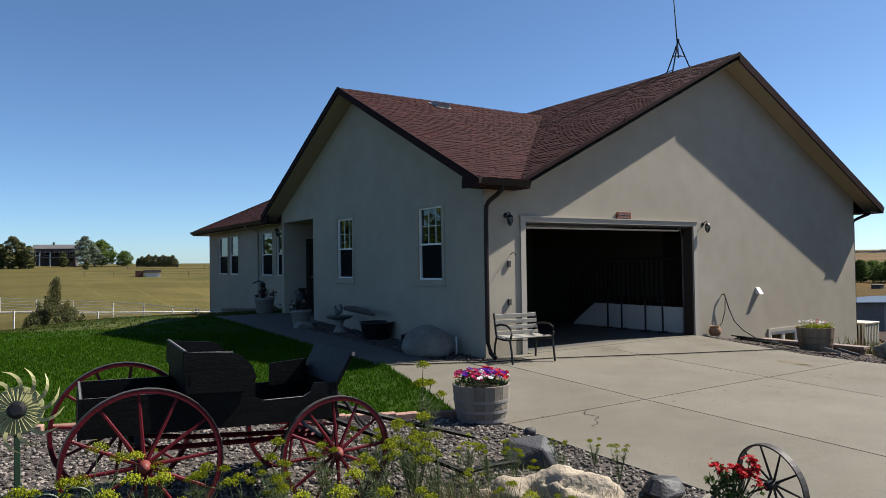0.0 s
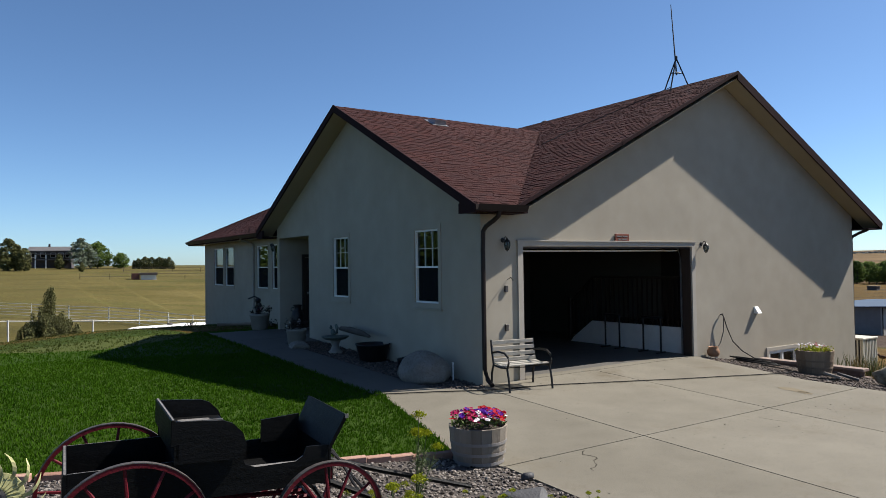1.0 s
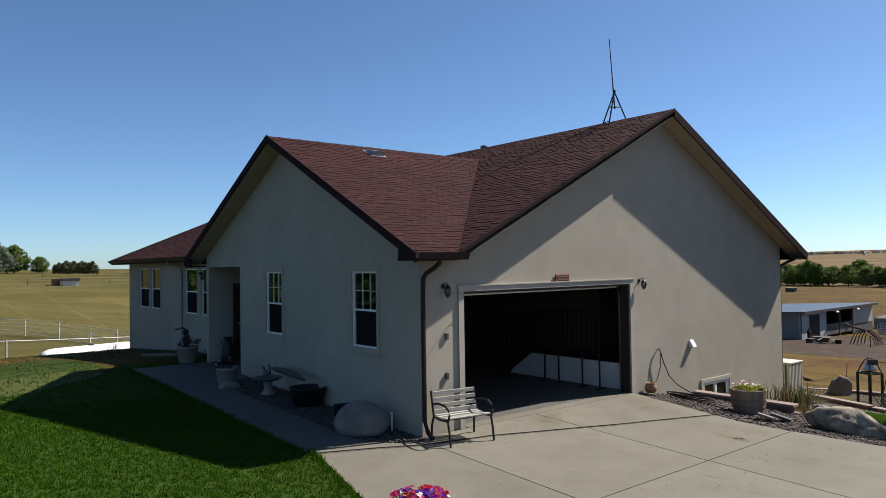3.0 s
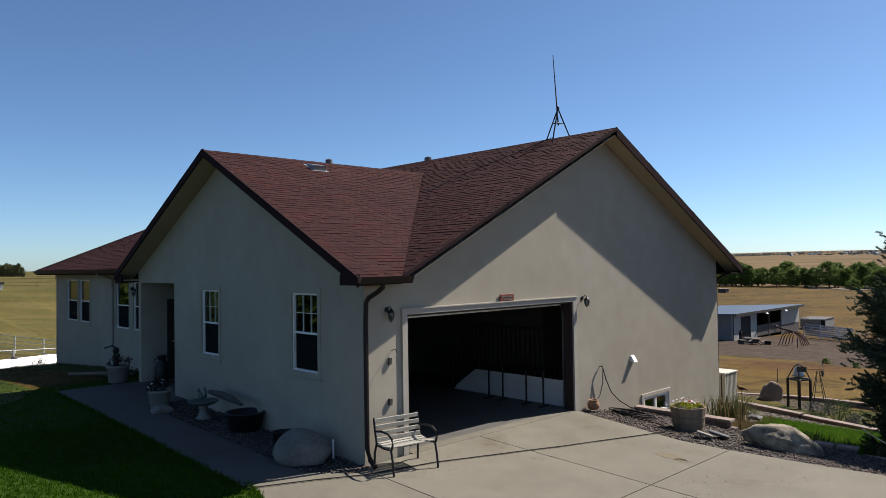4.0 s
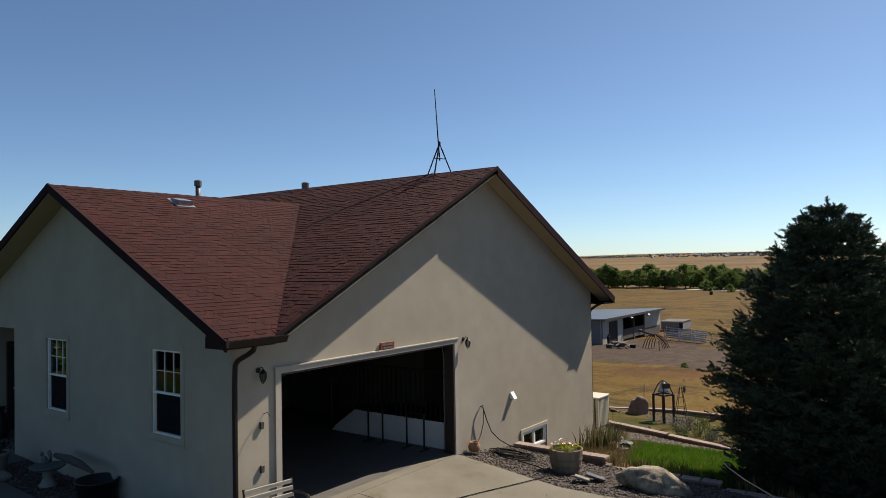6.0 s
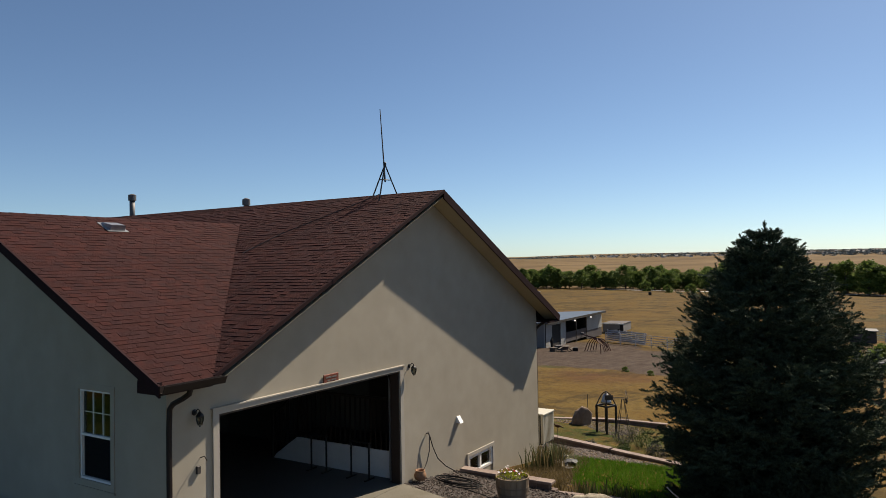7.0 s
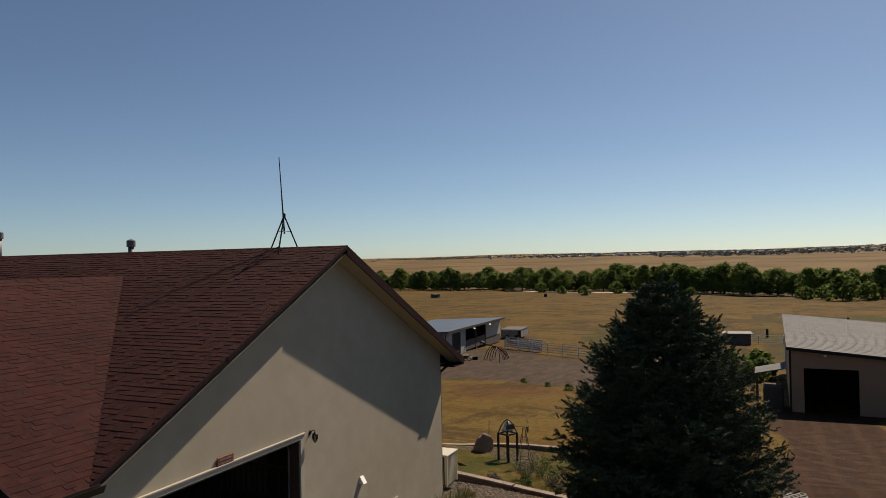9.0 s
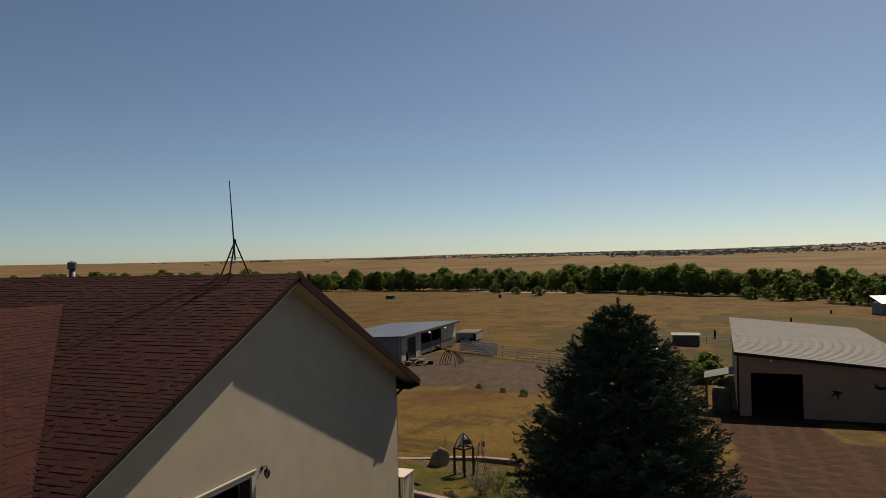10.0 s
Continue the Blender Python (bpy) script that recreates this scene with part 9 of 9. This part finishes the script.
# ---------------------------------------------------------------- the hill and paddock to the north
tank = thing("propane_tank", pose(1.2, 29.0, hill(1.2, 29) - 0.27, 0, 0, 12), "long white propane tank lying behind the house", "tank")
prof = [(0.001, -2.45), (0.25, -2.40), (0.42, -2.22), (0.50, -1.95), (0.52, -1.7), (0.52, 1.7), (0.50, 1.95), (0.42, 2.22), (0.25, 2.40), (0.001, 2.45)]
part("vessel", Shape().lathe(prof, 24, pose(0, 0, 1.20, 0, 90, 0)), PAINT_WHITE, tank, smooth=True)
part("dome", Shape().lathe([(0.16, 1.65), (0.16, 1.76), (0.11, 1.80), (0.01, 1.81)], 16), RIM_GREY, tank)
for x in (-1.4, 1.4):
    part("saddle", Shape().box(x - 0.1, x + 0.1, -0.4, 0.4, 0.1, 0.90), GREY_BOARD, tank)
pipe_fence("pasture_fence", [(-18, 34), (-10, 34), (-5.9, 34), (-1.82, 34), (2.3, 34.3), (6.4, 34.6), (20, 36)], 1.35, 1, FENCE_WHITE, "white pipe fence below the lawn", 30.0, 0.035, 0.05, level=(-0.2, -0.42, -0.56, -0.78, -0.98, -1.15, -1.3))
pipe_fence("pasture_fence", [(-8.6, 94.9), (-5.2, 87.9), (-2.0, 79.8), (0.8, 71.5), (3.6, 65.1), (5.3, 59.2), (6.1, 51.4), (6.9, 46.8), (7.6, 42.5)], 1.6, 5, FENCE_WHITE, "curved white five-rail pipe fence in the pasture", 30.0, 0.028, 0.05, level=-1.6)
def juniper(seed, high, wide):
    """Meshes of a shrubby juniper: many leaning stems with upright sprays, pointed on top."""
    rnd = random.Random(seed)
    tr, lv = Shape(), Shape()
    for k in range(95):
        a, q = rnd.uniform(0, 6.28), rnd.random() ** 0.6
        h = high * (1 - 0.72 * q) * rnd.uniform(0.6, 1.08)
        top = Vector((wide * q * math.cos(a) * (1 - 0.35 * h / high), wide * q * math.sin(a) * (1 - 0.35 * h / high), h))
        tr.tube([(0.05 * math.cos(a), 0.05 * math.sin(a), -0.1), (0.8 * top.x, 0.8 * top.y, 0.45 * h), top], [0.03, 0.02, 0.006], 5)
        for i in range(9):
            w = 0.15 + 0.85 * i / 8
            c = Vector((0.8 * top.x, 0.8 * top.y, 0.45 * h)) * min(1, w / 0.5) if w < 0.5 else Vector((0.8 * top.x, 0.8 * top.y, 0.45 * h)).lerp(top, (w - 0.5) / 0.5)
            leaf_cloud(lv, tuple(c), 0.15, 110, 0.034, rnd, 1.5, 1.2)
    return tr.mesh("trunk"), lv.mesh("crown")


ced = juniper(33, 2.95, 1.5)
plant_tree(ced, -4.55, 25.9, 1.0, JUNIPER, "rounded olive-green juniper beyond the lawn", name="juniper_tree")
plant_tree(ced, -5.75, 25.4, 0.42, JUNIPER, "low juniper shoot beside the larger one", name="juniper_tree")
plant_tree(ced, -2.6, 27.0, 0.25, JUNIPER, "small juniper tuft at the lawn's edge", name="juniper_tree")
hx, hy = 11.3, 224.0
hz_ = hill(hx, hy)
fhh = thing("hill_house", pose(hx, hy, hz_, 0, 0, -12), "dark two-storey timber house with decks on the hill", "house")
part("wall", Shape().box(-5.0, 5.8, 0, 8, -0.5, 5.0), DARK_SIDING, fhh)
part("roof", gable_roof(-5.6, 6.4, -0.9, 9, 5.1, 1.3), FAR_ROOF, fhh)
part("deck", Shape().box(-3.4, 6.0, -2.4, 0, 2.3, 2.55), FAR_ROOF, fhh)
part("porch_roof", Shape().box(-3.4, 6.0, -2.4, 0, 3.9, 4.2), FAR_ROOF, fhh)
for x in (-3.2, -0.5, 2.6, 5.7):
    part("post", Shape().box(x - 0.15, x + 0.15, -2.3, -2.0, -0.5, 4.0), PAINT_WHITE if x < 0 else DARK_SIDING, fhh)
for x in (-4.6, -2.2, 0.3, 2.4, 4.2):
    wi = part("window", Shape().box(x, x + 1.4, -0.08, 0.0, 3.1, 4.5), FAR_WALL, fhh)
    part("pane", Shape().box(x + 0.15, x + 1.25, -0.1, -0.08, 3.25, 4.35), VOID, wi)
part("chimney", Shape().box(-0.6, -0.1, 3.6, 4.1, 6.0, 7.1), DARK_SIDING, fhh)
SILV = crown_tree(51, 9.5, 3.6, 1.2, 110, 0.24, leaves=34)
RND = crown_tree(52, 7.5, 4.0, 1.3, 150, 0.24, leaves=40)
PIN = crown_tree(53, 8.5, 2.5, 0.5, 150, 0.22, leaves=34)
for ms, x, y, k, mt, lb, nm in ((SILV, 18.6, 214, 0.9, SILVER, "silver-leaved tree beside the hill house", "olive_tree"), (SILV, 21.2, 216, 0.6, SILVER, "smaller silver-leaved tree on the hill", "olive_tree"), (RND, 23.4, 219, 0.98, COTTON, "round green tree on the hill", "tree"),
                                (RND, 29.4, 217, 0.60, COTTON, "small round green tree on the hill", "tree"), (PIN, 0.6, 205, 0.98, JUNIPER, "dark conifer on the hill", "pine_tree"), (PIN, 3.9, 203, 0.7, JUNIPER, "dark conifer below the hill house", "pine_tree"), (PIN, 2.4, 206, 0.8, JUNIPER, "dark conifer before the hill house", "pine_tree"),
                                (PIN, -2.0, 208, 0.75, JUNIPER, "dark conifer at the hill's end", "pine_tree"), (PIN, 12.9, 213, 0.5, SILVER, "grey-green bush before the hill house", "bush"), (PIN, 16.6, 196, 0.3, JUNIPER, "small bush on the slope", "bush")):
    plant_tree(ms, x, y, k, mt, lb, "trees round the hill house", nm, x * 50)
for x, y, k in ((-16.5, 33, 1.0), (-22, 28, 1.15), (-27, 36, 1.3), (-19, 42, 1.2), (-31, 25, 1.1), (-15, 50, 1.2)):
    plant_tree(RND, x, y, k, COTTON, "broad green shade tree west of the lawn", "shade trees west of the lawn", "tree", x * 40)
for i in range(12):
    x = 32.4 + 0.9 * i
    plant_tree(PIN, x, 212 - 0.3 * i, rnd.uniform(0.30, 0.46), JUNIPER, "dark juniper in the hedge row on the hill", "hedge on the hill", "juniper_tree", i * 77)
hs = thing("hill_shed", pose(24.0, 158, hill(24, 158), 0, 0, -8), "small brown and white animal shed on the slope", "shed")
part("wall", Shape().box(0, 3.2, 0, 2.4, -0.3, 1.0), FAR_WALL, hs)
part("roof", Shape().box(-0.2, 3.4, -0.3, 2.6, 1.0, 1.55), DARK_SIDING, hs)
part("pen", Shape().box(-1.9, -0.3, 0, 2.0, -0.3, 1.45), RUST_PIPE, hs)
pipe_fence("slope_fence", [(12, 160), (24, 161), (34, 160), (50, 162)], 1.2, 2, BARK, "weathered timber fence across the slope", 7.0, 0.03, 0.06)
pipe_fence("slope_fence", [(26, 192), (38, 190), (52, 186)], 1.3, 3, BARK, "weathered timber fence on the hilltop", 6.0, 0.03, 0.06)

# ---------------------------------------------------------------- roof shingles
def tab(s_, t_):
    """One shingle tab, butt end at the origin and running up-slope along +y; t_ thick at the butt."""
    w, up = s_, 0.17
    v = [(-w / 2, 0, -0.004), (w / 2, 0, -0.004), (w / 2, up, 0.0), (-w / 2, up, 0.0), (-w / 2, 0, t_), (w / 2, 0, t_), (w / 2, up, 0.004), (-w / 2, up, 0.004)]
    f = [(4, 5, 6, 7), (0, 1, 5, 4), (0, 4, 7, 3), (1, 2, 6, 5)]
    return v, f


def shingle(roof, poly, fz, along, up, seed, near, thick=(0.006, 0.008, 0.010)):
    """Courses of tabs over a roof plane: along is the eave's way, up the way to the ridge in plan."""
    rnd = random.Random(seed)
    a, u = Vector((*along, 0)), Vector((*up, 0))
    slope = Vector((u.x, u.y, 0.5)).normalized()
    nrm = a.cross(slope).normalized()
    if nrm.z < 0:
        nrm = -nrm
    rot = Matrix((a, slope, nrm)).transposed()
    sa = [p[0] * a.x + p[1] * a.y for p in poly]
    su = [p[0] * u.x + p[1] * u.y for p in poly]
    course = 0.118
    step_u = course * math.cos(math.atan(0.5))
    rest_v, rest_f, made = [], [], 0
    meshes = {}
    row = 0
    c = min(su)
    while c < max(su) - 0.02:
        cc = c + 0.05
        cross = []
        for (xa, ya), (xb, yb) in zip(poly, poly[1:] + poly[:1]):
            ua, ub = xa * u.x + ya * u.y, xb * u.x + yb * u.y
            if (ua > cc) != (ub > cc):
                k = (cc - ua) / (ub - ua)
                cross.append((xa + (xb - xa) * k) * a.x + (ya + (yb - ya) * k) * a.y)
        cross.sort()
        spans = []
        for lo, hi in zip(cross[::2], cross[1::2]):
            p = lo - 0.012
            first = True
            while p < hi:
                w = 0.08 * (1 + row % 2) if first else 0.16
                first = False
                if p + w > hi + 0.012 or hi + 0.012 - p - w < 0.05:
                    w = hi + 0.012 - p
                spans.append((p, round(w, 3)))
                p += w + 0.003
        for p, w in spans:
            mid = p + w / 2
            x, y = a.x * mid + u.x * c, a.y * mid + u.y * c
            t_ = rnd.choice(thick)
            pos = Vector((x, y, fz(x, y) - 0.010))
            if made < 300 and near(x, y):
                key = (w, t_)
                if key not in meshes:
                    me = bpy.data.meshes.new("shingle")
                    me.from_pydata(*[tab(w, t_)[0], [], tab(w, t_)[1]])
                    meshes[key] = me
                part("shingle", meshes[key], SHINGLE, roof, m=Matrix.Translation(pos) @ rot.to_4x4())
                made += 1
            else:
                v, f = tab(w, t_)
                k = len(rest_v)
                rest_v += [tuple(pos + rot @ Vector(q)) for q in v]
                rest_f += [tuple(i + k for i in q) for q in f]
        c += step_u
        row += 1
    s = Shape()
    s.v, s.f = rest_v, rest_f
    part("shingles", s, SHINGLE, roof, kind="stuff")


shingle(roofs["mw"], P_MAIN_W, roof_main, (0, -1), (1, 0), 1, lambda x, y: x < 2.7 and y < 1.6, (0.006, 0.013, 0.015))
shingle(roofs["ws"], P_WING_S, roof_wing, (1, 0), (0, 1), 2, lambda x, y: y < 0.75, (0.006, 0.012, 0.014))
shingle(roofs["wn"], P_WING_N, roof_wing, (-1, 0), (0, -1), 3, lambda x, y: False)
shingle(roofs["me"], P_MAIN_E, roof_main, (0, 1), (-1, 0), 4, lambda x, y: False)
shingle(roofs["hip"], P_HIP, roof_hip, (-1, 0), (0, -1), 5, lambda x, y: False)
# ridge caps and metal drip edges
cap_v = Shape()
for i in range(72):
    y = -0.44 + 0.247 * i
    z = RIDGE_Z - 0.004 + 0.003 * (i % 2)
    cap_v.add([(RIDGE_X - 0.15, y, z - 0.068), (RIDGE_X, y, z + 0.01), (RIDGE_X + 0.15, y, z - 0.068), (RIDGE_X - 0.15, y + 0.27, z - 0.075), (RIDGE_X, y + 0.27, z), (RIDGE_X + 0.15, y + 0.27, z - 0.075)], [(0, 1, 4, 3), (1, 2, 5, 4), (0, 2, 1)])
for i in range(26):
    x = -0.44 + 0.247 * i
    z = WING_Z - 0.006 + 0.003 * (i % 2)
    cap_v.add([(x, WING_Y - 0.15, z - 0.068), (x, WING_Y, z + 0.01), (x, WING_Y + 0.15, z - 0.068), (x + 0.27, WING_Y - 0.15, z - 0.075), (x + 0.27, WING_Y, z), (x + 0.27, WING_Y + 0.15, z - 0.075)], [(3, 4, 1, 0), (4, 5, 2, 1), (0, 1, 2)])
for x_end in (0.85, 13.39):               # hips at the far end
    for i in range(34):
        t0, t1 = i / 34, (i + 1.12) / 34
        p0 = Vector((x_end + (RIDGE_X - x_end) * t0, 23.6 + (17.33 - 23.6) * t0, 0))
        p1 = Vector((x_end + (RIDGE_X - x_end) * t1, 23.6 + (17.33 - 23.6) * t1, 0))
        z0, z1 = roof_main(p0.x, 0) + 0.03, roof_main(p1.x, 0) + 0.02
        side_ = Vector((p1.y - p0.y, p0.x - p1.x, 0)).normalized() * 0.15
        dz_ = Vector((0, 0, -0.055))
        p0.z, p1.z = z0, z1
        cap_v.add([p0 - side_ + dz_, p0, p0 + side_ + dz_, p1 - side_ + dz_, p1, p1 + side_ + dz_], [(0, 1, 4, 3), (1, 2, 5, 4), (0, 2, 1)])
part("ridge_shingles", cap_v, SHINGLE, roofs["mw"], kind="stuff")
